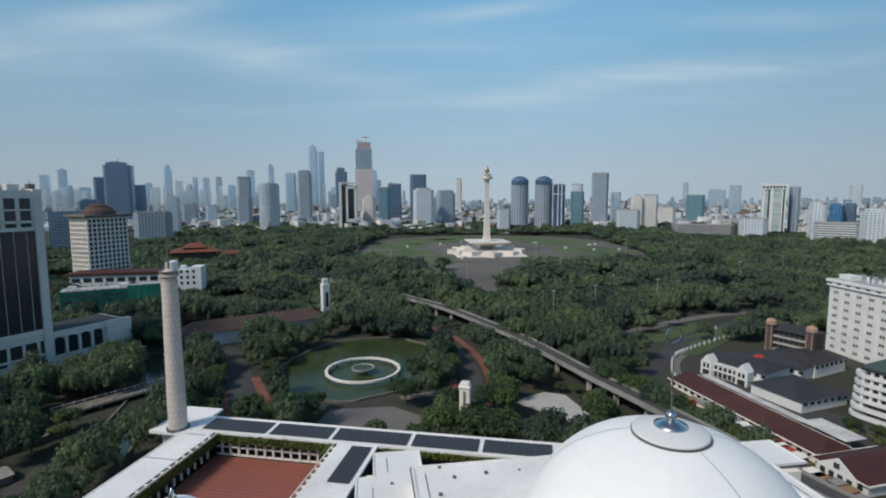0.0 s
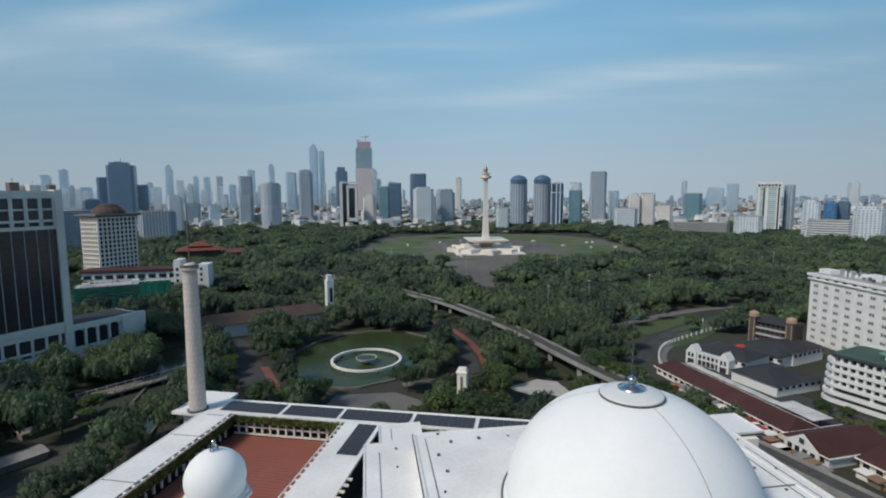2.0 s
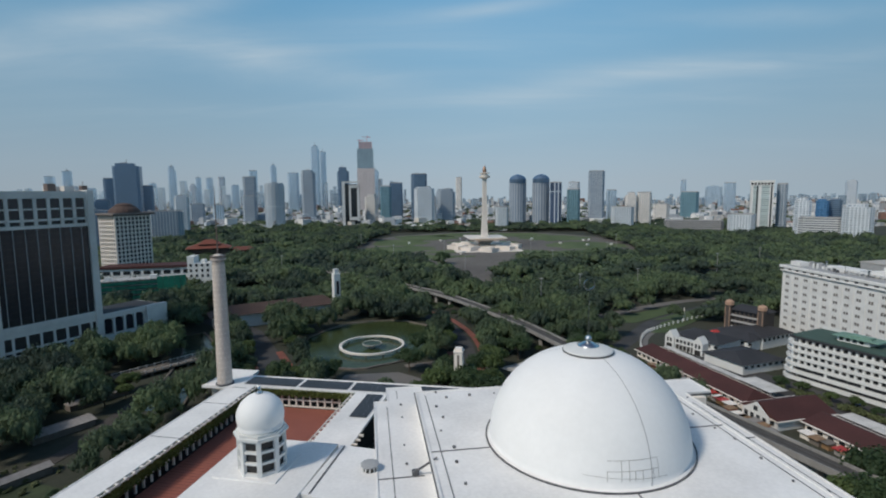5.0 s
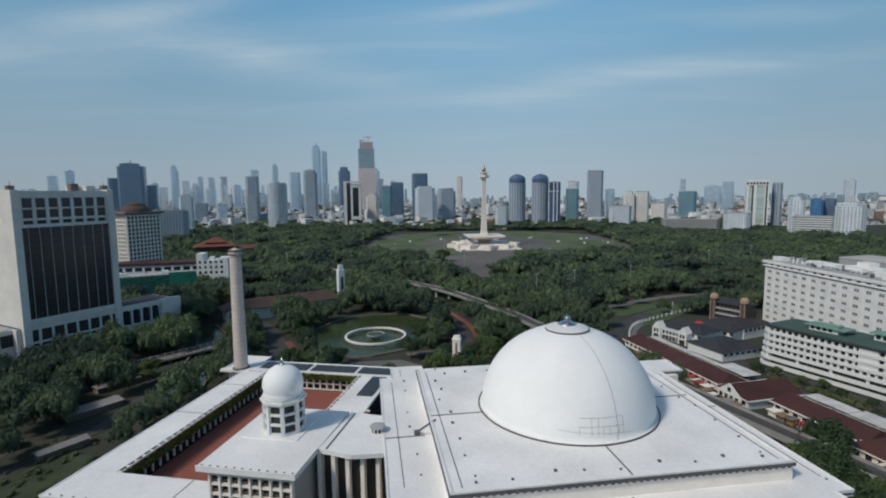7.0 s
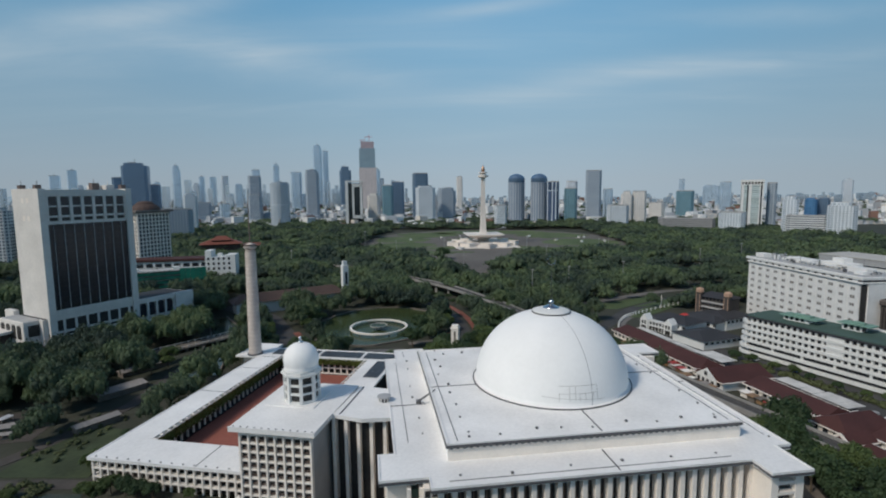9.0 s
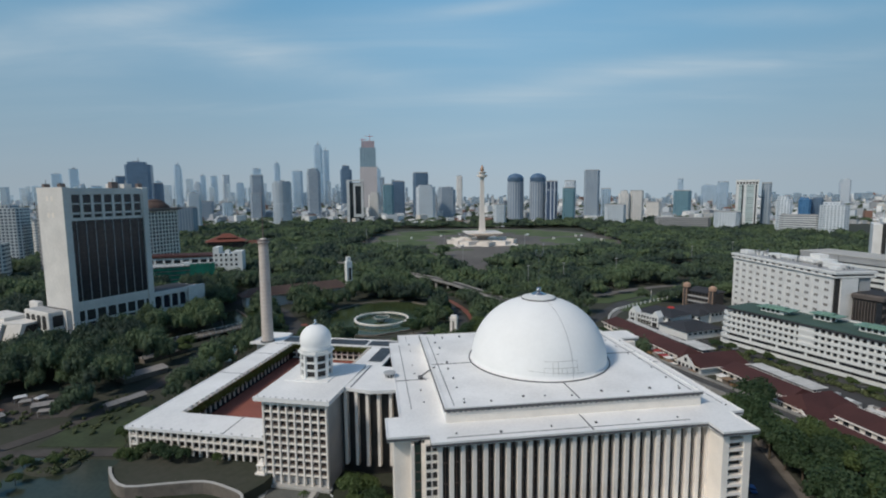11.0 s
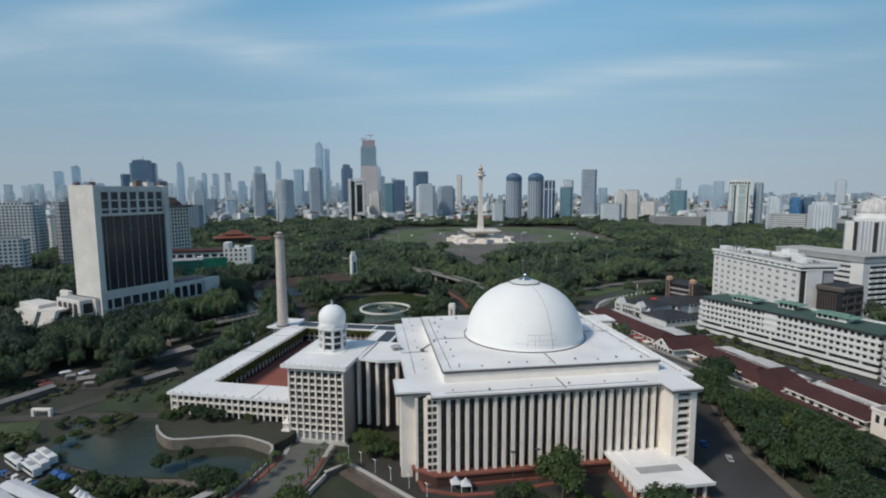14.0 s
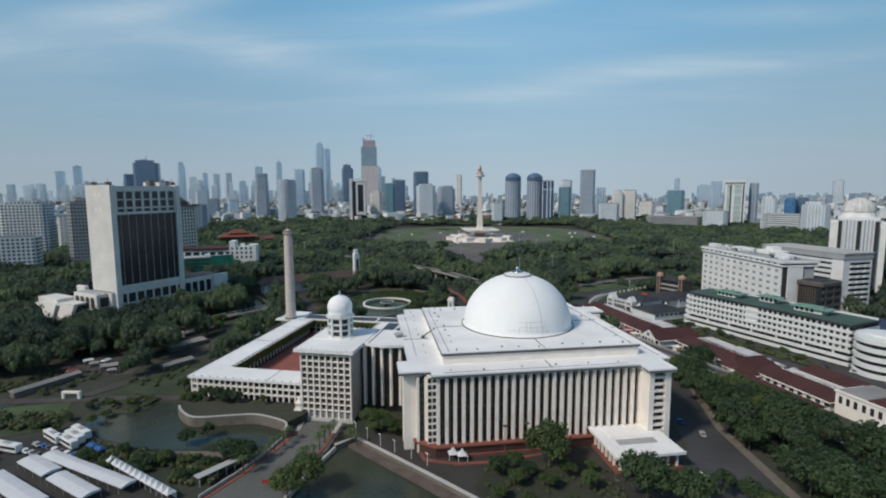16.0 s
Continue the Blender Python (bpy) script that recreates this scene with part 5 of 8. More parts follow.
for i in range(30):
    s = 6 + i * 4.1 + rng.uniform(-1, 1)
    y = -6.5 - rng.uniform(0, 2.5) + (5.5 if 80 < s < 114 else -4 if 58 < s < 80 else 0)
    w = rng.uniform(2.5, 5)
    st = thing("market_stall", "small street stall with a sheet roof beside the station", "stall", ST @ Matrix.Translation((s, y, 0)), "station stalls")
    part("box", boxes((0, w, -1.6, 1.6, 0, 2.4), bevel=0.05), stall_mats[rng.randrange(6)], st)
    part("awning", boxes((-0.3, w + 0.3, -2.6, 1.8, 2.4, 2.6)), stall_mats[rng.randrange(6)], st)
# dark-roofed compound
DK = pose(104.5, 128.5, 0, 0, 0, 22)
keep_clear(DK, -8, 34, -3, 34)
gabled("dark_roof_hall", "two-storey white hall under a dark slate roof", DK, 0, 29, 0, 25, 5.2, 8.0, WALLWHITE, ROOFDARK, hips=9, low=3.0)
gabled("dark_roof_hall", "white-walled hall under a dark slate roof", pose(109.8, 139.5, 0, 0, 0, 28), 38, 66, 14, 40, 7, 9.8, WALLWHITE, ROOFDARK, hips=8, low=4.4)
GAL = pose(88.5, 175.5, 0, 0, 0, -57)
keep_clear(GAL, -6, 40, -4, 44)
gabled("dark_roof_hall", "white-walled hall under a broad dark slate roof", GAL, -3, 26, 3.5, 27, 7.0, 10.2, WALLWHITE, ROOFDARK, hips=9, low=4.4)
gabled("dark_roof_hall", "low service hall under a dark slate roof", GAL, 2, 30, 27, 46, 6.0, 8.6, WALLWHITE, ROOFDARK, hips=7, low=3.6)
for x in (0.0, 17.3):
    g = thing("white_gable", "steep white gable end with arched windows", "gable", GAL @ Matrix.Translation((x, 0, 0)), "arcade gables")
    bm = bmesh.new()
    front, rear = [], []
    for px, pz in ((-2.8, 0), (2.8, 0), (2.8, 6.6), (0, 10.2), (-2.8, 6.6)):
        front.append(bm.verts.new((px, -1.2, pz)))
        rear.append(bm.verts.new((px, 4.5, pz)))
    bm.faces.new(front)
    bm.faces.new(rear[::-1])
    for i in range(5):
        bm.faces.new((front[i], rear[i], rear[(i + 1) % 5], front[(i + 1) % 5]))
    bmesh.ops.recalc_face_normals(bm, faces=bm.faces[:])
    part("wall", bm, WALLWHITE, g)
    part("window", boxes((-1.5, -0.4, -1.32, -1.15, 3.8, 6.0), (0.4, 1.5, -1.32, -1.15, 3.8, 6.0)), GLASS, g)
    part("doorway", boxes((-1.7, 1.7, -1.3, -1.15, 0.2, 2.8)), DARK, g)
long_front = thing("arcade_house", "white two-storey arcaded house wall", "building", GAL)
part("wall", boxes((2.8, 14.5, 0, 3.4, 0, 6.4)), WALLWHITE, long_front)
part("coping", boxes((2.8, 14.5, -0.3, 0.4, 6.4, 6.9)), WALLWHITE, long_front)
for i in range(5):
    part("window", boxes((3.6 + i * 2.3, 5.0 + i * 2.3, -0.12, 0.1, 3.9, 5.7)), GLASS, long_front)
    part("arch", boxes((3.4 + i * 2.3, 5.2 + i * 2.3, -0.12, 0.1, 0.3, 2.9)), DARK, long_front)
awning = thing("red_awning", "small red awning among dark roofs", "awning", pose(113, 176, 0, 0, 0, 20))
part("sheet", hip_roof(-2.4, 2.4, -1.6, 1.6, 9.0, 10.2, 0.8), REDPAINT, awning)
part("post", boxes((-2.1, -1.9, -1.3, -1.1, 0, 9.1), (1.9, 2.1, 1.1, 1.3, 0, 9.1)), ROOFGREY, awning)
BT = pose(144.5, 199.1, -2, 0, 0, -56.3)
brown = thing("brown_turreted_block", "dark brown block with ochre-capped corner turrets", "building", BT)
keep_clear(BT, -18, 18, -12, 14)
BROWNWALL = material("brown_render", (0.085, 0.07, 0.062), 0.8)
OCHREWALL = material("ochre_render", (0.42, 0.27, 0.19), 0.8)
part("body", boxes((-9.8, 9.8, -5, 9, 0, 18)), BROWNWALL, brown)
part("roof", hip_roof(-11.2, 11.2, -6.5, 10.5, 18, 20.8, 5), ROOFDARK, brown)
for x in (-9.75, 9.75):
    part("turret", boxes((x - 1.9, x + 1.9, -6.6, -2.8, 0, 20.2), bevel=0.2), BROWNWALL, brown)
    for dx in (-1.6, 1.0):
        part("turret_strip", boxes((x + dx, x + dx + 0.35, -6.75, -6.55, 2, 19.5)), OCHREWALL, brown)
    part("turret_cap", lathe([(1.9, 20.2), (2.6, 20.5), (2.6, 22.4), (2.2, 22.9), (0.9, 23.6), (0.2, 23.8)], 8, None, (x, -4.7)), OCHREWALL, brown, "ochre turret cap")
for j in range(4):
    part("balcony", boxes((-8, 8, -6.2, -5, 3.4 + j * 3.6, 4.2 + j * 3.6)), SHADEWALL, brown)
    for i in range(6):
        part("window", boxes((-7.6 + i * 2.55, -6 + i * 2.55, -5.1, -4.95, 4.8 + j * 3.6, 6.6 + j * 3.6)), GLASS, brown)
# park road with white posts
road(smooth_line([(58, 172), (74, 196), (95, 227), (122, 252), (156, 279), (220, 316), (330, 360)]), 9, ASPHALT, "dark asphalt park road")
road(smooth_line([(20, 258), (40, 247), (60, 246), (84, 260), (117, 283), (154, 303), (190, 314), (260, 330)]), 8, PAVING, "grey park lane beyond the fence")
keep_clear(Matrix.Translation((84, 232, 0)) @ Matrix.Rotation(radians(38), 4, "Z"), -40, 130, -14, 14)
for line in (((100, 238), (150, 276), (190, 300), (170, 270), (130, 244)), ((60, 236), (90, 254), (130, 282), (120, 258), (86, 230))):
    sheet("lawn", list(line), 0.15, GRASS, "roadside lawn in the park", "lawn")
road(smooth_line([(73, 172), (82, 196), (104, 222), (134, 243), (172, 268)]), 4, PAVING, "grey footway along the fence", "path", 0.14)
sheet("lawn", [(88, 205), (104, 231), (150, 268), (166, 266), (128, 234), (98, 206)], 0.18, GRASS, "lawn strip beside the park road", "lawn")
fence = thing("white_post_fence", "row of white fence posts along the park road", "fence")
fence_line = smooth_line([(69, 158), (72.5, 178), (82, 200), (95, 214), (128, 240), (166, 268)], 8)
for p, q in zip(fence_line, fence_line[1:]):
    part("post", boxes((p[0] - 0.35, p[0] + 0.35, p[1] - 0.35, p[1] + 0.35, 0, 2.2)), WALLWHITE, fence)
part("rail", strip(fence_line, 0.2, 1.2, 1.5), ROOFGREY, fence)
obel = thing("small_obelisk", "small cream obelisk by the park road", "obelisk", pose(121, 236, 0))
part("shaft", lathe([(1.0, 0), (0.8, 1.2), (0.55, 1.3), (0.35, 8), (0.05, 9.5)], 4), CREAM, obel)

# long white block with rounded end
A, B = Vector((124.5, 127.5)), Vector((169, 42))
LB = Matrix.Translation((A.x, A.y, 0)) @ Matrix.Rotation(math.atan2((B - A).y, (B - A).x), 4, "Z")
keep_clear(LB, -16, 130, -24, 32)
longb = thing("long_white_block", "long white banded office block with a rounded end and green roof", "building", LB)
PALEGREEN = material("pale_green_roof", (0.17, 0.29, 0.23), 0.75, spread=0.25, scale=0.2, fine=1.5)


def rounded(x0, x1, y0, y1, r, n=6):
    """Block outline with one round front corner and a softer rear one."""
    front = [(x0 + r - r * math.cos(a), y0 + r - r * math.sin(a)) for a in (math.pi / 2 * i / n for i in range(n + 1))]
    rear = [(x0 + r - r * math.sin(a), y1 - r + r * math.cos(a)) for a in (math.pi / 2 * i / n for i in range(n + 1))]
    return rear + front + [(x1, y0), (x1, y1)]


part("core", prism(rounded(1.5, 96, 0.9, 24, 3), 0, 20.6), GLASS, longb)
for j in range(6):
    z = 16.9 - j * 3.3
    out = 0.9 if j < 4 else 1.5
    part("white_band", prism(rounded(-3.2 - 0.2 * j, 96.4, -out + 0.4, 25, 6.5), max(0.1, z), z + 1.35), WALLWHITE, longb)
part("roof", prism(rounded(0, 96, 0.6, 24, 3), 20.9, 21.3), ROOFGREEN, longb, "green-painted flat roof")
part("roof_edge", prism(rounded(-0.5, 96.6, -0.7, 24.6, 3), 20.2, 20.95), ROOFDARK, longb)
part("roof_rail", boxes((0.5, 96, 23.6, 24.2, 21.3, 22.3)), WALLWHITE, longb)
pierm = bpy.data.meshes.new("wall_pier")
bm = boxes((-0.5, 0.5, 0.1, 1.2, 0, 2.0))
bm.to_mesh(pierm)
bm.free()
pierm.materials.append(WALLWHITE)
for j in range(5):
    for i in range(33):
        if j < 4 or i % 5 == 0:
            shared("wall_pier", pierm, longb, Matrix.Translation((1.6 + i * 2.9, 0, 18.2 - j * 3.3)))
part("blank_panel", boxes((41, 48, -0.1, 1.1, 9.9, 20.3), bevel=0.05), WALLWHITE, longb)
for x0, x1, y0, y1, h in ((14, 32, 7, 16, 2.4), (38, 52, 13, 21, 3.0), (61, 81, 8, 17, 2.6)):
    plant = part("roof_plant", boxes((x0 + 1.5, x1 - 4, y0 + 1.5, y1 - 1.5, 21.2, 21.2 + h), bevel=0.1), WALLWHITE, longb)
    part("plant_roof", boxes((x0, x1, y0, y1, 21.2 + h, 21.6 + h), (x0 + 5, x1 - 4, y0 + 2.5, y1 - 2.5, 21.6 + h, 22.4 + h)), PALEGREEN, plant, "pale green flat roof")
    for i in range(4):
        part("plant_window", boxes((x0 + 2.4 + i * 2.6, x0 + 4.0 + i * 2.6, y0 + 1.4, y0 + 1.6, 21.8, 21.0 + h)), GLASS, plant)
oval = thing("oval_white_wing", "white oval wing with dark ribbon windows", "building", LB @ Matrix.Translation((109, 3, 0)))
part("core", lathe([(10.8, 0), (10.8, 18.4)], 40), GLASS, oval)
for j in range(5):
    part("white_band", lathe([(10.9, 0.2 + j * 4.0), (11.9, 0.3 + j * 4.0), (11.9, 2.3 + j * 4.0), (10.9, 2.4 + j * 4.0)], 40), WALLWHITE, oval)
part("roof", lathe([(11.4, 18.4), (11.4, 19.2), (8, 19.3), (7.6, 20.2), (0.2, 20.4)], 40), WALLWHITE, oval)
sheet("pavement", [tuple((LB @ Vector((x, y, 0))).xy) for x, y in ((-14, -4), (120, -4), (120, -17), (-14, -17))], 0.16, ASPHALT, "dark yard between the station and the white block", "pavement")
rng = random.Random(44)
for i in range(14):
    x, y = rng.uniform(0, 112), rng.choice((-7, -11, -15)) + rng.uniform(-0.5, 0.5)
    car = thing("parked_car", "small parked car in the station yard", "car", LB @ pose(x, y, 0.16, 0, 0, rng.choice((90, 88, 4)) + rng.uniform(-4, 4)), "cars in the yard")
    paint = (WALLWHITE, ROOFGREY, SEAM, SEAM, BLUEPAINT, ROOFDARK)[rng.randrange(6)]
    part("body", boxes((-2.1, 2.1, -0.85, 0.85, 0.3, 0.9), bevel=0.14), paint, car)
    part("cabin", boxes((-1.2, 1.0, -0.75, 0.75, 0.85, 1.45), bevel=0.16), GLASS, car)

# white hotel with a cornice
RB = Matrix.Translation((175.5, 220, 0)) @ Matrix.Rotation(math.atan2(-96, 11.5), 4, "Z")
keep_clear(RB, -4, 104, -6, 40)
HOTELWHITE = material("hotel_grey_white", (0.74, 0.73, 0.71), 0.7, spread=0.12, scale=0.15, fine=1)
rb = thing("white_hotel", "white hotel block with paired windows and a deep cornice", "hotel", RB)
part("body", boxes((0, 90, 0, 22, 0, 37.5)), HOTELWHITE, rb)
part("cornice", boxes((-1.6, 92.6, -1.6, 24.6, 39.6, 41.2), (-1.2, 92.2, -1.2, 24.2, 37.4, 38.4), bevel=0.15), HOTELWHITE, rb)
# dark band painted as the shadow line beneath the cornice
part("attic", boxes((-0.4, 91.4, -0.4, 23.4, 38.3, 39.7)), SEAM, rb)
part("roof", boxes((0, 91, 0, 23, 41.2, 41.5)), ROOFGREY, rb)
pairw = bpy.data.meshes.new("window")
bm = boxes((-1.4, -0.2, -0.06, 0.25, 0, 1.6), (0.2, 1.4, -0.06, 0.25, 0, 1.6))
bm.to_mesh(pairw)
bm.free()
pairw.materials.append(material("curtained_window", (0.16, 0.145, 0.135), 0.3, spread=0.4, scale=0.3, vary=0.5))
for i in range(12):
    for j in range(8):
        shared("window", pairw, rb, Matrix.Translation((4.2 + i * 7.4, 0, 2.4 + j * 4.4)))
for i in range(13):
    part("rib", boxes((0.1 + i * 7.4, 1.0 + i * 7.4, -0.3, 0.1, 0, 37.4)), HOTELWHITE, rb)
part("end_recess", boxes((90, 91.2, 0.6, 3.2, 0, 37.4)), DARK, rb)
part("side_wall", boxes((90, 92.0, 3.2, 13.5, 0, 37.4), bevel=0.1), HOTELWHITE, rb)
# set-back strip of the white side, its shadow put in as grey
part("side_wall", boxes((90, 91.0, 15.5, 22, 0, 37.4), bevel=0.1), ROOFGREY, rb)
for i in range(15):
    part("dentil", boxes((2 + i * 6, 5 + i * 6, -1.0, -0.3, 38.4, 39.4)), HOTELWHITE, rb)
for x, y, w, d, h in ((6, 6, 8, 6, 2.6), (36, 12, 22, 8, 2.6), (62, 14, 18, 10, 3.6), (74, 12, 20, 6, 2.6), (60, 16, 8, 6, 6.0), (26, 10, 9, 5, 1.6), (20, 5, 1, 1, 4), (24, 8, 1, 1, 5), (55, 6, 1, 1, 4), (84, 6, 6, 4, 1.6)):
    part("roof_plant", boxes((x - w / 2, x + w / 2, y - d / 2, y + d / 2, 41.4, 41.4 + h), bevel=0.1), HOTELWHITE if w > 3 else STEEL, rb)

rng = random.Random(71)
for i in range(26):
    x, y, w, d = rng.uniform(3, 88), rng.uniform(3, 20), rng.uniform(0.8, 3.2), rng.uniform(0.8, 2.6)
    part("roof_unit", boxes((x - w / 2, x + w / 2, y - d / 2, y + d / 2, 41.5, 41.5 + rng.uniform(0.8, 2.6)), bevel=0.06), (HOTELWHITE, STEEL, ROOFGREY, SEAM)[i % 4], rb)
for i in range(5):
    x, y = 8 + i * 17 + rng.uniform(-3, 3), rng.uniform(4, 18)
    part("antenna", lathe([(0.12, 41.5), (0.06, 41.5 + rng.uniform(5, 9))], 6, None, (x, y)), SEAM, rb)
for i in range(9):
    x = 38 + i * 3.4
    part("duct", boxes((x, x + 2.2, 6.5, 16, 42.8, 43.4), (x, x + 0.3, 6.5, 6.8, 41.5, 42.8), (x, x + 0.3, 15.7, 16, 41.5, 42.8)), HOTELWHITE, rb)

# ---- skyline ----
# distance haze is put into the far fronts' paler, bluer colours, most in "blue"
STYLE = {
    "dark": facade("dark_glass_front", (0.17, 0.24, 0.32), (0.13, 0.20, 0.29), 4, 4, 0.8, 0.7, 0.2, 0.4, mirror=0.5),
    "grey": facade("grey_front", (0.40, 0.45, 0.50), (0.16, 0.22, 0.28), 5, 4, 0.6, 0.55, 0.2, mirror=0.25),
    "pale": facade("pale_front", (0.66, 0.70, 0.73), (0.34, 0.42, 0.50), 5, 4, 0.55, 0.5, 0.2, mirror=0.3),
    "blue": facade("haze_blue_glass_front", (0.66, 0.76, 0.84), (0.60, 0.72, 0.82), 6, 5, 0.6, 0.6, 0.25, 0.35, mirror=0.9),
    "round": facade("ribbed_front", (0.52, 0.57, 0.61), (0.32, 0.38, 0.44), 3, 60, 0.5, 0.96, 0.3, mirror=0.2),
    "teal": facade("teal_front", (0.20, 0.33, 0.38), (0.13, 0.25, 0.31), 5, 4, 0.7, 0.7, 0.2, mirror=0.4),
    "cream": facade("cream_front", (0.74, 0.70, 0.65), (0.34, 0.36, 0.38), 5, 3.5, 0.5, 0.5, 0.3),
    "striped": facade("striped_front", (0.60, 0.66, 0.72), (0.06, 0.09, 0.15), 9, 90, 0.72, 0.98, 0.25),
    "bright": facade("bright_blue_front", (0.10, 0.24, 0.42), (0.08, 0.21, 0.40), 5, 5, 0.8, 0.8, 0.2, mirror=0.3),
    "grid": facade("white_grid_front", (0.66, 0.66, 0.64), (0.10, 0.12, 0.15), 4.2, 4, 0.62, 0.6, 0.25),
    "slab": facade("grey_slab_front", (0.33, 0.325, 0.32), (0.10, 0.105, 0.115), 3.2, 4, 0.7, 0.5, 0.3),
    "band": facade("band_front", (0.64, 0.65, 0.65), (0.16, 0.18, 0.20), 90, 4, 0.99, 0.5, 0.3),
}


def skyscraper(label, x, y, w, d, h, turn, style):
    t = thing("office_tower", label, "tower", pose(x, y, 0, 0, 0, turn), "skyline towers")
    keep_clear(pose(x, y, 0, 0, 0, turn), -w / 2 - 4, w / 2 + 4, -d / 2 - 6, d / 2 + 4)
    side = STYLE[style]
    cut = min(w, d) * 0.16
    if style == "round":
        outline = [(w / 2 * math.cos(a), d / 2 * math.sin(a)) for a in (i * math.pi / 8 for i in range(16))]
    else:
        outline = [(-w / 2 + cut, -d / 2), (w / 2 - cut, -d / 2), (w / 2, -d / 2 + cut), (w / 2, d / 2), (-w / 2, d / 2), (-w / 2, -d / 2 + cut)]
    rng = random.Random(int(abs(x) * 7 + abs(y)))
    shoulder = rng.choice((0.985, 0.97, 0.94, 0.90)) if style != "round" else 0.95
    place(new("body", uv_box("body", outline, 0, h * shoulder, side, ROOFGREY)), t)
    if shoulder < 0.96:
        k, dx = rng.uniform(0.62, 0.86), (0 if style == "round" else rng.uniform(-0.07, 0.07) * w)
        place(new("setback", uv_box("setback", [(px * k + dx, py * k) for px, py in outline], h * shoulder, h * 0.985, side, ROOFGREY)), t)
    else:
        part("parapet", boxes((-w * 0.46, w * 0.46, -d * 0.46, -d * 0.42, h * shoulder, h * shoulder + 2.5), (-w * 0.46, -w * 0.42, -d * 0.42, d * 0.46, h * shoulder, h * shoulder + 2.5)), ROOFGREY, t)
    px0 = rng.uniform(-0.32, 0.0) * w
    part("roof_plant", boxes((px0, px0 + w * rng.uniform(0.22, 0.36), -d * 0.2, d * 0.2, h * min(shoulder, 0.985) if shoulder > 0.96 else h * 0.985, h)), ROOFGREY, t)
    if style in ("blue", "dark") and h > 150:
        part("mast", boxes((-0.8, 0.8, -0.8, 0.8, h, h * 1.05)), ROOFGREY, t)
    return t


skyscraper("dark glass office tower in the hazy skyline", -1105, 1396, 35, 39, 142, 36, "dark")
skyscraper("dark glass office tower in the hazy skyline", -1052, 1401, 71, 44, 188, 21, "dark")
skyscraper("dark glass office tower in the hazy skyline", -1060, 1500, 41, 42, 121, 32, "dark")
skyscraper("dark glass office tower in the hazy skyline", -776, 905, 32, 29, 83, 33, "dark")
skyscraper("grey concrete office tower in the skyline", -595, 825, 60, 53, 60, 28, "grey")
skyscraper("pale white office block in the skyline", -666, 1008, 29, 24, 90, 26, "pale")
skyscraper("distant glass skyscraper with haze in its blue-grey colour", -1769, 2867, 41, 38, 261, 23, "blue")
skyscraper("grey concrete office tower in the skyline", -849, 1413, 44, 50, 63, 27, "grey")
skyscraper("distant glass skyscraper with haze in its blue-grey colour", -730, 1307, 28, 27, 61, 29, "blue")
skyscraper("distant glass skyscraper with haze in its blue-grey colour", -3090, 3713, 61, 47, 286, 30, "blue")
skyscraper("distant glass skyscraper with haze in its blue-grey colour", -3225, 3705, 65, 42, 243, 25, "blue")
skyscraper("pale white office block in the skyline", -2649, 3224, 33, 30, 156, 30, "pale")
skyscraper("distant glass skyscraper with haze in its blue-grey colour", -2708, 3436, 71, 58, 144, 28, "blue")
skyscraper("distant glass skyscraper with haze in its blue-grey colour", -2259, 3451, 50, 48, 176, 26, "blue")
skyscraper("distant glass skyscraper with haze in its blue-grey colour", -2030, 3155, 45, 36, 139, 21, "blue")
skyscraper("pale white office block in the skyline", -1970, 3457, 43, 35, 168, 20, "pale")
skyscraper("distant glass skyscraper with haze in its blue-grey colour", -2084, 3756, 38, 43, 226, 23, "blue")
skyscraper("distant glass skyscraper with haze in its blue-grey colour", -1849, 3465, 46, 39, 208, 25, "blue")
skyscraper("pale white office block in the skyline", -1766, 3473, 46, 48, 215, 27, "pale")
skyscraper("distant glass skyscraper with haze in its blue-grey colour", -1358, 2790, 43, 47, 146, 24, "blue")
skyscraper("grey concrete office tower in the skyline", -684, 1416, 38, 40, 142, 23, "grey")
skyscraper("grey concrete office tower in the skyline", -664, 1368, 39, 43, 87, 17, "grey")
skyscraper("grey tower with a rounded crown", -516, 1173, 49, 41, 119, 25, "round")
skyscraper("distant glass skyscraper with haze in its blue-grey colour", -1357, 3388, 41, 42, 293, 21, "blue")
skyscraper("distant glass skyscraper with haze in its blue-grey colour", -1665, 3780, 58, 52, 273, 18, "blue")
skyscraper("distant glass skyscraper with haze in its blue-grey colour", -923, 2515, 54, 59, 198, 15, "blue")
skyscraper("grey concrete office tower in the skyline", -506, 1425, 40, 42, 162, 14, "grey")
skyscraper("distant glass skyscraper with haze in its blue-grey colour", -982, 3111, 50, 54, 392, 11, "blue")
skyscraper("distant glass skyscraper with haze in its blue-grey colour", -958, 3203, 39, 37, 361, 19, "blue")
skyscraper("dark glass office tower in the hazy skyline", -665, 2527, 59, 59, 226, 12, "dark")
skyscraper("distant glass skyscraper with haze in its blue-grey colour", -568, 2920, 38, 36, 231, 12, "blue")
skyscraper("teal glass office tower in the skyline", -272, 1429, 32, 29, 112, 3, "teal")
skyscraper("dark glass office tower in the hazy skyline", -255, 1532, 41, 34, 124, 10, "dark")
skyscraper("dark glass office tower in the hazy skyline", -158, 1287, 41, 36, 141, 11, "dark")
skyscraper("pale white office block in the skyline", -145, 1283, 54, 48, 107, 10, "pale")
skyscraper("grey concrete office tower in the skyline", -92, 1449, 53, 54, 102, 9, "grey")
skyscraper("cream apartment tower in the skyline", -67, 2438, 30, 28, 166, 1, "cream")
skyscraper("dark tower with white vertical stripes", 196, 1199, 30, 29, 114, -6, "striped")
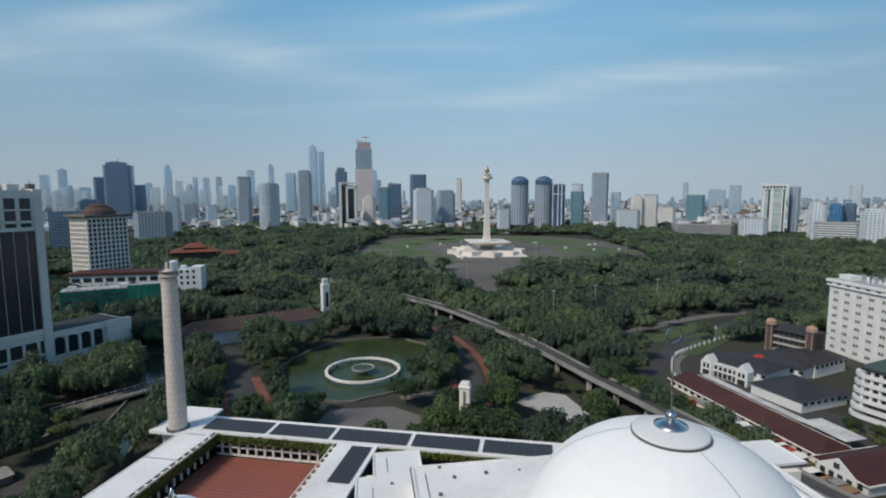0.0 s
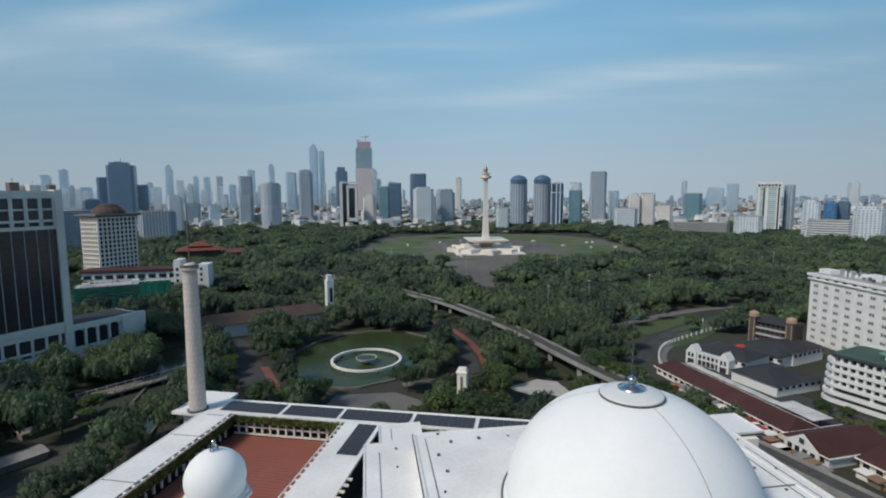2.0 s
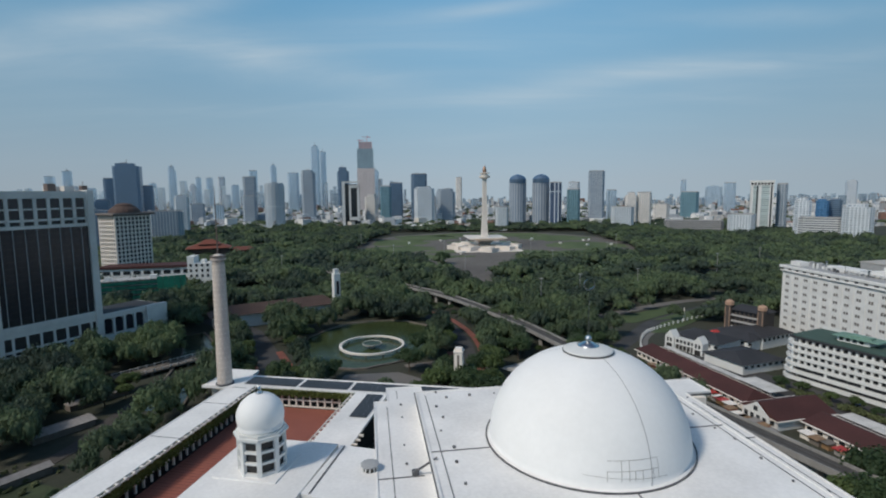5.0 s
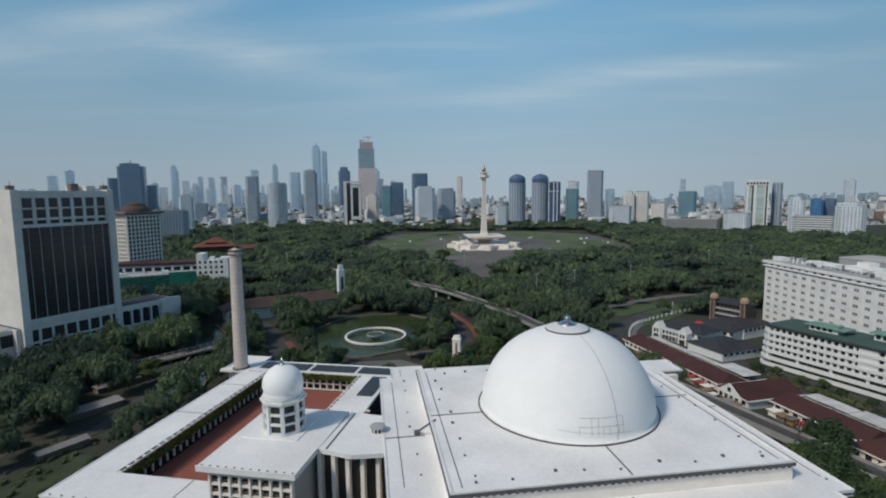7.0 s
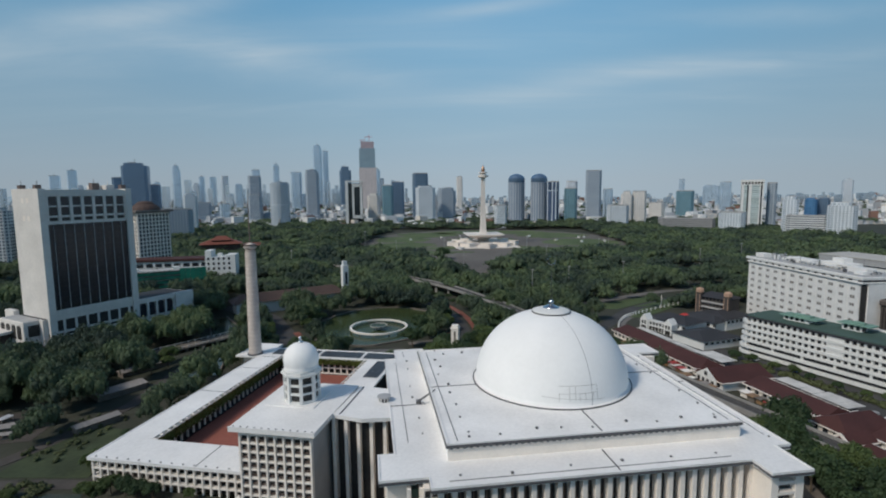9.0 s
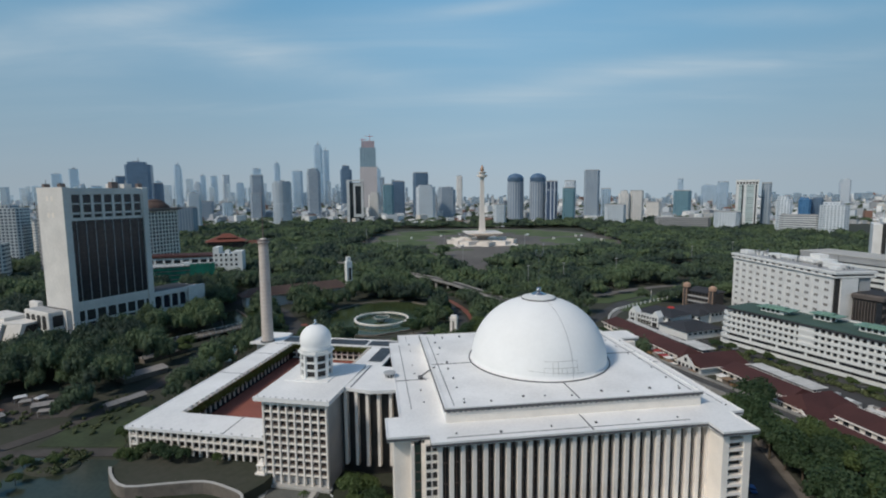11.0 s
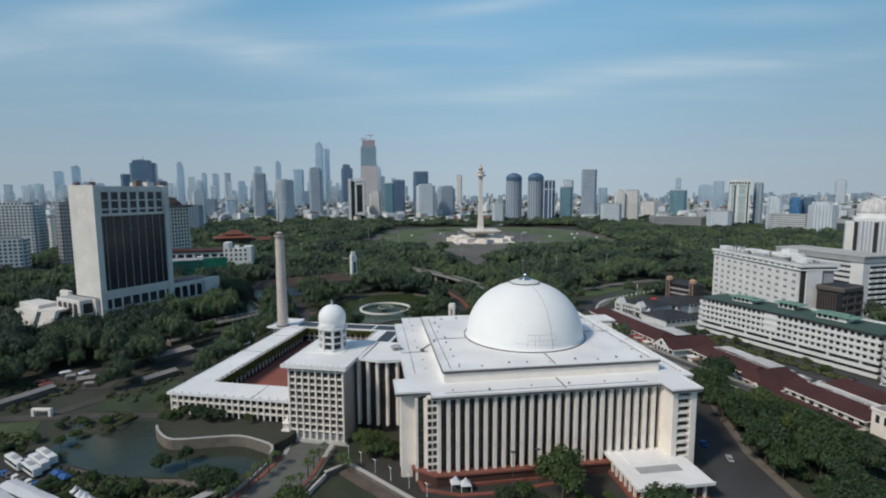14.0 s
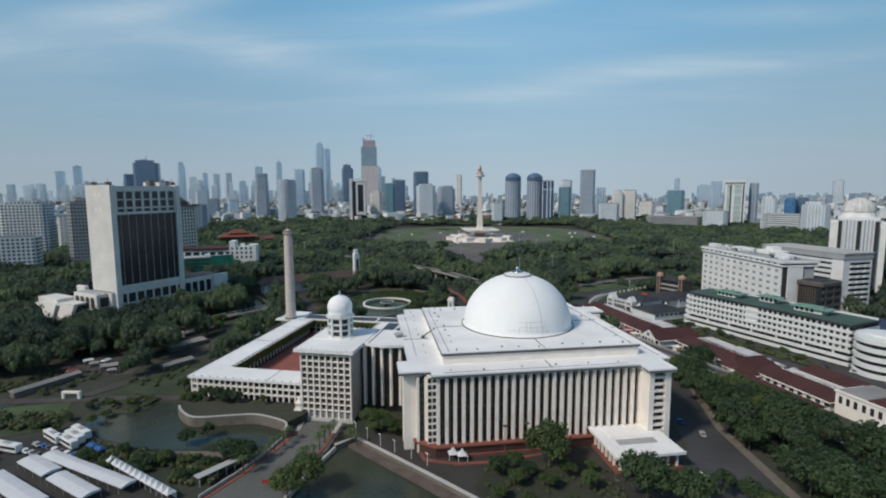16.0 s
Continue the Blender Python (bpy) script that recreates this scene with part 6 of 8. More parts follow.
skyscraper("teal glass office tower in the skyline", 242, 1201, 32, 27, 95, -13, "teal")
skyscraper("pale white office block in the skyline", 295, 1458, 34, 37, 119, -10, "pale")
skyscraper("grey concrete office tower in the skyline", 350, 1410, 44, 36, 148, -10, "grey")
skyscraper("distant glass skyscraper with haze in its blue-grey colour", 365, 1305, 24, 25, 92, -8, "blue")
skyscraper("cream apartment tower in the skyline", 371, 1154, 26, 22, 87, -8, "cream")
skyscraper("cream apartment tower in the skyline", 403, 1156, 31, 25, 87, -12, "cream")
skyscraper("pale white office block in the skyline", 332, 1092, 48, 42, 53, -12, "pale")
skyscraper("distant glass skyscraper with haze in its blue-grey colour", 1252, 3000, 30, 32, 151, -23, "blue")
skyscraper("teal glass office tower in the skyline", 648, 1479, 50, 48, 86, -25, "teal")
skyscraper("distant glass skyscraper with haze in its blue-grey colour", 916, 1782, 34, 29, 115, -16, "blue")
crowned = thing("crowned_tower", "white and pale green glass tower under a pierced white crown", "tower", pose(579, 974, 0, 0, 0, -29), "skyline towers")
keep_clear(pose(579, 974, 0, 0, 0, -29), -26, 26, -28, 26)
place(new("core", uv_box("core", rect(-19, 19, -20, 20), 0, 98, facade("sea_green_front", (0.62, 0.68, 0.67), (0.40, 0.50, 0.50), 40, 4, 0.99, 0.62, 0.2, mirror=0.3), ROOFGREY)), crowned)
for x0, x1 in ((-20.5, -15), (-6, -1), (13, 15), (18, 20.5)):
    part("pier", boxes((x0, x1, -21, -19.8, 0, 98)), WALLWHITE, crowned)
for x in (-8.0, 16.5):
    part("dark_strip", boxes((x - 1.4, x + 1.4, -20.4, -19.9, 0, 96)), GLASS, crowned)
for y0, y1 in ((-21, -14), (-2, 3), (15, 21)):
    part("pier", boxes((-20.4, -18.8, y0, y1, 0, 98)), WALLWHITE, crowned)
part("crown", boxes((-21.5, 21.5, -22, 22, 103, 107.5), (-21, 21, -21.4, 21.4, 97.4, 98.6)), WALLWHITE, crowned, "thick white crown slab")
part("crown_recess", boxes((-19, 19, -19.6, 19.6, 98.6, 103)), DARK, crowned)
for i in range(8):
    part("crown_post", boxes((-21 + i * 5.7, -19 + i * 5.7, -21.6, -19.6, 98.6, 103)), WALLWHITE, crowned)
    part("crown_post", boxes((-21.1, -19, -21.4 + i * 5.8, -19.4 + i * 5.8, 98.6, 103)), WALLWHITE, crowned)
skyscraper("grey concrete office tower in the skyline", 619, 973, 18, 18, 101, -27, "grey")
skyscraper("pale white office block in the skyline", 513, 920, 47, 42, 43, -31, "pale")
skyscraper("pale white office block in the skyline", 594, 866, 27, 27, 75, -32, "pale")
skyscraper("bright blue glass office block", 698, 969, 22, 24, 70, -35, "bright")
skyscraper("dark glass office tower in the hazy skyline", 731, 981, 24, 25, 70, -36, "dark")
skyscraper("low white block with ribbon windows", 602, 826, 65, 47, 39, -36, "band")
skyscraper("long low office block with ribbon windows", 448, 985, 110, 45, 27, -15, "slab")
skyscraper("pale white office block in the skyline", 628, 776, 43, 44, 65, -36, "pale")
skyscraper("distant glass skyscraper with haze in its blue-grey colour", 1244, 2605, 77, 43, 112, -22, "blue")
skyscraper("pale white office block in the skyline", 1950, 2633, 44, 36, 135, -21, "pale")
skyscraper("cream apartment tower in the skyline", 485, 1265, 38, 35, 55, -24, "cream")
skyscraper("cream apartment tower in the skyline", 191, 1348, 25, 26, 77, -5, "cream")
skyscraper("cream apartment tower in the skyline", -335, 1226, 33, 30, 81, 4, "cream")
skyscraper("cream apartment tower in the skyline", -288, 1279, 33, 31, 88, 1, "cream")
skyscraper("cream apartment tower in the skyline", -133, 1386, 31, 32, 87, 7, "cream")
skyscraper("pale white office block in the skyline", 54, 1093, 28, 29, 56, 3, "pale")
skyscraper("white and dark glass slab block", -612, 446, 54, 28, 76, 20, "grid")
skyscraper("ochre office block in the skyline", -566, 462, 26, 20, 56, 30, "cream")
skyscraper("grey concrete slab with rows of small windows", -466, 362, 34, 28, 82, 33, "slab")
skyscraper("low white gridded office block", -508, 312, 42, 20, 41, 28, "grid")
skyscraper("grey concrete office tower in the skyline", -685, 470, 38, 31, 55, 42, "grey")
# twin domed towers, framed tower and the tower under construction
for x in (105, 165):
    tw = thing("domed_tower", "blue-grey tower with vertical ribs and a domed top", "tower", pose(x, 1237, 0, 0, 0, -4), "domed towers")
    keep_clear(pose(x, 1237, 0), -30, 30, -30, 30)
    outline = [(22 * math.cos(a), 20 * math.sin(a)) for a in (i * math.pi / 10 for i in range(20))]
    place(new("body", uv_box("body", outline, 0, 112, facade("twin_front", (0.36, 0.40, 0.45), (0.15, 0.20, 0.26), 7, 130, 0.45, 0.97, 0.3), ROOFGREY)), tw)
    part("crown", lathe([(21.5, 112), (22, 122), (18, 128), (11, 132), (4, 134)], 20), STYLE["dark"], tw)
framed = thing("framed_tower", "white portal-framed tower round a dark glass core", "tower", pose(-320, 1180, 0, 0, 0, 14))
part("core", boxes((-20, 20, -12, 14, 0, 112)), GLASS, framed)
part("frame_side", boxes((-24, -17, -15, 14, 0, 116), (13, 19, -16, 14, 20, 112)), WALLWHITE, framed)
part("frame_inner", boxes((-7, -2, -16, -12, 24, 106), (-7, 18, -16, -12, 103, 110), (-7, 18, -16, -12, 22, 30)), WALLWHITE, framed)
part("frame_top", boxes((-24, 22, -14, 14, 116, 119)), WALLWHITE, framed)
rise = thing("unfinished_skyscraper", "unfinished skyscraper with cranes above pale cladding", "tower", pose(-525, 2420, 0, 0, 0, 10))
place(new("body", uv_box("body", rect(-42, 42, -30, 30), 0, 210, facade("half_clad", (0.62, 0.55, 0.53), (0.46, 0.42, 0.43), 7, 5, 0.5, 0.55), ROOFGREY)), rise)
place(new("upper_frame", uv_box("upper_frame", rect(-40, 38, -28, 28), 210, 305, facade("bare_frame", (0.32, 0.42, 0.47), (0.18, 0.27, 0.33), 7, 5, 0.5, 0.6, mirror=0.3), ROOFGREY)), rise)
place(new("top_frame", uv_box("top_frame", rect(-32, 32, -24, 24), 305, 338, facade("bare_top", (0.50, 0.36, 0.36), (0.20, 0.26, 0.33), 9, 8, 0.5, 0.6), ROOFGREY)), rise)
part("crane", boxes((8, 10, -1, 1, 338, 372), (-14, 26, -1, 1, 362, 364)), REDPAINT, rise)
part("crane", boxes((-28, -26, -1, 1, 300, 352), (-40, -8, -1, 1, 346, 348)), REDPAINT, rise)
# office with a glass-domed head and its lower neighbours
OFF = pose(320, 251, 0, 0, 0, -34)
keep_clear(OFF, -40, 40, -40, 40)
dome_office = thing("domed_office", "grey and white office tower with a pale dome roof", "tower", OFF)
BAYS = facade("office_bays", (0.66, 0.67, 0.68), (0.40, 0.42, 0.45), 2.4, 90, 0.5, 0.98, 0.35)
place(new("body", uv_box("body", rect(-13, 13, -19, 19), 0, 62, BAYS, ROOFGREY)), dome_office)
part("side_wall", boxes((-19, -13.05, -15, 19, 0, 60), bevel=0.3), HOTELWHITE, dome_office, "plain white side wing")
part("side_wall", boxes((13.05, 19, -15, 19, 0, 60), bevel=0.3), HOTELWHITE, dome_office, "plain white side wing")
for x in (-12.2, 0.6, 12.2):
    part("dark_slot", boxes((x - 1.3, x + 1.3, -19.5, -18.8, 6, 61)), DARK, dome_office)
part("shoulder", boxes((-14, 14, -18, 18, 62, 64.2)), HOTELWHITE, dome_office)
part("drum", lathe([(12.5, 64.2), (12.5, 68)], 40), HOTELWHITE, dome_office)
vault = part("dome", lathe([(12.5 * math.cos(a), 68 + 12.6 * math.sin(a)) for a in (radians(d) for d in range(0, 90, 8))] + [(0.2, 80.6)], 40), PALESHEET, dome_office, "pale ribbed dome roof", True)
for k in range(16):
    rib = bmesh.new()
    prev = None
    for d in range(0, 90, 9):
        a, b = radians(d), 2 * math.pi * k / 16
        r, z = 12.62 * math.cos(a), 68 + 12.75 * math.sin(a)
        pair = [rib.verts.new((r * math.cos(b) - o * math.sin(b), r * math.sin(b) + o * math.cos(b), z)) for o in (-0.25, 0.25)]
        if prev:
            rib.faces.new((prev[0], prev[1], pair[1], pair[0]))
        prev = pair
    part("dome_rib", rib, HOTELWHITE, vault)
NAVY = material("navy_sheet_roof", (0.035, 0.045, 0.085), 0.6, spread=0.25, scale=0.1, fine=1)
gabled("navy_roof_hall", "wide hall under a navy blue sheet roof", pose(196, 96, 0, 0, 0, -60), 0, 60, 0, 30, 10, 13.5, HOTELWHITE, NAVY, hips=4)
keep_clear(pose(196, 96, 0, 0, 0, -60), -4, 64, -4, 34)
SLAB = pose(244, 188, 0, 0, 0, -72)
keep_clear(SLAB, -40, 34, -20, 30)
slab_block = thing("banded_office", "grey office block with white ribbon bands", "building", SLAB)
part("core", boxes((-34, 22, -9, 16, 0, 38)), GLASS, slab_block)
for j in range(10):
    part("white_band", boxes((-34.4, 22, -9.6, -8.9, 1.5 + j * 3.8, 3.6 + j * 3.8)), WALLWHITE, slab_block)
part("end_wall", boxes((21.5, 30, -10, 17, 0, 39)), HOTELWHITE, slab_block)
part("end_wall", boxes((-36, -34, -10, 17, 0, 39)), ROOFGREY, slab_block)
part("parapet", boxes((-36.5, 30.5, -10.6, 17.5, 38.5, 42.5), bevel=0.1), ROOFGREY, slab_block)
part("parapet_cap", boxes((-37, 31, -11, 18, 42.5, 43.2)), PALEPAVE, slab_block)
for j in range(9):
    part("end_window", boxes((29.9, 30.1, -4, 15, 4 + j * 3.8, 5.8 + j * 3.8)), GLASS, slab_block)
    for i in range(3):
        part("balcony_box", boxes((30, 30.9, -3.5 + i * 6.5, 0.5 + i * 6.5, 2.6 + j * 3.8, 4.0 + j * 3.8)), WALLWHITE, slab_block)
CUBE = pose(202.5, 115, 0, 0, 0, 28)
keep_clear(CUBE, -3, 26, -3, 20)
cube = thing("brown_cube_block", "dark brown ribbed cube building", "building", CUBE)
UMBER = material("umber_concrete", (0.105, 0.088, 0.08), 0.7, spread=0.25, scale=0.2, fine=2)
part("body", boxes((0, 20, 0, 14.5, 0, 28)), DARK, cube)
for i in range(8):
    part("rib", boxes((-0.9, 0.1, 3.2 + i * 1.45, 3.7 + i * 1.45, 3, 25.5)), UMBER, cube)
part("roof_band", boxes((-1.2, 20.8, -0.8, 15.3, 26, 29.5), bevel=0.8), UMBER, cube)
part("roof", boxes((0.5, 19, 1, 13.5, 29.5, 29.7)), ROOFDARK, cube)
part("corner_glass", boxes((-0.4, 0.1, 0.2, 2.8, 2, 26)), GLASS, cube)
for j in range(5):
    part("floor_band", boxes((0.2, 20.4, -0.6, 0.4, 4 + j * 4.6, 5.6 + j * 4.6)), UMBER, cube)
for x in (3.5, 12, 19.8):
    part("column", boxes((x, x + 0.9, -0.7, 0.2, 0, 26)), UMBER, cube)

far_slab = thing("dark_office_slab", "dark blue-grey office slab behind the white tower", "tower", pose(-640, 690, 0, 0, 0, 20))
keep_clear(pose(-640, 690, 0), -40, 40, -30, 30)
place(new("body", uv_box("body", rect(-26, 26, -15, 15), 0, 66, STYLE["dark"], ROOFGREY)), far_slab)
part("roof_plant", boxes((-12, 8, -6, 6, 66, 70)), ROOFGREY, far_slab)
# ---- low city beyond the park: one sheet of small blocks ----
rng = random.Random(21)
verts, faces = [], []
for _ in range(13000):
    y = 1150 + 3310 * rng.random() ** 1.5
    x = rng.uniform(-1.0, 1.0) * (y + 250)
    if -60 < x < 80 and y < 1150:
        continue
    w, d = rng.uniform(8, 30), rng.uniform(8, 26)
    h = rng.uniform(4, 12) if rng.random() < 0.93 else rng.uniform(13, 22 + y * 0.006)
    a = rng.uniform(0, 1.5)
    c, s, n = math.cos(a), math.sin(a), len(verts)
    for z in (0, h):
        for px, py in ((-w, -d), (w, -d), (w, d), (-w, d)):
            verts.append((x + (px * c - py * s) / 2, y + (px * s + py * c) / 2, z))
    faces += [(n, n + 1, n + 5, n + 4), (n + 1, n + 2, n + 6, n + 5), (n + 2, n + 3, n + 7, n + 6), (n + 3, n, n + 4, n + 7), (n + 4, n + 5, n + 6, n + 7)]
CITY = material("city_mix", (0.42, 0.37, 0.355), 0.8, spread=0.3, scale=0.01, fine=0.2, bump=0, island=1.6)
mixed = [n for n in CITY.node_tree.nodes if n.bl_idname == "ShaderNodeMapRange"][0]
roofs_ramp = CITY.node_tree.nodes.new("ShaderNodeValToRGB")
roofs_ramp.color_ramp.interpolation = "CONSTANT"
tones = ((0.0, (0.23, 0.13, 0.10)), (0.2, (0.34, 0.35, 0.36)), (0.34, (0.72, 0.71, 0.69)), (0.5, (0.50, 0.53, 0.56)), (0.62, (0.80, 0.79, 0.77)), (0.74, (0.42, 0.44, 0.46)), (0.84, (0.62, 0.57, 0.50)))
for at, shade in tones:
    stop = roofs_ramp.color_ramp.elements[0] if at == 0.0 else roofs_ramp.color_ramp.elements.new(at)
    stop.color = (*shade, 1)
last = roofs_ramp.color_ramp.elements[-1]
last.position, last.color = 0.95, (0.26, 0.36, 0.44, 1)
CITY.node_tree.links.new(mixed.outputs[0], roofs_ramp.inputs[0])
CITY.node_tree.links.new(roofs_ramp.outputs[0], CITY.node_tree.nodes["Principled BSDF"].inputs["Base Color"])
tagged(new("low_city", to_mesh("low_city", verts, faces, CITY)), "mass of low pale city buildings with mixed roofs", "city", "", "stuff")
# glass towers at the edge of sight, haze put into their pale blue colour
verts, faces = [], []
for _ in range(300):
    y = rng.uniform(2500, 4500)
    x = rng.uniform(-0.98, 0.85) * (y + 200)
    west = x < -0.1 * y
    w, d = rng.uniform(14, 34), rng.uniform(14, 30)
    h = rng.uniform(50, 120) + (70 * rng.random() ** 2 if west else 0)
    if not west:
        h = rng.uniform(26, 62)
    n = len(verts)
    for z in (0, h):
        for px, py in ((-w, -d), (w, -d), (w, d), (-w, d)):
            verts.append((x + px / 2, y + py / 2, z))
    faces += [(n, n + 1, n + 5, n + 4), (n + 1, n + 2, n + 6, n + 5), (n + 2, n + 3, n + 7, n + 6), (n + 3, n, n + 4, n + 7), (n + 4, n + 5, n + 6, n + 7)]
FARGLASS = material("far_hazed_mirror_glass", (0.60, 0.70, 0.78), 0.25, metal=0.85, spread=0.1, scale=0.01, fine=0.1, bump=0, island=1.2, second=(0.86, 0.88, 0.89))
tagged(new("far_towers", to_mesh("far_towers", verts, faces, FARGLASS)), "crowd of distant glass towers with haze in their pale colour", "towers", "", "stuff")

# ---- trees ----
def ball(level):
    bm = bmesh.new()
    bmesh.ops.create_icosphere(bm, subdivisions=level, radius=1)
    bm.verts.index_update()
    out = np.array([v.co[:] for v in bm.verts]), np.array([[v.index for v in f.verts] for f in bm.faces])
    bm.free()
    return out


COARSE = ball(1)


def crown(rng, radius, height, lobes, leaves, leaf, base, corners=4, core=COARSE):
    """A domed crown of many small leaf masses, each a dim core under sprays that lie along its surface."""
    V, F, count = [], [], 0
    shape = np.array(((-1, -0.6), (0.7, -0.8), (1, 0.6), (-0.6, 0.8)) if corners == 4 else ((-1, -0.7), (1, -0.5), (0.1, 1)))
    ball_v, ball_f = core
    lean = np.array((rng.uniform(-0.14, 0.14), rng.uniform(-0.14, 0.14), 0)) * radius
    for i in range(lobes):
        a = i * 2.39996 + rng.uniform(-0.5, 0.5)
        r = radius * 0.80 * math.sqrt((i + 0.5) / lobes) * rng.uniform(0.8, 1.12)
        size = radius * rng.uniform(0.65, 1.45) * 0.95 / math.sqrt(lobes) + radius * 0.06
        dome = math.sqrt(max(0.0, 1 - (r / radius) ** 2))
        up_at = base + height * (0.16 + 0.66 * dome * rng.uniform(0.72, 1.08))
        c = np.array((r * math.cos(a), r * math.sin(a), up_at)) + lean * dome
        tall = size * min(1.05, 0.85 * height / radius) * rng.uniform(0.8, 1.15)
        ax = np.array((size, size, tall))
        wob = np.array([0.76 + 0.5 * noise.noise(Vector(v) * 1.9 + Vector((i * 7.1, rng.random() * 9, 0))) for v in ball_v])
        V.append(ball_v * wob[:, None] * ax + c)
        F += [tuple(f + count) for f in ball_f]
        count += len(ball_v)
        for _ in range(leaves):
            v = Vector((rng.gauss(0, 1), rng.gauss(0, 1), rng.gauss(0.45, 0.9))).normalized()
            p = c + np.array(v) * ax * rng.uniform(0.74, 1.36)
            n = (v + Vector((rng.gauss(0, 0.55), rng.gauss(0, 0.55), rng.gauss(0.25, 0.45)))).normalized()
            t = n.cross(Vector((rng.gauss(0, 1), rng.gauss(0, 1), rng.gauss(0, 1)))).normalized()
            b = n.cross(t)
            k = leaf * rng.uniform(0.55, 1.4)
            V.append(p + (shape[:, :1] * np.array(t) + shape[:, 1:] * np.array(b)) * k)
            F.append(tuple(range(count, count + corners)))
            count += corners
    return np.concatenate(V), F


def trunk(rng, height, radius, limbs):
    bm = bmesh.new()

    def tube(a, b, r0, r1):
        way = (b - a)
        m = Matrix.Translation((a + b) / 2) @ way.to_track_quat("Z", "Y").to_matrix().to_4x4()
        bmesh.ops.create_cone(bm, segments=7, radius1=r0, radius2=r1, depth=way.length, cap_ends=True, matrix=m)

    top = Vector((rng.uniform(-0.4, 0.4), rng.uniform(-0.4, 0.4), height))
    tube(Vector((0, 0, -0.3)), top, radius, radius * 0.6)
    for i in range(limbs):
        a = 6.283 * i / limbs + rng.uniform(-0.4, 0.4)
        tube(top * 0.92, top + Vector((math.cos(a) * height * 0.5, math.sin(a) * height * 0.5, height * 0.55)), radius * 0.5, radius * 0.18)
    return bm


TREES = []
rng = random.Random(5)
for i in range(6):
    R, H = rng.uniform(4.4, 6.4), rng.uniform(5.5, 7.5)
    hgt = rng.uniform(3.0, 4.6)
    mat = (LEAF, LEAFDARK)[i % 2]
    t = thing("tree", ("broad leafy green street tree", "dense dark green shade tree")[i % 2], "tree", pose(-40 + i * 14, -420, 0), "trees round the mosque")
    part("trunk", trunk(rng, hgt, 0.32, 5), BARK, t)
    v, f = crown(rng, R, H, 22, 100, 0.30, hgt * 0.75, 4)
    place(new("crown", to_mesh("crown", v, f, mat, True)), t)
    TREES.append(t)


def palm():
    t = thing("palm_tree", "slender palm with a tuft of drooping fronds", "palm", pose(60, -420, 0), "palms by the drive")
    part("trunk", lathe([(0.28, -0.2), (0.2, 2.5), (0.17, 6.2)], 8), BARK, t)
    rng = random.Random(9)
    for i in range(11):
        bm = bmesh.new()
        a = i * 6.283 / 11 + rng.uniform(-0.2, 0.2)
        rise = rng.uniform(0.4, 1.3)
        prev = None
        for k in range(6):
            s = k / 5
            r, z, w = 2.6 * s, 6.1 + rise * math.sin(s * 2.2) - 1.3 * s * s, 0.42 * (1 - 0.8 * abs(s - 0.35))
            row = [bm.verts.new((r * math.cos(a) - o * w * math.sin(a), r * math.sin(a) + o * w * math.cos(a), z - abs(o) * 0.2)) for o in (-1, 0, 1)]
            if prev:
                for j in range(2):
                    bm.faces.new((prev[j], prev[j + 1], row[j + 1], row[j]))
            prev = row
        part("frond", bm, LEAF, t)
    return t


PALM = palm()


def scatter(seed, area, count, gap, small=1.0, joined=False, dark=False):
    """Trees strewn over an area, none closer than the gap, none on cleared ground."""
    rng = random.Random(seed)
    x0, x1, y0, y1 = area
    made = 0
    for _ in range(count * 6):
        if made >= count:
            break
        x, y = rng.uniform(x0, x1), rng.uniform(y0, y1)
        if not is_clear(x, y) or any((x - a) ** 2 + (y - b) ** 2 < gap * gap for a, b in PLANTED):
            continue
        PLANTED.append((x, y))
        made += 1
        k = small * rng.uniform(0.7, 1.3)
        if joined:
            GROVE.append((x, y, 5.6 * k, 10.5 * k * rng.uniform(0.85, 1.2)))
        else:
            tree(x, y, k, rng, 0, rng.choice((1, 3, 5, 1, 3, 0)) if dark else None)


def tree(x, y, k, rng, z=0.0, which=None):
    i = rng.randrange(6) if which is None else which
    copy_thing(TREES[i], pose(x, y, z, 0, 0, rng.uniform(0, 360)) @ Matrix.Diagonal((k, k, k * rng.uniform(0.85, 1.15), 1)))


PLANTED, GROVE = [], []

# ---- forecourt: ponds, drive, gardens ----
FORECOURT = material("worn_forecourt", (0.042, 0.040, 0.036), 0.85, spread=0.4, scale=0.05, fine=1.2)
DRIVE = material("grey_drive", (0.118, 0.12, 0.11), 0.85, spread=0.35, scale=0.05, fine=1.2)
sheet("forecourt", [(-60, -38), (-61, -44), (-30, -69), (-4, -91), (20, -130), (62, -130), (60, -60), (52, -30), (-40, -36)], 0.06, FORECOURT, "worn dark forecourt paving before the hall", "pavement")
keep_clear(ONE, -60, 62, -130, -36)
pond_left = [(-171, -13.5), (-167, -37), (-150, -46.5), (-131.6, -52.5), (-112, -52), (-96.4, -51), (-88.5, -46), (-86.8, -41.7), (-91.2, -35), (-102, -31), (-123.8, -34.4), (-131.5, -30), (-136, -22), (-140, -14)]
sheet("water", pond_left, 0.14, MURKY, "murky grey-green pond water", "water")
keep_clear(ONE, -172, -86, -53, -13)
sheet("mound", [(-135.4, -24.5), (-131, -29.8), (-123.6, -34.3), (-112, -32.3), (-101.9, -30.9), (-94, -33.5), (-88, -37.2), (-84, -31), (-82, -22), (-90, -14), (-134, -7)], 3.5, EARTH, "raised earth bank below the arcade", "ground", thick=3.5)
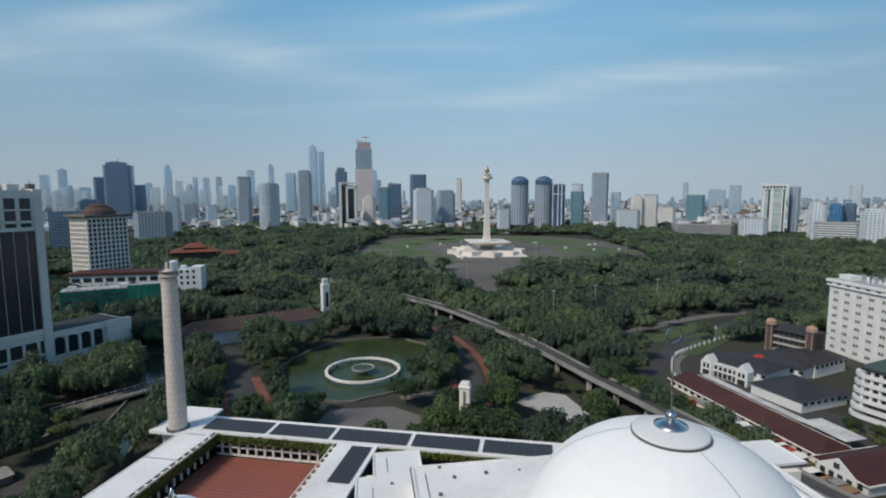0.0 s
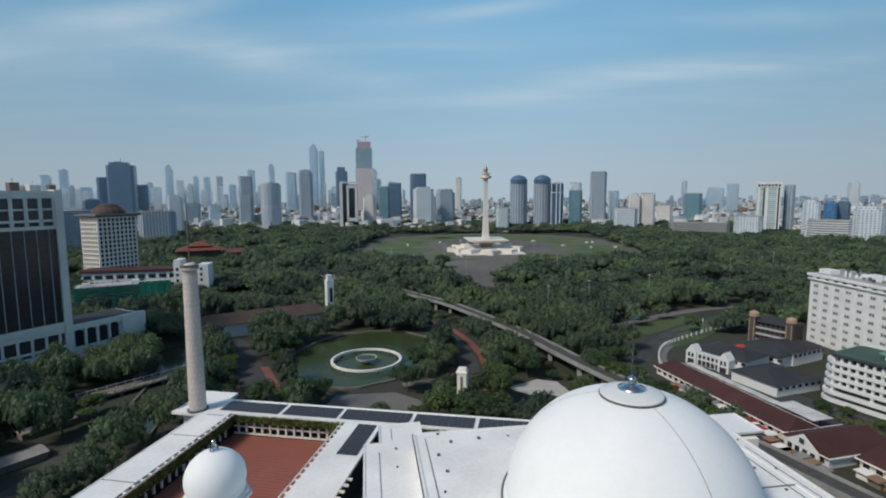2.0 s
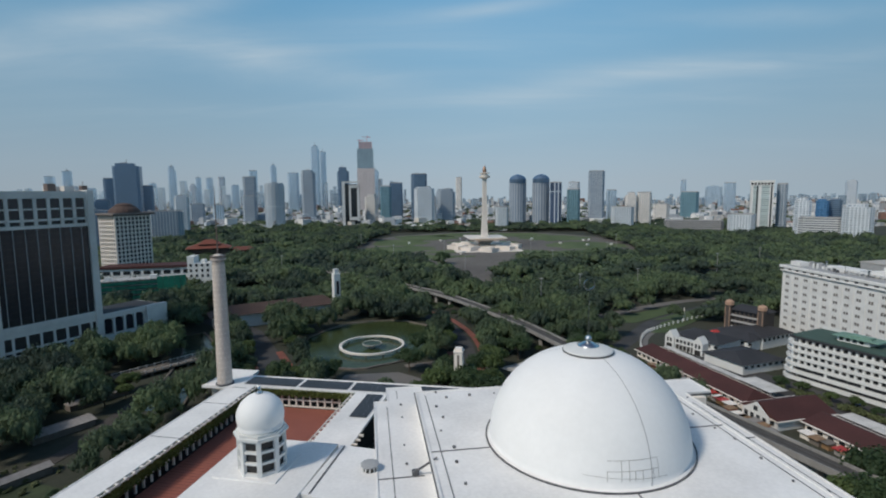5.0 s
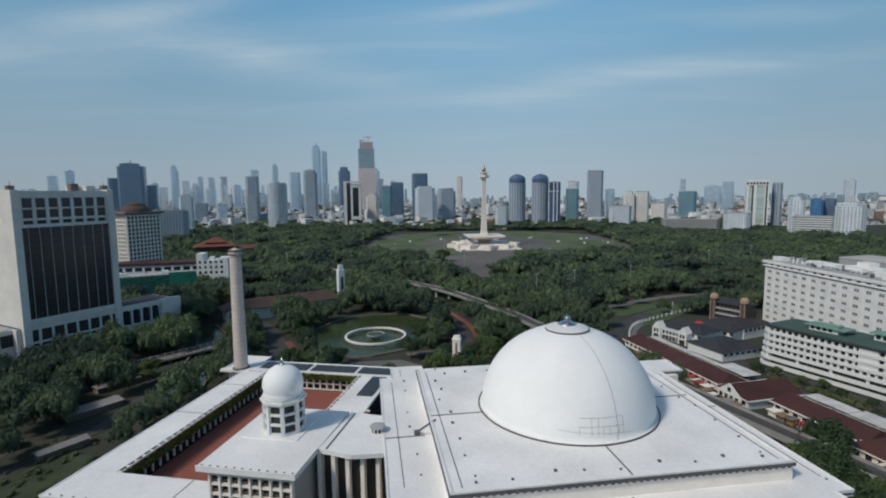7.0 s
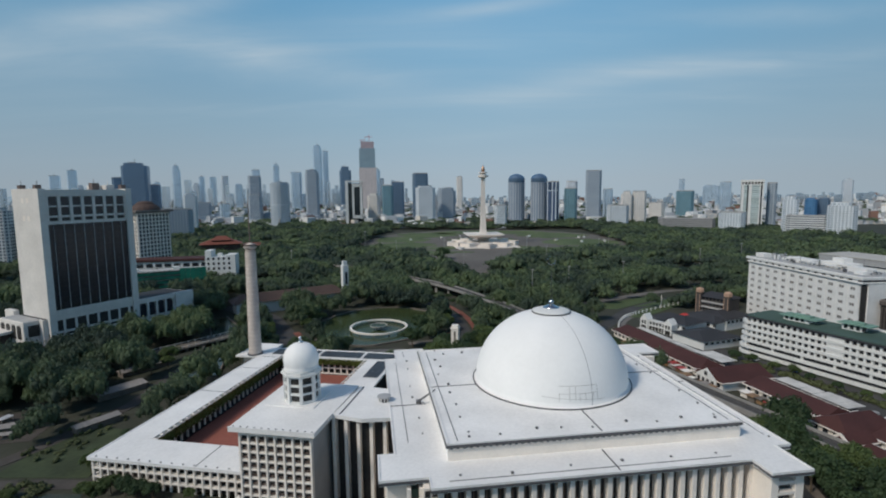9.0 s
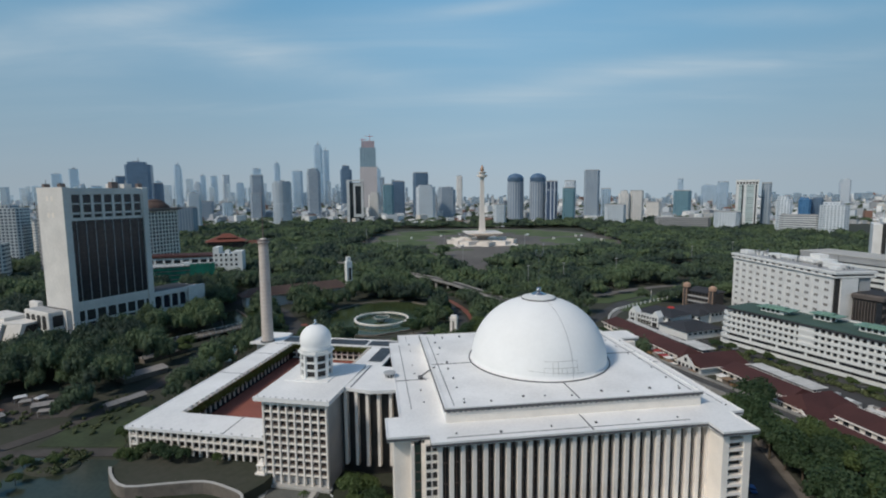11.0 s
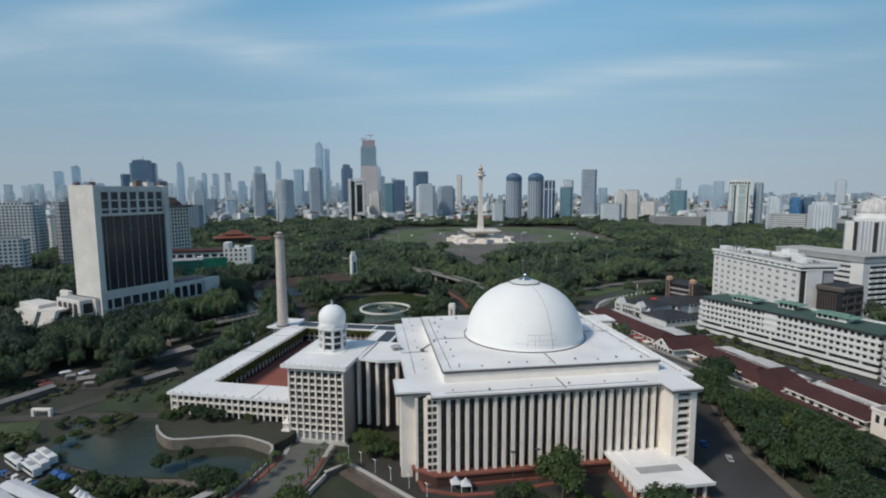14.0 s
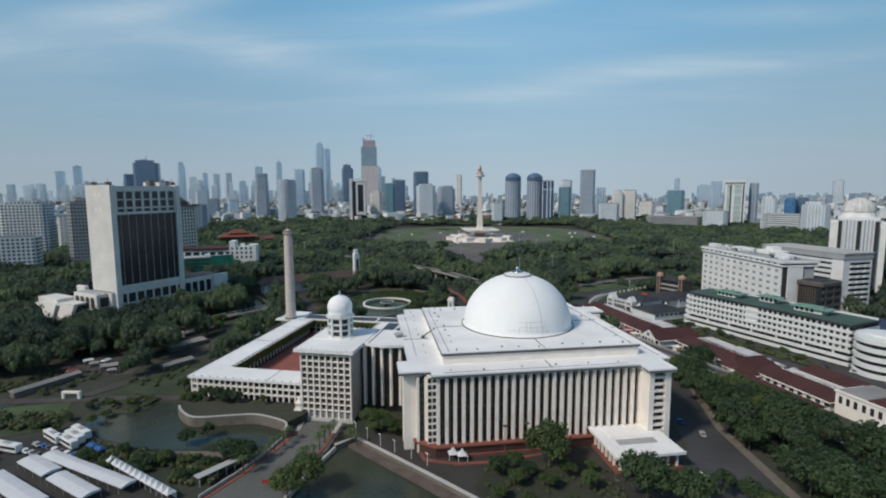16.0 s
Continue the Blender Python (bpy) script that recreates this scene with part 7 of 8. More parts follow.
sheet("shore", [(-150, -47.5), (-131.6, -53.2), (-112, -52.8), (-96.4, -51.8), (-98, -56), (-112, -57.5), (-133, -58), (-152, -51)], 0.2, material("pale_shore_mud", (0.15, 0.125, 0.10), 0.9, spread=0.4, scale=0.2, fine=1.5, bump=0.3), "pale trodden mud along the pond shore", "ground")
bank = smooth_line([(-135.5, -24.5), (-131, -30), (-123.6, -34.6), (-112, -32.6), (-101.9, -31.2), (-94, -33.8), (-87.6, -37.6), (-86.2, -43)], 3)
bw = tagged(part("retaining_wall", strip(bank, 1.0, 0, 3.7), STONE, None), "curved stone retaining wall with pale coping", "wall", "", "structure")
part("coping", strip(bank, 0.8, 3.7, 3.95), PALEPAVE, bw)
pond_front = [(-69.5, -63), (-65.6, -49.6), (-60, -44.8), (-29, -70.6), (-6, -90.5), (-14, -130), (-76, -130)]
sheet("water", pond_front, 0.14, MURKY, "still dark pond water", "water")
line = [(-66.2, -50), (-60.2, -44.2), (-29.4, -69.4), (-5, -90), (-2, -110)]
bw = tagged(part("retaining_wall", strip(line, 1.0, 0, 2.0), STONE, None), "stone pond wall with pale coping", "wall", "", "structure")
part("coping", strip(line, 1.3, 2.0, 2.25), PALEPAVE, bw)
slope = strip([(-61.2, -46.5), (-31, -71.5), (-8, -91)], 3.4, 0, 0.9)
SLOPESTONE = material("wet_slope_stone", (0.11, 0.085, 0.07), 0.8, spread=0.4, scale=0.25, fine=1.5, bump=0.4)
tagged(part("pond_slope", slope, SLOPESTONE, None), "sloping stone pond edge", "wall", "", "structure")
line = [(-66, -49.8), (-69.8, -63.4), (-73.5, -82)]
bw = tagged(part("retaining_wall", strip(line, 0.8, 0, 1.5), PALEPAVE, None), "pale wall beside the drive", "wall", "", "structure")
drive = [(-88, -28), (-67.6, -29.6), (-68.8, -50), (-71.6, -63), (-75, -80), (-78, -130), (-125, -130), (-103, -92), (-93, -70), (-87.5, -50)]
sheet("drive", drive, 0.2, DRIVE, "broad grey entrance drive", "road")
keep_clear(ONE, -100, -64, -130, -28)
for pts, w, mat in (([(-84.4, -29), (-83.8, -37)], 1.6, PALEPAVE), ([(-69.4, -29.5), (-69.8, -38)], 1.6, PALEPAVE), ([(-84.2, -38), (-86.2, -50), (-91.6, -67), (-97, -80), (-104, -94)], 1.3, BRICKRED), ([(-69.9, -38), (-70.4, -49), (-73.3, -62), (-75.5, -75)], 1.1, BRICKRED)):
    tagged(part("kerb_strip", strip(pts, w, 0.1, 0.38), mat, None), "raised kerb strip along the entrance drive", "kerb", "", "structure")
line = [(-86.8, -42), (-88.4, -51), (-93.2, -66.5), (-98.5, -79)]
tagged(part("low_wall", strip(line, 0.4, 0, 1.1), PALEPAVE, None), "low pale wall between drive and pond", "wall", "", "structure")
rng = random.Random(17)
for x, y in ((-84.3, -44), (-84.9, -48), (-86.2, -52), (-87.6, -56.5), (-89.3, -61), (-91, -66), (-70.6, -36), (-70.8, -40.5), (-71.0, -45), (-71.6, -50), (-72.4, -55), (-73.4, -60), (-62, -46), (-59, -47.5)):
    k = rng.uniform(0.62, 0.95)
    copy_thing(PALM, pose(x + rng.uniform(-0.4, 0.4), y, 0.1, 0, 0, rng.uniform(0, 360)) @ Matrix.Diagonal((k, k, k, 1)))
for i, (x, y, a) in enumerate(((-82.5, -70.5, 20), (-80.4, -71.2, 20), (-78.4, -72.0, 20), (-82.0, -84, 80))):
    b = thing("road_barrier", "red plastic road barrier on the drive", "barrier", pose(x, y, 0.2, 0, 0, a), "road barriers")
    part("block", boxes((-0.9, 0.9, -0.3, 0.3, 0, 0.5), (-0.9, 0.9, -0.15, 0.15, 0.5, 1.0), bevel=0.06), REDPAINT, b)
for x, y in ((-39.5, -54.2), (-45.6, -50.5), (-51.2, -46.2), (-56.6, -41.8), (-61.7, -37.7), (-33.8, -58.6)):
    lamp = thing("lamp_post", "white lamp post with a short twin head", "lamp", pose(x, y, 0, 0, 0, -40), "forecourt lamps")
    part("post", lathe([(0.12, 0), (0.09, 4.2)], 8), WALLWHITE, lamp)
    part("head", boxes((-0.9, 0.25, -0.14, 0.14, 4.15, 4.35), bevel=0.04), WALLWHITE, lamp)
for x, y in ((-25.6, -54.0), (-22.6, -54.8)):
    tent = thing("pagoda_tent", "small white pagoda tent before the hall", "tent", pose(x, y, 0, 0, 0, 11), "pagoda tents")
    part("canopy", lathe([(2.3, 2.3), (1.1, 3.0), (0.1, 4.2)], 4), CANVAS, tent).matrix_local = Matrix.Rotation(radians(45), 4, "Z")
    for sx in (-1.5, 1.5):
        for sy in (-1.5, 1.5):
            part("leg", boxes((sx - 0.06, sx + 0.06, sy - 0.06, sy + 0.06, 0, 2.4)), WALLWHITE, tent)
for pts in ([(-37, -50), (-35, -55.2), (-24, -57.4), (-12, -55.6), (4, -50)], [(8, -50), (14, -48)]):
    tagged(part("kerb_strip", strip(pts, 1.4, 0, 0.45), BRICKRED, None), "red-tiled kerb step before the hall", "kerb", "", "structure")
sheet("forecourt_step", [(-38.5, -46.5), (-34, -52.6), (-20, -52.4), (10, -46.2), (8, -40), (-36, -43)], 0.9, BRICKRED, "red-tiled step below the fins", "step", thick=0.9)
sheet("lawn", [(-15, -60), (2, -55), (20, -57), (26, -76), (12, -96), (-10, -88), (-19, -70)], 0.12, EARTH, "planted garden patch on the forecourt", "lawn")
for x, y in ((-8.5, -52.5), (-1, -50.5)):
    mast = thing("flood_mast", "thin dark floodlight mast", "lamp", pose(x, y, 0), "flood masts")
    part("pole", lathe([(0.14, 0), (0.1, 11)], 8), SEAM, mast)
    part("head", boxes((-0.7, 0.7, -0.35, 0.35, 11, 11.5), bevel=0.05), SEAM, mast)
# service road beside the hall
sheet("road", [(60, 30), (70, 34), (79, 16), (71, -28), (71.5, -71), (80, -130), (44, -130), (46, -72), (55, -42), (58, -20)], 0.12, ASPHALT, "dark asphalt road beside the hall", "road")
sheet("pavement", [(79.3, 18), (82, 17), (74.2, -28), (75, -71), (85, -130), (80.5, -130), (71.8, -71), (71.3, -28)], 0.3, STONE, "brown footway under the trees", "pavement")
keep_clear(ONE, 44, 74, -130, 34)


# ---- market tents and parked buses ----
def long_tent(x, y, length, width, turn):
    t = thing("market_tent", "long white canvas market tent", "tent", pose(x, y, 0, 0, 0, turn), "market tents")
    bm = bmesh.new()
    L, W = length / 2, width / 2
    rows = []
    for i in range(9):
        px = -L + 2 * L * i / 8
        sag = 0.12 * (i % 2)
        rows.append([bm.verts.new((px, -W, 2.7 - sag)), bm.verts.new((px, -W * 0.5, 3.0 - sag)), bm.verts.new((px, 0, 3.2 - sag)), bm.verts.new((px, W * 0.5, 3.0 - sag)), bm.verts.new((px, W, 2.7 - sag)), bm.verts.new((px, W, 2.3)), bm.verts.new((px, -W, 2.3))])
    for a, b in zip(rows, rows[1:]):
        for j in range(7):
            bm.faces.new((a[j], a[(j + 1) % 7], b[(j + 1) % 7], b[j]))
    bm.faces.new(rows[0])
    bm.faces.new(rows[-1][::-1])
    bmesh.ops.recalc_face_normals(bm, faces=bm.faces[:])
    part("canopy", bm, CANVAS, t)
    for i in range(int(length // 5) + 1):
        for sy in (-W + 0.1, W - 0.1):
            part("leg", boxes((-L + 0.2 + i * 5, -L + 0.3 + i * 5, sy - 0.05, sy + 0.05, 0, 2.5)), ROOFGREY, t)
    keep_clear(pose(x, y, 0, 0, 0, turn), -L - 2, L + 2, -W - 2, W + 2)


long_tent(-140, -68.6, 42, 4.6, -23)
long_tent(-156.3, -67.6, 16.5, 5.6, -27)
long_tent(-137.5, -77.4, 20.5, 5.4, -27)
long_tent(-153.5, -80, 29, 6.0, -27)
long_tent(-146, -92, 30, 7, -25)
for i in range(12):
    x, y = -135.8 + i * 2.62, -63.0 - i * 1.5
    t = thing("pagoda_tent", "small white pointed stall tent in a row", "tent", pose(x, y, 0, 0, 0, -30), "stall tents")
    part("canopy", lathe([(2.1, 2.2), (1.0, 2.8), (0.1, 3.8)], 4), CANVAS, t).matrix_local = Matrix.Rotation(radians(45), 4, "Z")
    part("wall", boxes((-1.4, 1.4, 1.2, 1.3, 0, 2.2)), CANVAS, t)
    for sx in (-1.4, 1.4):
        part("leg", boxes((sx - 0.05, sx + 0.05, -1.4, -1.3, 0, 2.3)), ROOFGREY, t)
sheet("parking", [(-182, -46), (-166, -38), (-150, -48), (-132, -58), (-100, -82), (-118, -120), (-200, -120), (-200, -70)], 0.07, FORECOURT, "worn parking ground under market tents", "pavement")
keep_clear(ONE, -200, -100, -120, -54)


def vehicle(name, label, x, y, turn, length, width, height, paint, group):
    v = thing(name, label, "bus" if length > 7 else "car", pose(x, y, 0.1, 0, 0, turn), group)
    L, W = length / 2, width / 2
    if length > 7:
        part("body", boxes((-L, L, -W, W, 0.5, height), bevel=0.18), paint, v)
        part("side_windows", boxes((-L + 0.6, L - 0.4, -W - 0.03, W + 0.03, height * 0.5, height * 0.78)), GLASS, v)
        part("roof_unit", boxes((-1.6, 1.6, -0.8, 0.8, height, height + 0.25), bevel=0.08), ROOFGREY, v)
    else:
        part("body", boxes((-L, L, -W, W, 0.35, height * 0.58), bevel=0.14), paint, v)
        part("cabin", boxes((-L * 0.55, L * 0.45, -W * 0.86, W * 0.86, height * 0.55, height), bevel=0.16), paint, v)
        part("glazing", boxes((-L * 0.58, L * 0.48, -W * 0.8, W * 0.8, height * 0.62, height * 0.9)), GLASS, v)
    for sx in (-0.62, 0.62):
        for sy in (-W + 0.05, W - 0.05):
            wheel = bmesh.new()
            bmesh.ops.create_cone(wheel, segments=12, radius1=0.36, radius2=0.36, depth=0.26, cap_ends=True, matrix=Matrix.Translation((sx * L, sy, 0.36)) @ Matrix.Rotation(radians(90), 4, "X"))
            part("wheel", wheel, TYRE, v)
    return v


PAINTS = (WALLWHITE, WALLWHITE, ROOFGREY, SEAM, BLUEPAINT, WALLWHITE)
for x, y in ((-161.0, -43.8), (-160.6, -47.4), (-160.3, -50.9), (-168.5, -47.5)):
    vehicle("bus", "white tour bus parked by the tents", x, y, -30, 10.5, 2.5, 3.2, WALLWHITE, "parked buses")
rng = random.Random(3)
for i in range(16):
    x, y = -171 + (i % 8) * 3.1 + rng.uniform(-0.4, 0.4), -51.5 - (i // 8) * 4.6 - (i % 8) * 1.1
    vehicle("car", "small parked car by the tents", x, y, -30 + rng.uniform(-4, 4), 4.2, 1.75, 1.5, PAINTS[rng.randrange(6)], "parked cars")
for i in range(18):
    s = rng.uniform(0, 1)
    vehicle("car", "parked car beside the station wall", 86 + s * 24 + rng.uniform(-1, 1), 62 - s * 100, -72, 4.2, 1.75, 1.5, PAINTS[rng.randrange(6)], "station cars")
for x, y in ((60, -24), (64, -34), (52, -62), (66, 4)):
    vehicle("car", "car standing on the asphalt road", x, y, 80, 4.3, 1.75, 1.5, PAINTS[rng.randrange(6)], "road cars")
for x, y in ((-149.5, -53.5), (-145.5, -55.5)):
    t = thing("tarpaulin_shelter", "blue tarpaulin shelter on poles", "shelter", pose(x, y, 0, 0, 0, -30), "tarpaulins")
    part("sheet", hip_roof(-2, 2, -1.4, 1.4, 2.0, 2.7, 0.6), BLUEPAINT, t)
    for sx in (-1.8, 1.8):
        for sy in (-1.2, 1.2):
            part("pole", boxes((sx - 0.05, sx + 0.05, sy - 0.05, sy + 0.05, 0, 2.05)), ROOFGREY, t)

# ---- canal side ----
WORNPATH = material("worn_brown_path", (0.066, 0.058, 0.052), 0.9, spread=0.4, scale=0.12, fine=1.2)
road(smooth_line([(-270, -20), (-218, -16), (-184, -12), (-160, -9.5), (-139, -9)]), 5, WORNPATH, "brown paved footbridge path", "path", 0.3)
road(smooth_line([(-189, -10), (-180, 5), (-173, 26), (-168, 50), (-170, 78), (-172, 108)]), 6, WORNPATH, "brown path along the canal", "path", 0.2)
sheet("lawn", [(-262, -27), (-205, -20), (-188, -14.5), (-181, -27), (-200, -33), (-262, -44)], 0.16, GRASS, "bright lawn beside the path", "lawn")
sheet("lawn", [(-262, -50), (-212, -38), (-186, -32), (-178, -40), (-200, -52), (-262, -70)], 0.16, DRYGRASS, "dry lawn beside the path", "lawn")
sheet("lawn", [(-176, -6), (-176, 14), (-166, 30), (-150, 26), (-145, -5)], 0.16, DRYGRASS, "flat dry lawn beside the arcade", "lawn")
keep_clear(ONE, -262, -176, -60, 9)
keep_clear(ONE, -178, -146, -8, 30)
keep_clear(ONE, -179, -151, 28, 84)
canal = smooth_line([(-156, 84), (-161, 100), (-166, 118), (-172, 138), (-184, 168), (-205, 196)])
keep_clear(Matrix.Translation((-193, 118, 0)) @ Matrix.Rotation(math.atan2(33, 23), 4, "Z"), -8, 48, -16, 8)
keep_clear(ONE, -178, -150, 80, 122)
tagged(part("water", strip(canal, 16, -0.3, 0.13), MURKY, None), "pale murky canal water", "water", "", "structure")
keep_strip(canal[::3], 21)
for off in (-8.4, 8.4):
    edge_line = []
    for i, p in enumerate(canal):
        q, r = Vector(canal[max(i - 1, 0)]), Vector(canal[min(i + 1, len(canal) - 1)])
        w = (r - q).normalized()
        edge_line.append((p[0] - w.y * off, p[1] + w.x * off))
    tagged(part("canal_wall", strip(edge_line, 0.8, 0, 1.0), STONE, None), "low stone canal wall", "wall", "", "structure")
bridge = thing("footbridge", "grey bridge with white rail posts over the canal", "bridge", Matrix.Translation((-193, 118, 0)) @ Matrix.Rotation(math.atan2(33, 23), 4, "Z"))
part("deck", boxes((-6, 46, -4.5, 4.5, 1.6, 2.4)), STONE, bridge)
for sy in (-4.4, 4.4):
    part("rail", boxes((-6, 46, sy - 0.15, sy + 0.15, 3.2, 3.45)), PALEPAVE, bridge)
    for i in range(14):
        part("rail_post", boxes((-5.5 + i * 3.9, -5.0 + i * 3.9, sy - 0.25, sy + 0.25, 2.4, 3.7)), PALEPAVE, bridge)
for i in range(5):
    part("pier", boxes((0 + i * 9, 1.2 + i * 9, -3.6, 3.6, 0, 1.7)), STONE, bridge)
for x, y, turn, length, width in ((-182, 63, 58, 21, 9), (-189, 92, 60, 24, 6), (-212, 1, 68, 28, 4.5), (-168, 30, 60, 16, 5), (-190, 30, 40, 10, 5), (-199, 24, 30, 8, 5)):
    s = thing("canal_shed", "low shed with a grey sheet roof by the canal", "shed", pose(x, y, 0, 0, 0, turn), "canal sheds")
    part("wall", boxes((-length / 2 + 0.4, length / 2 - 0.4, -width / 2 + 0.5, width / 2 - 0.5, 0, 2.6)), STONE, s)
    part("roof", hip_roof(-length / 2, length / 2, -width / 2, width / 2, 2.6, 3.7, 0.3), DUSTY, s)
    keep_clear(pose(x, y, 0, 0, 0, turn), -length / 2 - 2, length / 2 + 2, -width / 2 - 3, width / 2 + 2)
stand = thing("covered_stand", "small covered stand with a pale roof by the drive", "stand", pose(-97.5, -65.5, 0, 0, 0, 56))
part("roof", boxes((-9, 9, -1.5, 1.5, 2.8, 3.05), bevel=0.05), SHADEWALL, stand)
part("wall", boxes((-8.6, 8.6, 1.2, 1.4, 0, 2.8)), STONE, stand)
for i in range(7):
    part("post", boxes((-8.6 + i * 2.85, -8.4 + i * 2.85, -1.3, -1.1, 0, 2.8)), SHADEWALL, stand)
gateway = thing("garden_gate", "plain white garden gateway", "gate", pose(-190.7, -11.2, 0, 0, 0, 2) @ Matrix.Scale(0.85, 4))
part("lintel", boxes((-4.6, 4.6, -0.8, 0.8, 3.0, 4.0), bevel=0.05), CREAM, gateway)
part("post", boxes((-4.6, -3.4, -0.8, 0.8, 0, 3.0)), CREAM, gateway)
part("post", boxes((3.4, 4.6, -0.8, 0.8, 0, 3.0)), CREAM, gateway)
green_shed = thing("green_roof_shed", "long green-walled shed below the dark tower", "shed", pose(-270, 107, 0, 0, 0, 50))
part("wall", boxes((-30, 30, -4, 4, 0, 3.5)), NET, green_shed)
part("roof", hip_roof(-31, 31, -5, 5, 3.5, 5.2, 0.5), ROOFBROWN, green_shed)
keep_clear(pose(-270, 107, 0, 0, 0, 50), -33, 33, -17, 6)

# ---- station yard ----
yard = prism([(-6, 10.5), (330, 16), (330, 46), (60, 46), (-6, 30)], -0.2, 0.1)
tagged(part("station_yard", yard, ASPHALT, None), "dark asphalt station yard", "pavement", "", "structure").matrix_world = ST

# ---- market on the far bank ----
sheet("pavement", [(-226, 36), (-205, 42), (-188, 36), (-184, 18), (-205, 12), (-224, 20)], 0.12, WORNPATH, "worn trodden market ground", "pavement")
keep_clear(ONE, -226, -186, 8, 40)
rng = random.Random(63)
for x, y, mat in ((-216, 32, CANVAS), (-210, 28, DUSTY), (-207, 32, CANVAS), (-198, 25, BLUEPAINT), (-218, 20, BRICKRED), (-213, 17, BRICKRED), (-190, 34, DUSTY), (-194, 19, DUSTY)):
    t = thing("market_stall", "small trader's stall under a worn awning", "stall", pose(x, y, 0.12, 0, 0, rng.uniform(0, 90)), "far bank stalls")
    part("awning", hip_roof(-2.4, 2.4, -1.6, 1.6, 2.1, 2.8, 0.7), mat, t)
    part("counter", boxes((-1.8, 1.8, -0.9, 0.6, 0, 1.0), bevel=0.05), STONE, t)
    for sx in (-2.1, 2.1):
        for sy in (-1.3, 1.3):
            part("pole", boxes((sx - 0.05, sx + 0.05, sy - 0.05, sy + 0.05, 0, 2.15)), ROOFGREY, t)
isle = thing("pond_island", "small overgrown earth island in the pond", "island", pose(-159, -19, 0))
part("earth", lathe([(7.5, 0), (6.8, 0.7), (4.5, 1.3), (0.2, 1.5)], 24), EARTH, isle).matrix_local = Matrix.Diagonal((1.2, 0.75, 1, 1))
sheet("channel", [(-262, -18.5), (-218, -14.2), (-205, -17), (-212, -23), (-262, -30)], 0.18, MURKY, "dark water channel by the path", "water")
for x, y in ((-186, -58), (-183, -62), (-178, -55.5)):
    vehicle("bus", "blue and white tour bus by the tents", x, y, -12, 10.5, 2.5, 3.2, BLUEPAINT if x < -188 else WALLWHITE, "parked buses")
rng = random.Random(77)
# single trees of the forecourt
for x, y, k, which in ((5.1, -58, 1.45, 0), (-6, -60, 0.6, 2), (-12, -62, 0.5, 4), (30.5, -74, 1.25, 1), (40, -80, 1.1, 1), (-67.6, -75, 1.0, 0), (-72, -80, 0.9, 2), (-119, -49, 0.52, 1), (-114, -43.5, 0.55, 3), (-98, -60.5, 0.95, 3), (-93.5, -60, 0.7, 1), (-101, -57, 0.7, 5), (-159, -18.5, 0.45, 0)):
    tree(x, y, k, rng, 0, which)
for x, y, k in ((-11, -63, 0.55), (-6, -68, 0.6), (-2, -64, 0.45), (3, -70, 0.5), (10, -63, 0.5), (15, -70, 0.55), (-12, -76, 0.5), (-4, -80, 0.45), (8, -82, 0.5), (18, -60, 0.4), (54, -70, 0.7), (58, -76, 0.75), (62, -82, 0.8)):
    tree(x, y, k, rng)
for i, x in enumerate((-137, -134.5, -131, -127.5, -123, -118.5, -114.5, -103)):
    tree(x + rng.uniform(-0.6, 0.6), -17.5 - 0.10 * (x + 137) + rng.uniform(-1.2, 0.6), rng.uniform(0.42, 0.6) if i < 7 else 0.36, rng, 3.4 if i > 2 else 1.0)
for x, y, k in ((-57, -33.5, 0.75), (-52.5, -32, 0.7), (-50, -37, 0.6), (-55.5, -37, 0.5), (-46.8, -38, 0.5)):
    tree(x, y, k, rng)
for i in range(46):
    x = rng.uniform(-150, -100)
    tree(x, -60 + (x + 150) * -0.16 + rng.uniform(-4, 7), rng.uniform(0.16, 0.36), rng)
# low scrub on the pond banks
SCRUB = material("scrub_leaves", (0.066, 0.095, 0.034), 0.8, spread=0.45, scale=0.08, fine=1, bump=0.0, island=0.3, second=(0.125, 0.14, 0.06))
tufts = [crown(rng, 1.0, 1.0, 3, 22, 0.22, 0.0, 3) for _ in range(4)]
SV, SF, total = [], [], 0


def scrub(n, x0, x1, y0, y1, slope=0.0, big=1.5):
    global total
    for _ in range(n):
        x = rng.uniform(x0, x1)
        y = rng.uniform(y0, y1) + (x - x0) * slope
        v, f = tufts[rng.randrange(4)]
        r, h = rng.uniform(0.5, 1.0) * big, rng.uniform(0.4, 1.1) * big
        SV.append(v @ np.diag((r, r, h)) + np.array((x, y, 0.1)))
        SF.extend(tuple(i + total for i in q) for q in f)
        total += len(v)


scrub(170, -152, -100, -58, -50, -0.16, 1.5)
scrub(60, -112, -98, -72, -62, 0, 1.6)
scrub(40, -166, -152, -14, -9.5, 0, 1.3)
scrub(34, -165, -153, -23, -15, 0, 1.6)
scrub(70, -205, -178, -40, -28, 0, 1.8)
scrub(60, -262, -205, -44, -32, 0, 1.6)
scrub(60, -262, -200, -8, 4, 0, 1.6)
scrub(50, -178, -160, 4, 40, 0, 1.2)
scrub(60, -232, -196, 8, 22, 0, 1.4)
scrub(110, -16, 26, -90, -58, 0, 0.9)
scrub(60, -134, -86, -27, -20, -0.1, 1.3)
scrub(110, 112, 152, 113, 121, -1.92, 1.9)
scrub(60, 100, 128, 96, 100, -2.4, 1.5)
for i in range(9):
    tree(115 + i * 4.4 + rng.uniform(-1, 1), 116 - i * 8.5 + rng.uniform(-2, 2), rng.uniform(0.35, 0.6), rng)
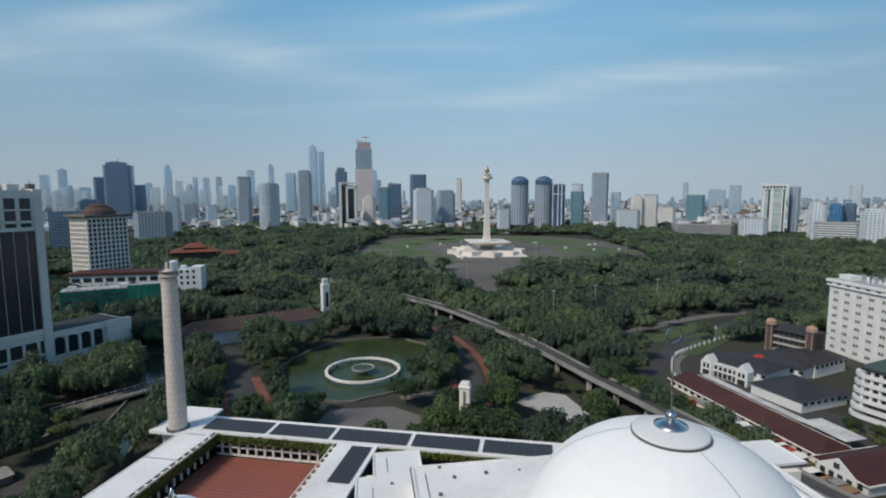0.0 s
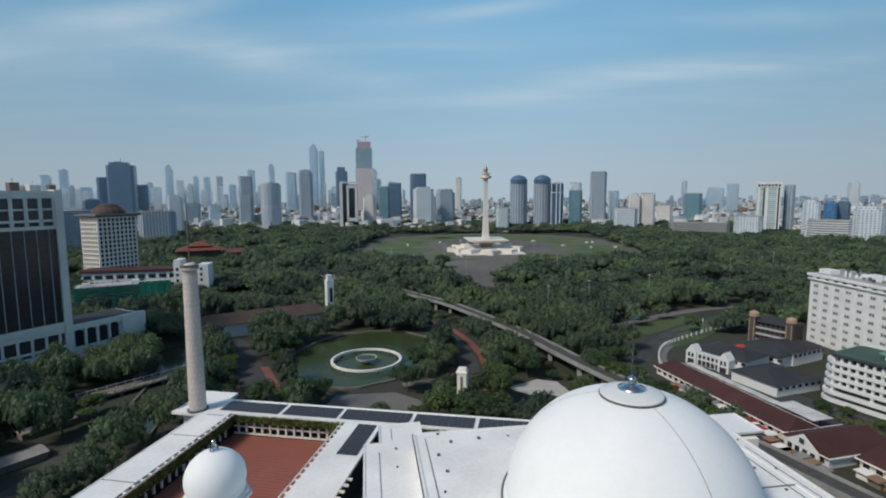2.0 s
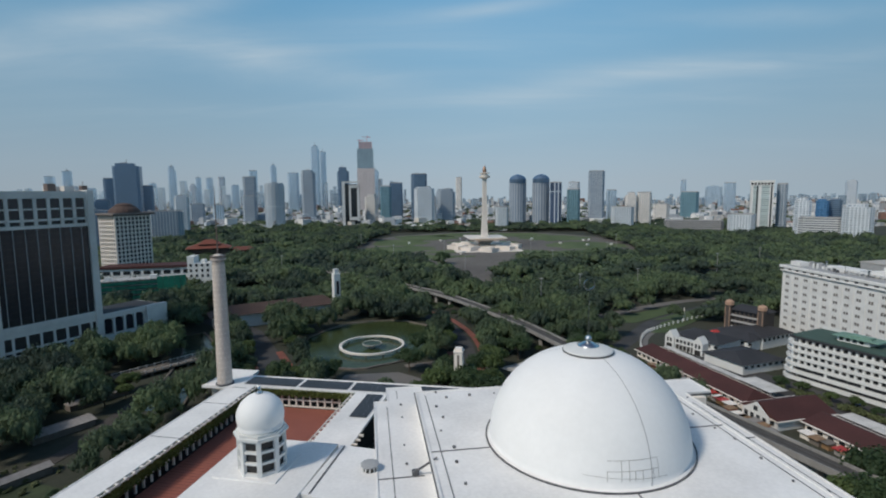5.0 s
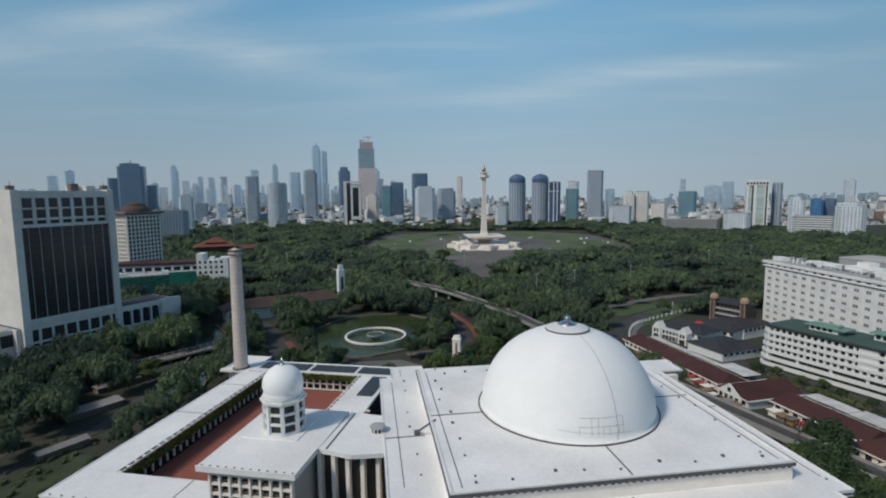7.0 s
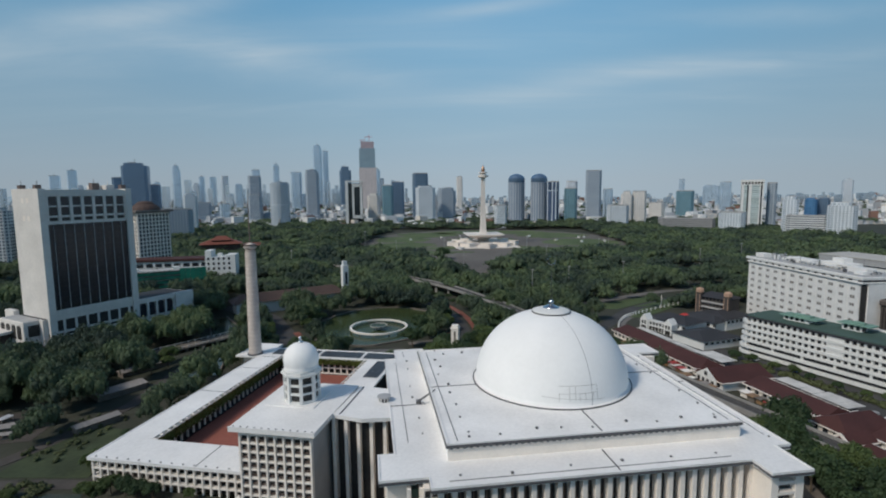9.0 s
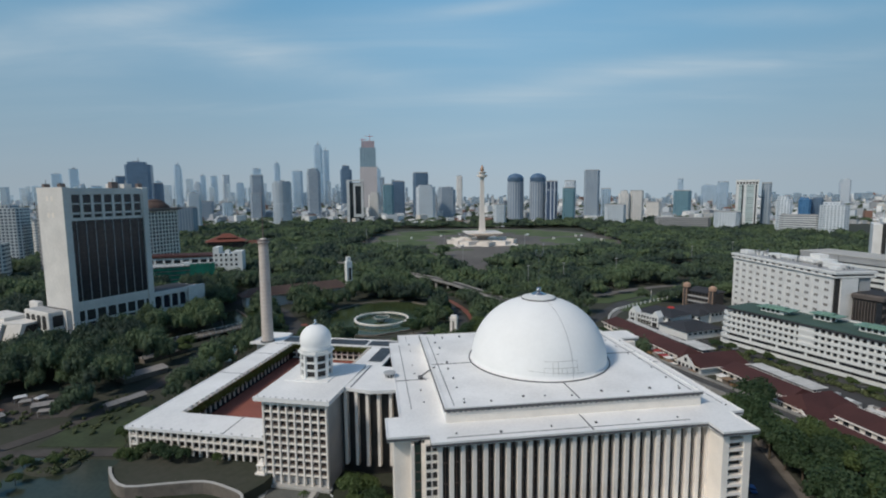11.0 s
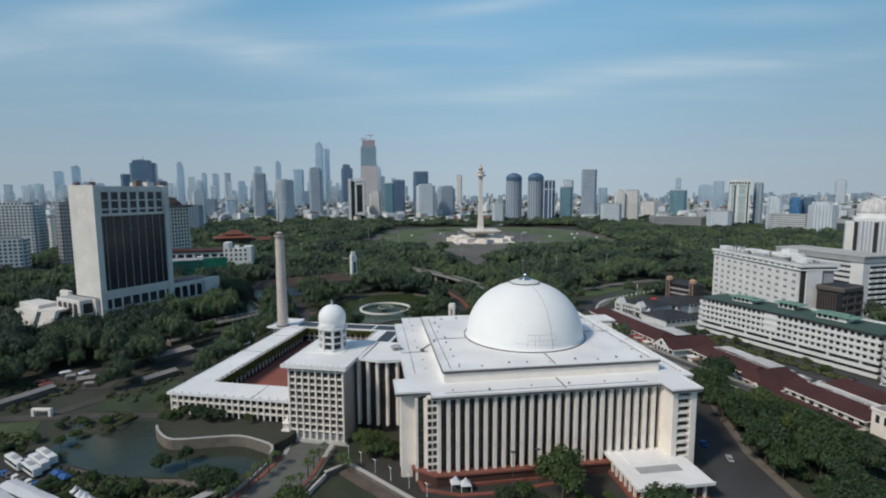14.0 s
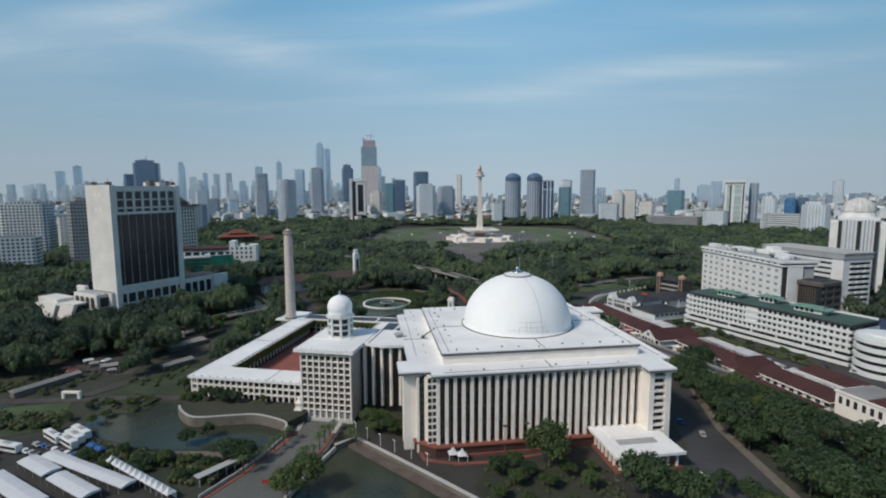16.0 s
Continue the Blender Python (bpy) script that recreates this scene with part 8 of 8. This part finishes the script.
tagged(new("scrub", to_mesh("scrub", np.concatenate(SV), SF, SCRUB, True)), "low green scrub on the pond banks", "bushes", "", "stuff")
for i in range(14):
    tree(rng.uniform(-180, -160), rng.uniform(-42, -28) if i < 8 else rng.uniform(-22, -16), rng.uniform(0.25, 0.45), rng)
tree(-57.8, 519, 1.7, rng, 0, 1)
scatter(3, (73, 118, -120, 62), 66, 6.2, 1.05, False, True)
scatter(13, (74, 100, -110, 40), 26, 4.2, 0.5)
for i in range(17):
    tree(-147.5 + i * 0.75 + rng.uniform(-1.2, 1.2), -2 + i * 4.6 + rng.uniform(-1, 1), rng.uniform(0.4, 0.66), rng)
scatter(1, (-185, -150, 84, 160), 40, 5.6, 0.85)
for x, y in BESIDE:
    tree(x + rng.uniform(-2, 2), y + rng.uniform(-2, 2), rng.uniform(0.32, 0.55), rng)
scatter(2, (-150, 62, 86, 190), 75, 5.8, 0.95)
scatter(6, (-330, -138, -12, 235), 420, 5.6, 1.05, True)
scatter(7, (-330, -200, -130, -40), 60, 8, 1.0, True)
scatter(9, (-420, -330, 20, 240), 150, 8.5, 1.1, True)
scatter(10, (190, 300, 30, 120), 12, 7, 0.6, True)
scatter(11, (84, 122, -130, 30), 60, 6, 0.6, True)
scatter(12, (190, 420, 100, 330), 160, 8, 1.0, True)
scatter(8, (-150, 66, 86, 262), 230, 5.4, 0.95, True)

# far woods of the park
rng = random.Random(31)
FARLOW = [crown(rng, 1.0, 1.0, 8, 9, 0.12, 0.2, 3) for _ in range(6)]
FARMID = [crown(rng, 1.0, 1.0, 11, 26, 0.085, 0.2, 3) for _ in range(6)]
NEARBY = [crown(rng, 1.0, 1.0, 20, 44, 0.07, 0.2, 3) for _ in range(6)]
V, F, count = [], [], 0
cells = []
y = 236.0
while y < 1300:
    step = 10.5 if y < 400 else 12.5 if y < 700 else 15
    x = -640.0 if y > 236 else -420.0
    while x < 640:
        cells.append((x + rng.uniform(-0.45, 0.45) * step, y + rng.uniform(-0.45, 0.45) * step, step))
        x += step
    y += step
for x, y, step in cells:
    if abs(x + 25) > (y + 230) * 0.95 or not is_clear(x, y) or rng.random() < 0.05:
        continue
    lift = noise.noise(Vector((x / 55, y / 55, 0.3)))
    if noise.noise(Vector((x / 34, y / 30, 5.7))) > 0.42:
        continue
    GROVE.append((x, y, step * rng.choice((0.5, 0.62, 0.75, 0.9, 1.05)) * rng.uniform(0.9, 1.1), rng.uniform(7.5, 12.5) * (1 + 0.65 * lift)))
for _ in range(1500):
    y = 1150 + 2000 * rng.random() ** 1.4
    GROVE.append((rng.uniform(-0.95, 0.95) * (y + 220), y, rng.uniform(7, 16), rng.uniform(8, 13)))
for x, y, r, h in GROVE:
    v, f = (NEARBY if y < 236 and -260 < x < 120 else FARMID if y < 380 else FARLOW)[rng.randrange(6)]
    a = rng.uniform(0, 6.28)
    c, s = math.cos(a), math.sin(a)
    V.append(v @ np.array(((c * r, s * r, 0), (-s * r, c * r, 0), (0, 0, h))) + np.array((x, y, 0)))
    F += [tuple(i + count for i in q) for q in f]
    count += len(v)
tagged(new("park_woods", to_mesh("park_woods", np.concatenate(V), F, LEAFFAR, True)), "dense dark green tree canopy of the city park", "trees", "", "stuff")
for t in TREES + [PALM]:
    for o in list(t.children_recursive) + [t]:
        bpy.data.objects.remove(o)
for x, y, h in ((28, 268, 24), (64, 300, 22), (120, 330, 22), (-30, 460, 22), (70, 470, 22), (-120, 520, 24), (150, 540, 24), (190, 640, 26), (-190, 660, 26), (60, 590, 22), (-60, 600, 22), (230, 420, 24), (300, 470, 24), (-230, 430, 22)):
    mast = thing("light_mast", "tall thin grey park light mast", "lamp", pose(x, y, 0), "park masts")
    part("pole", lathe([(0.3, 0), (0.18, h)], 6), ROOFGREY, mast)
    part("head", boxes((-1.2, 1.2, -0.3, 0.3, h, h + 0.6)), ROOFGREY, mast)
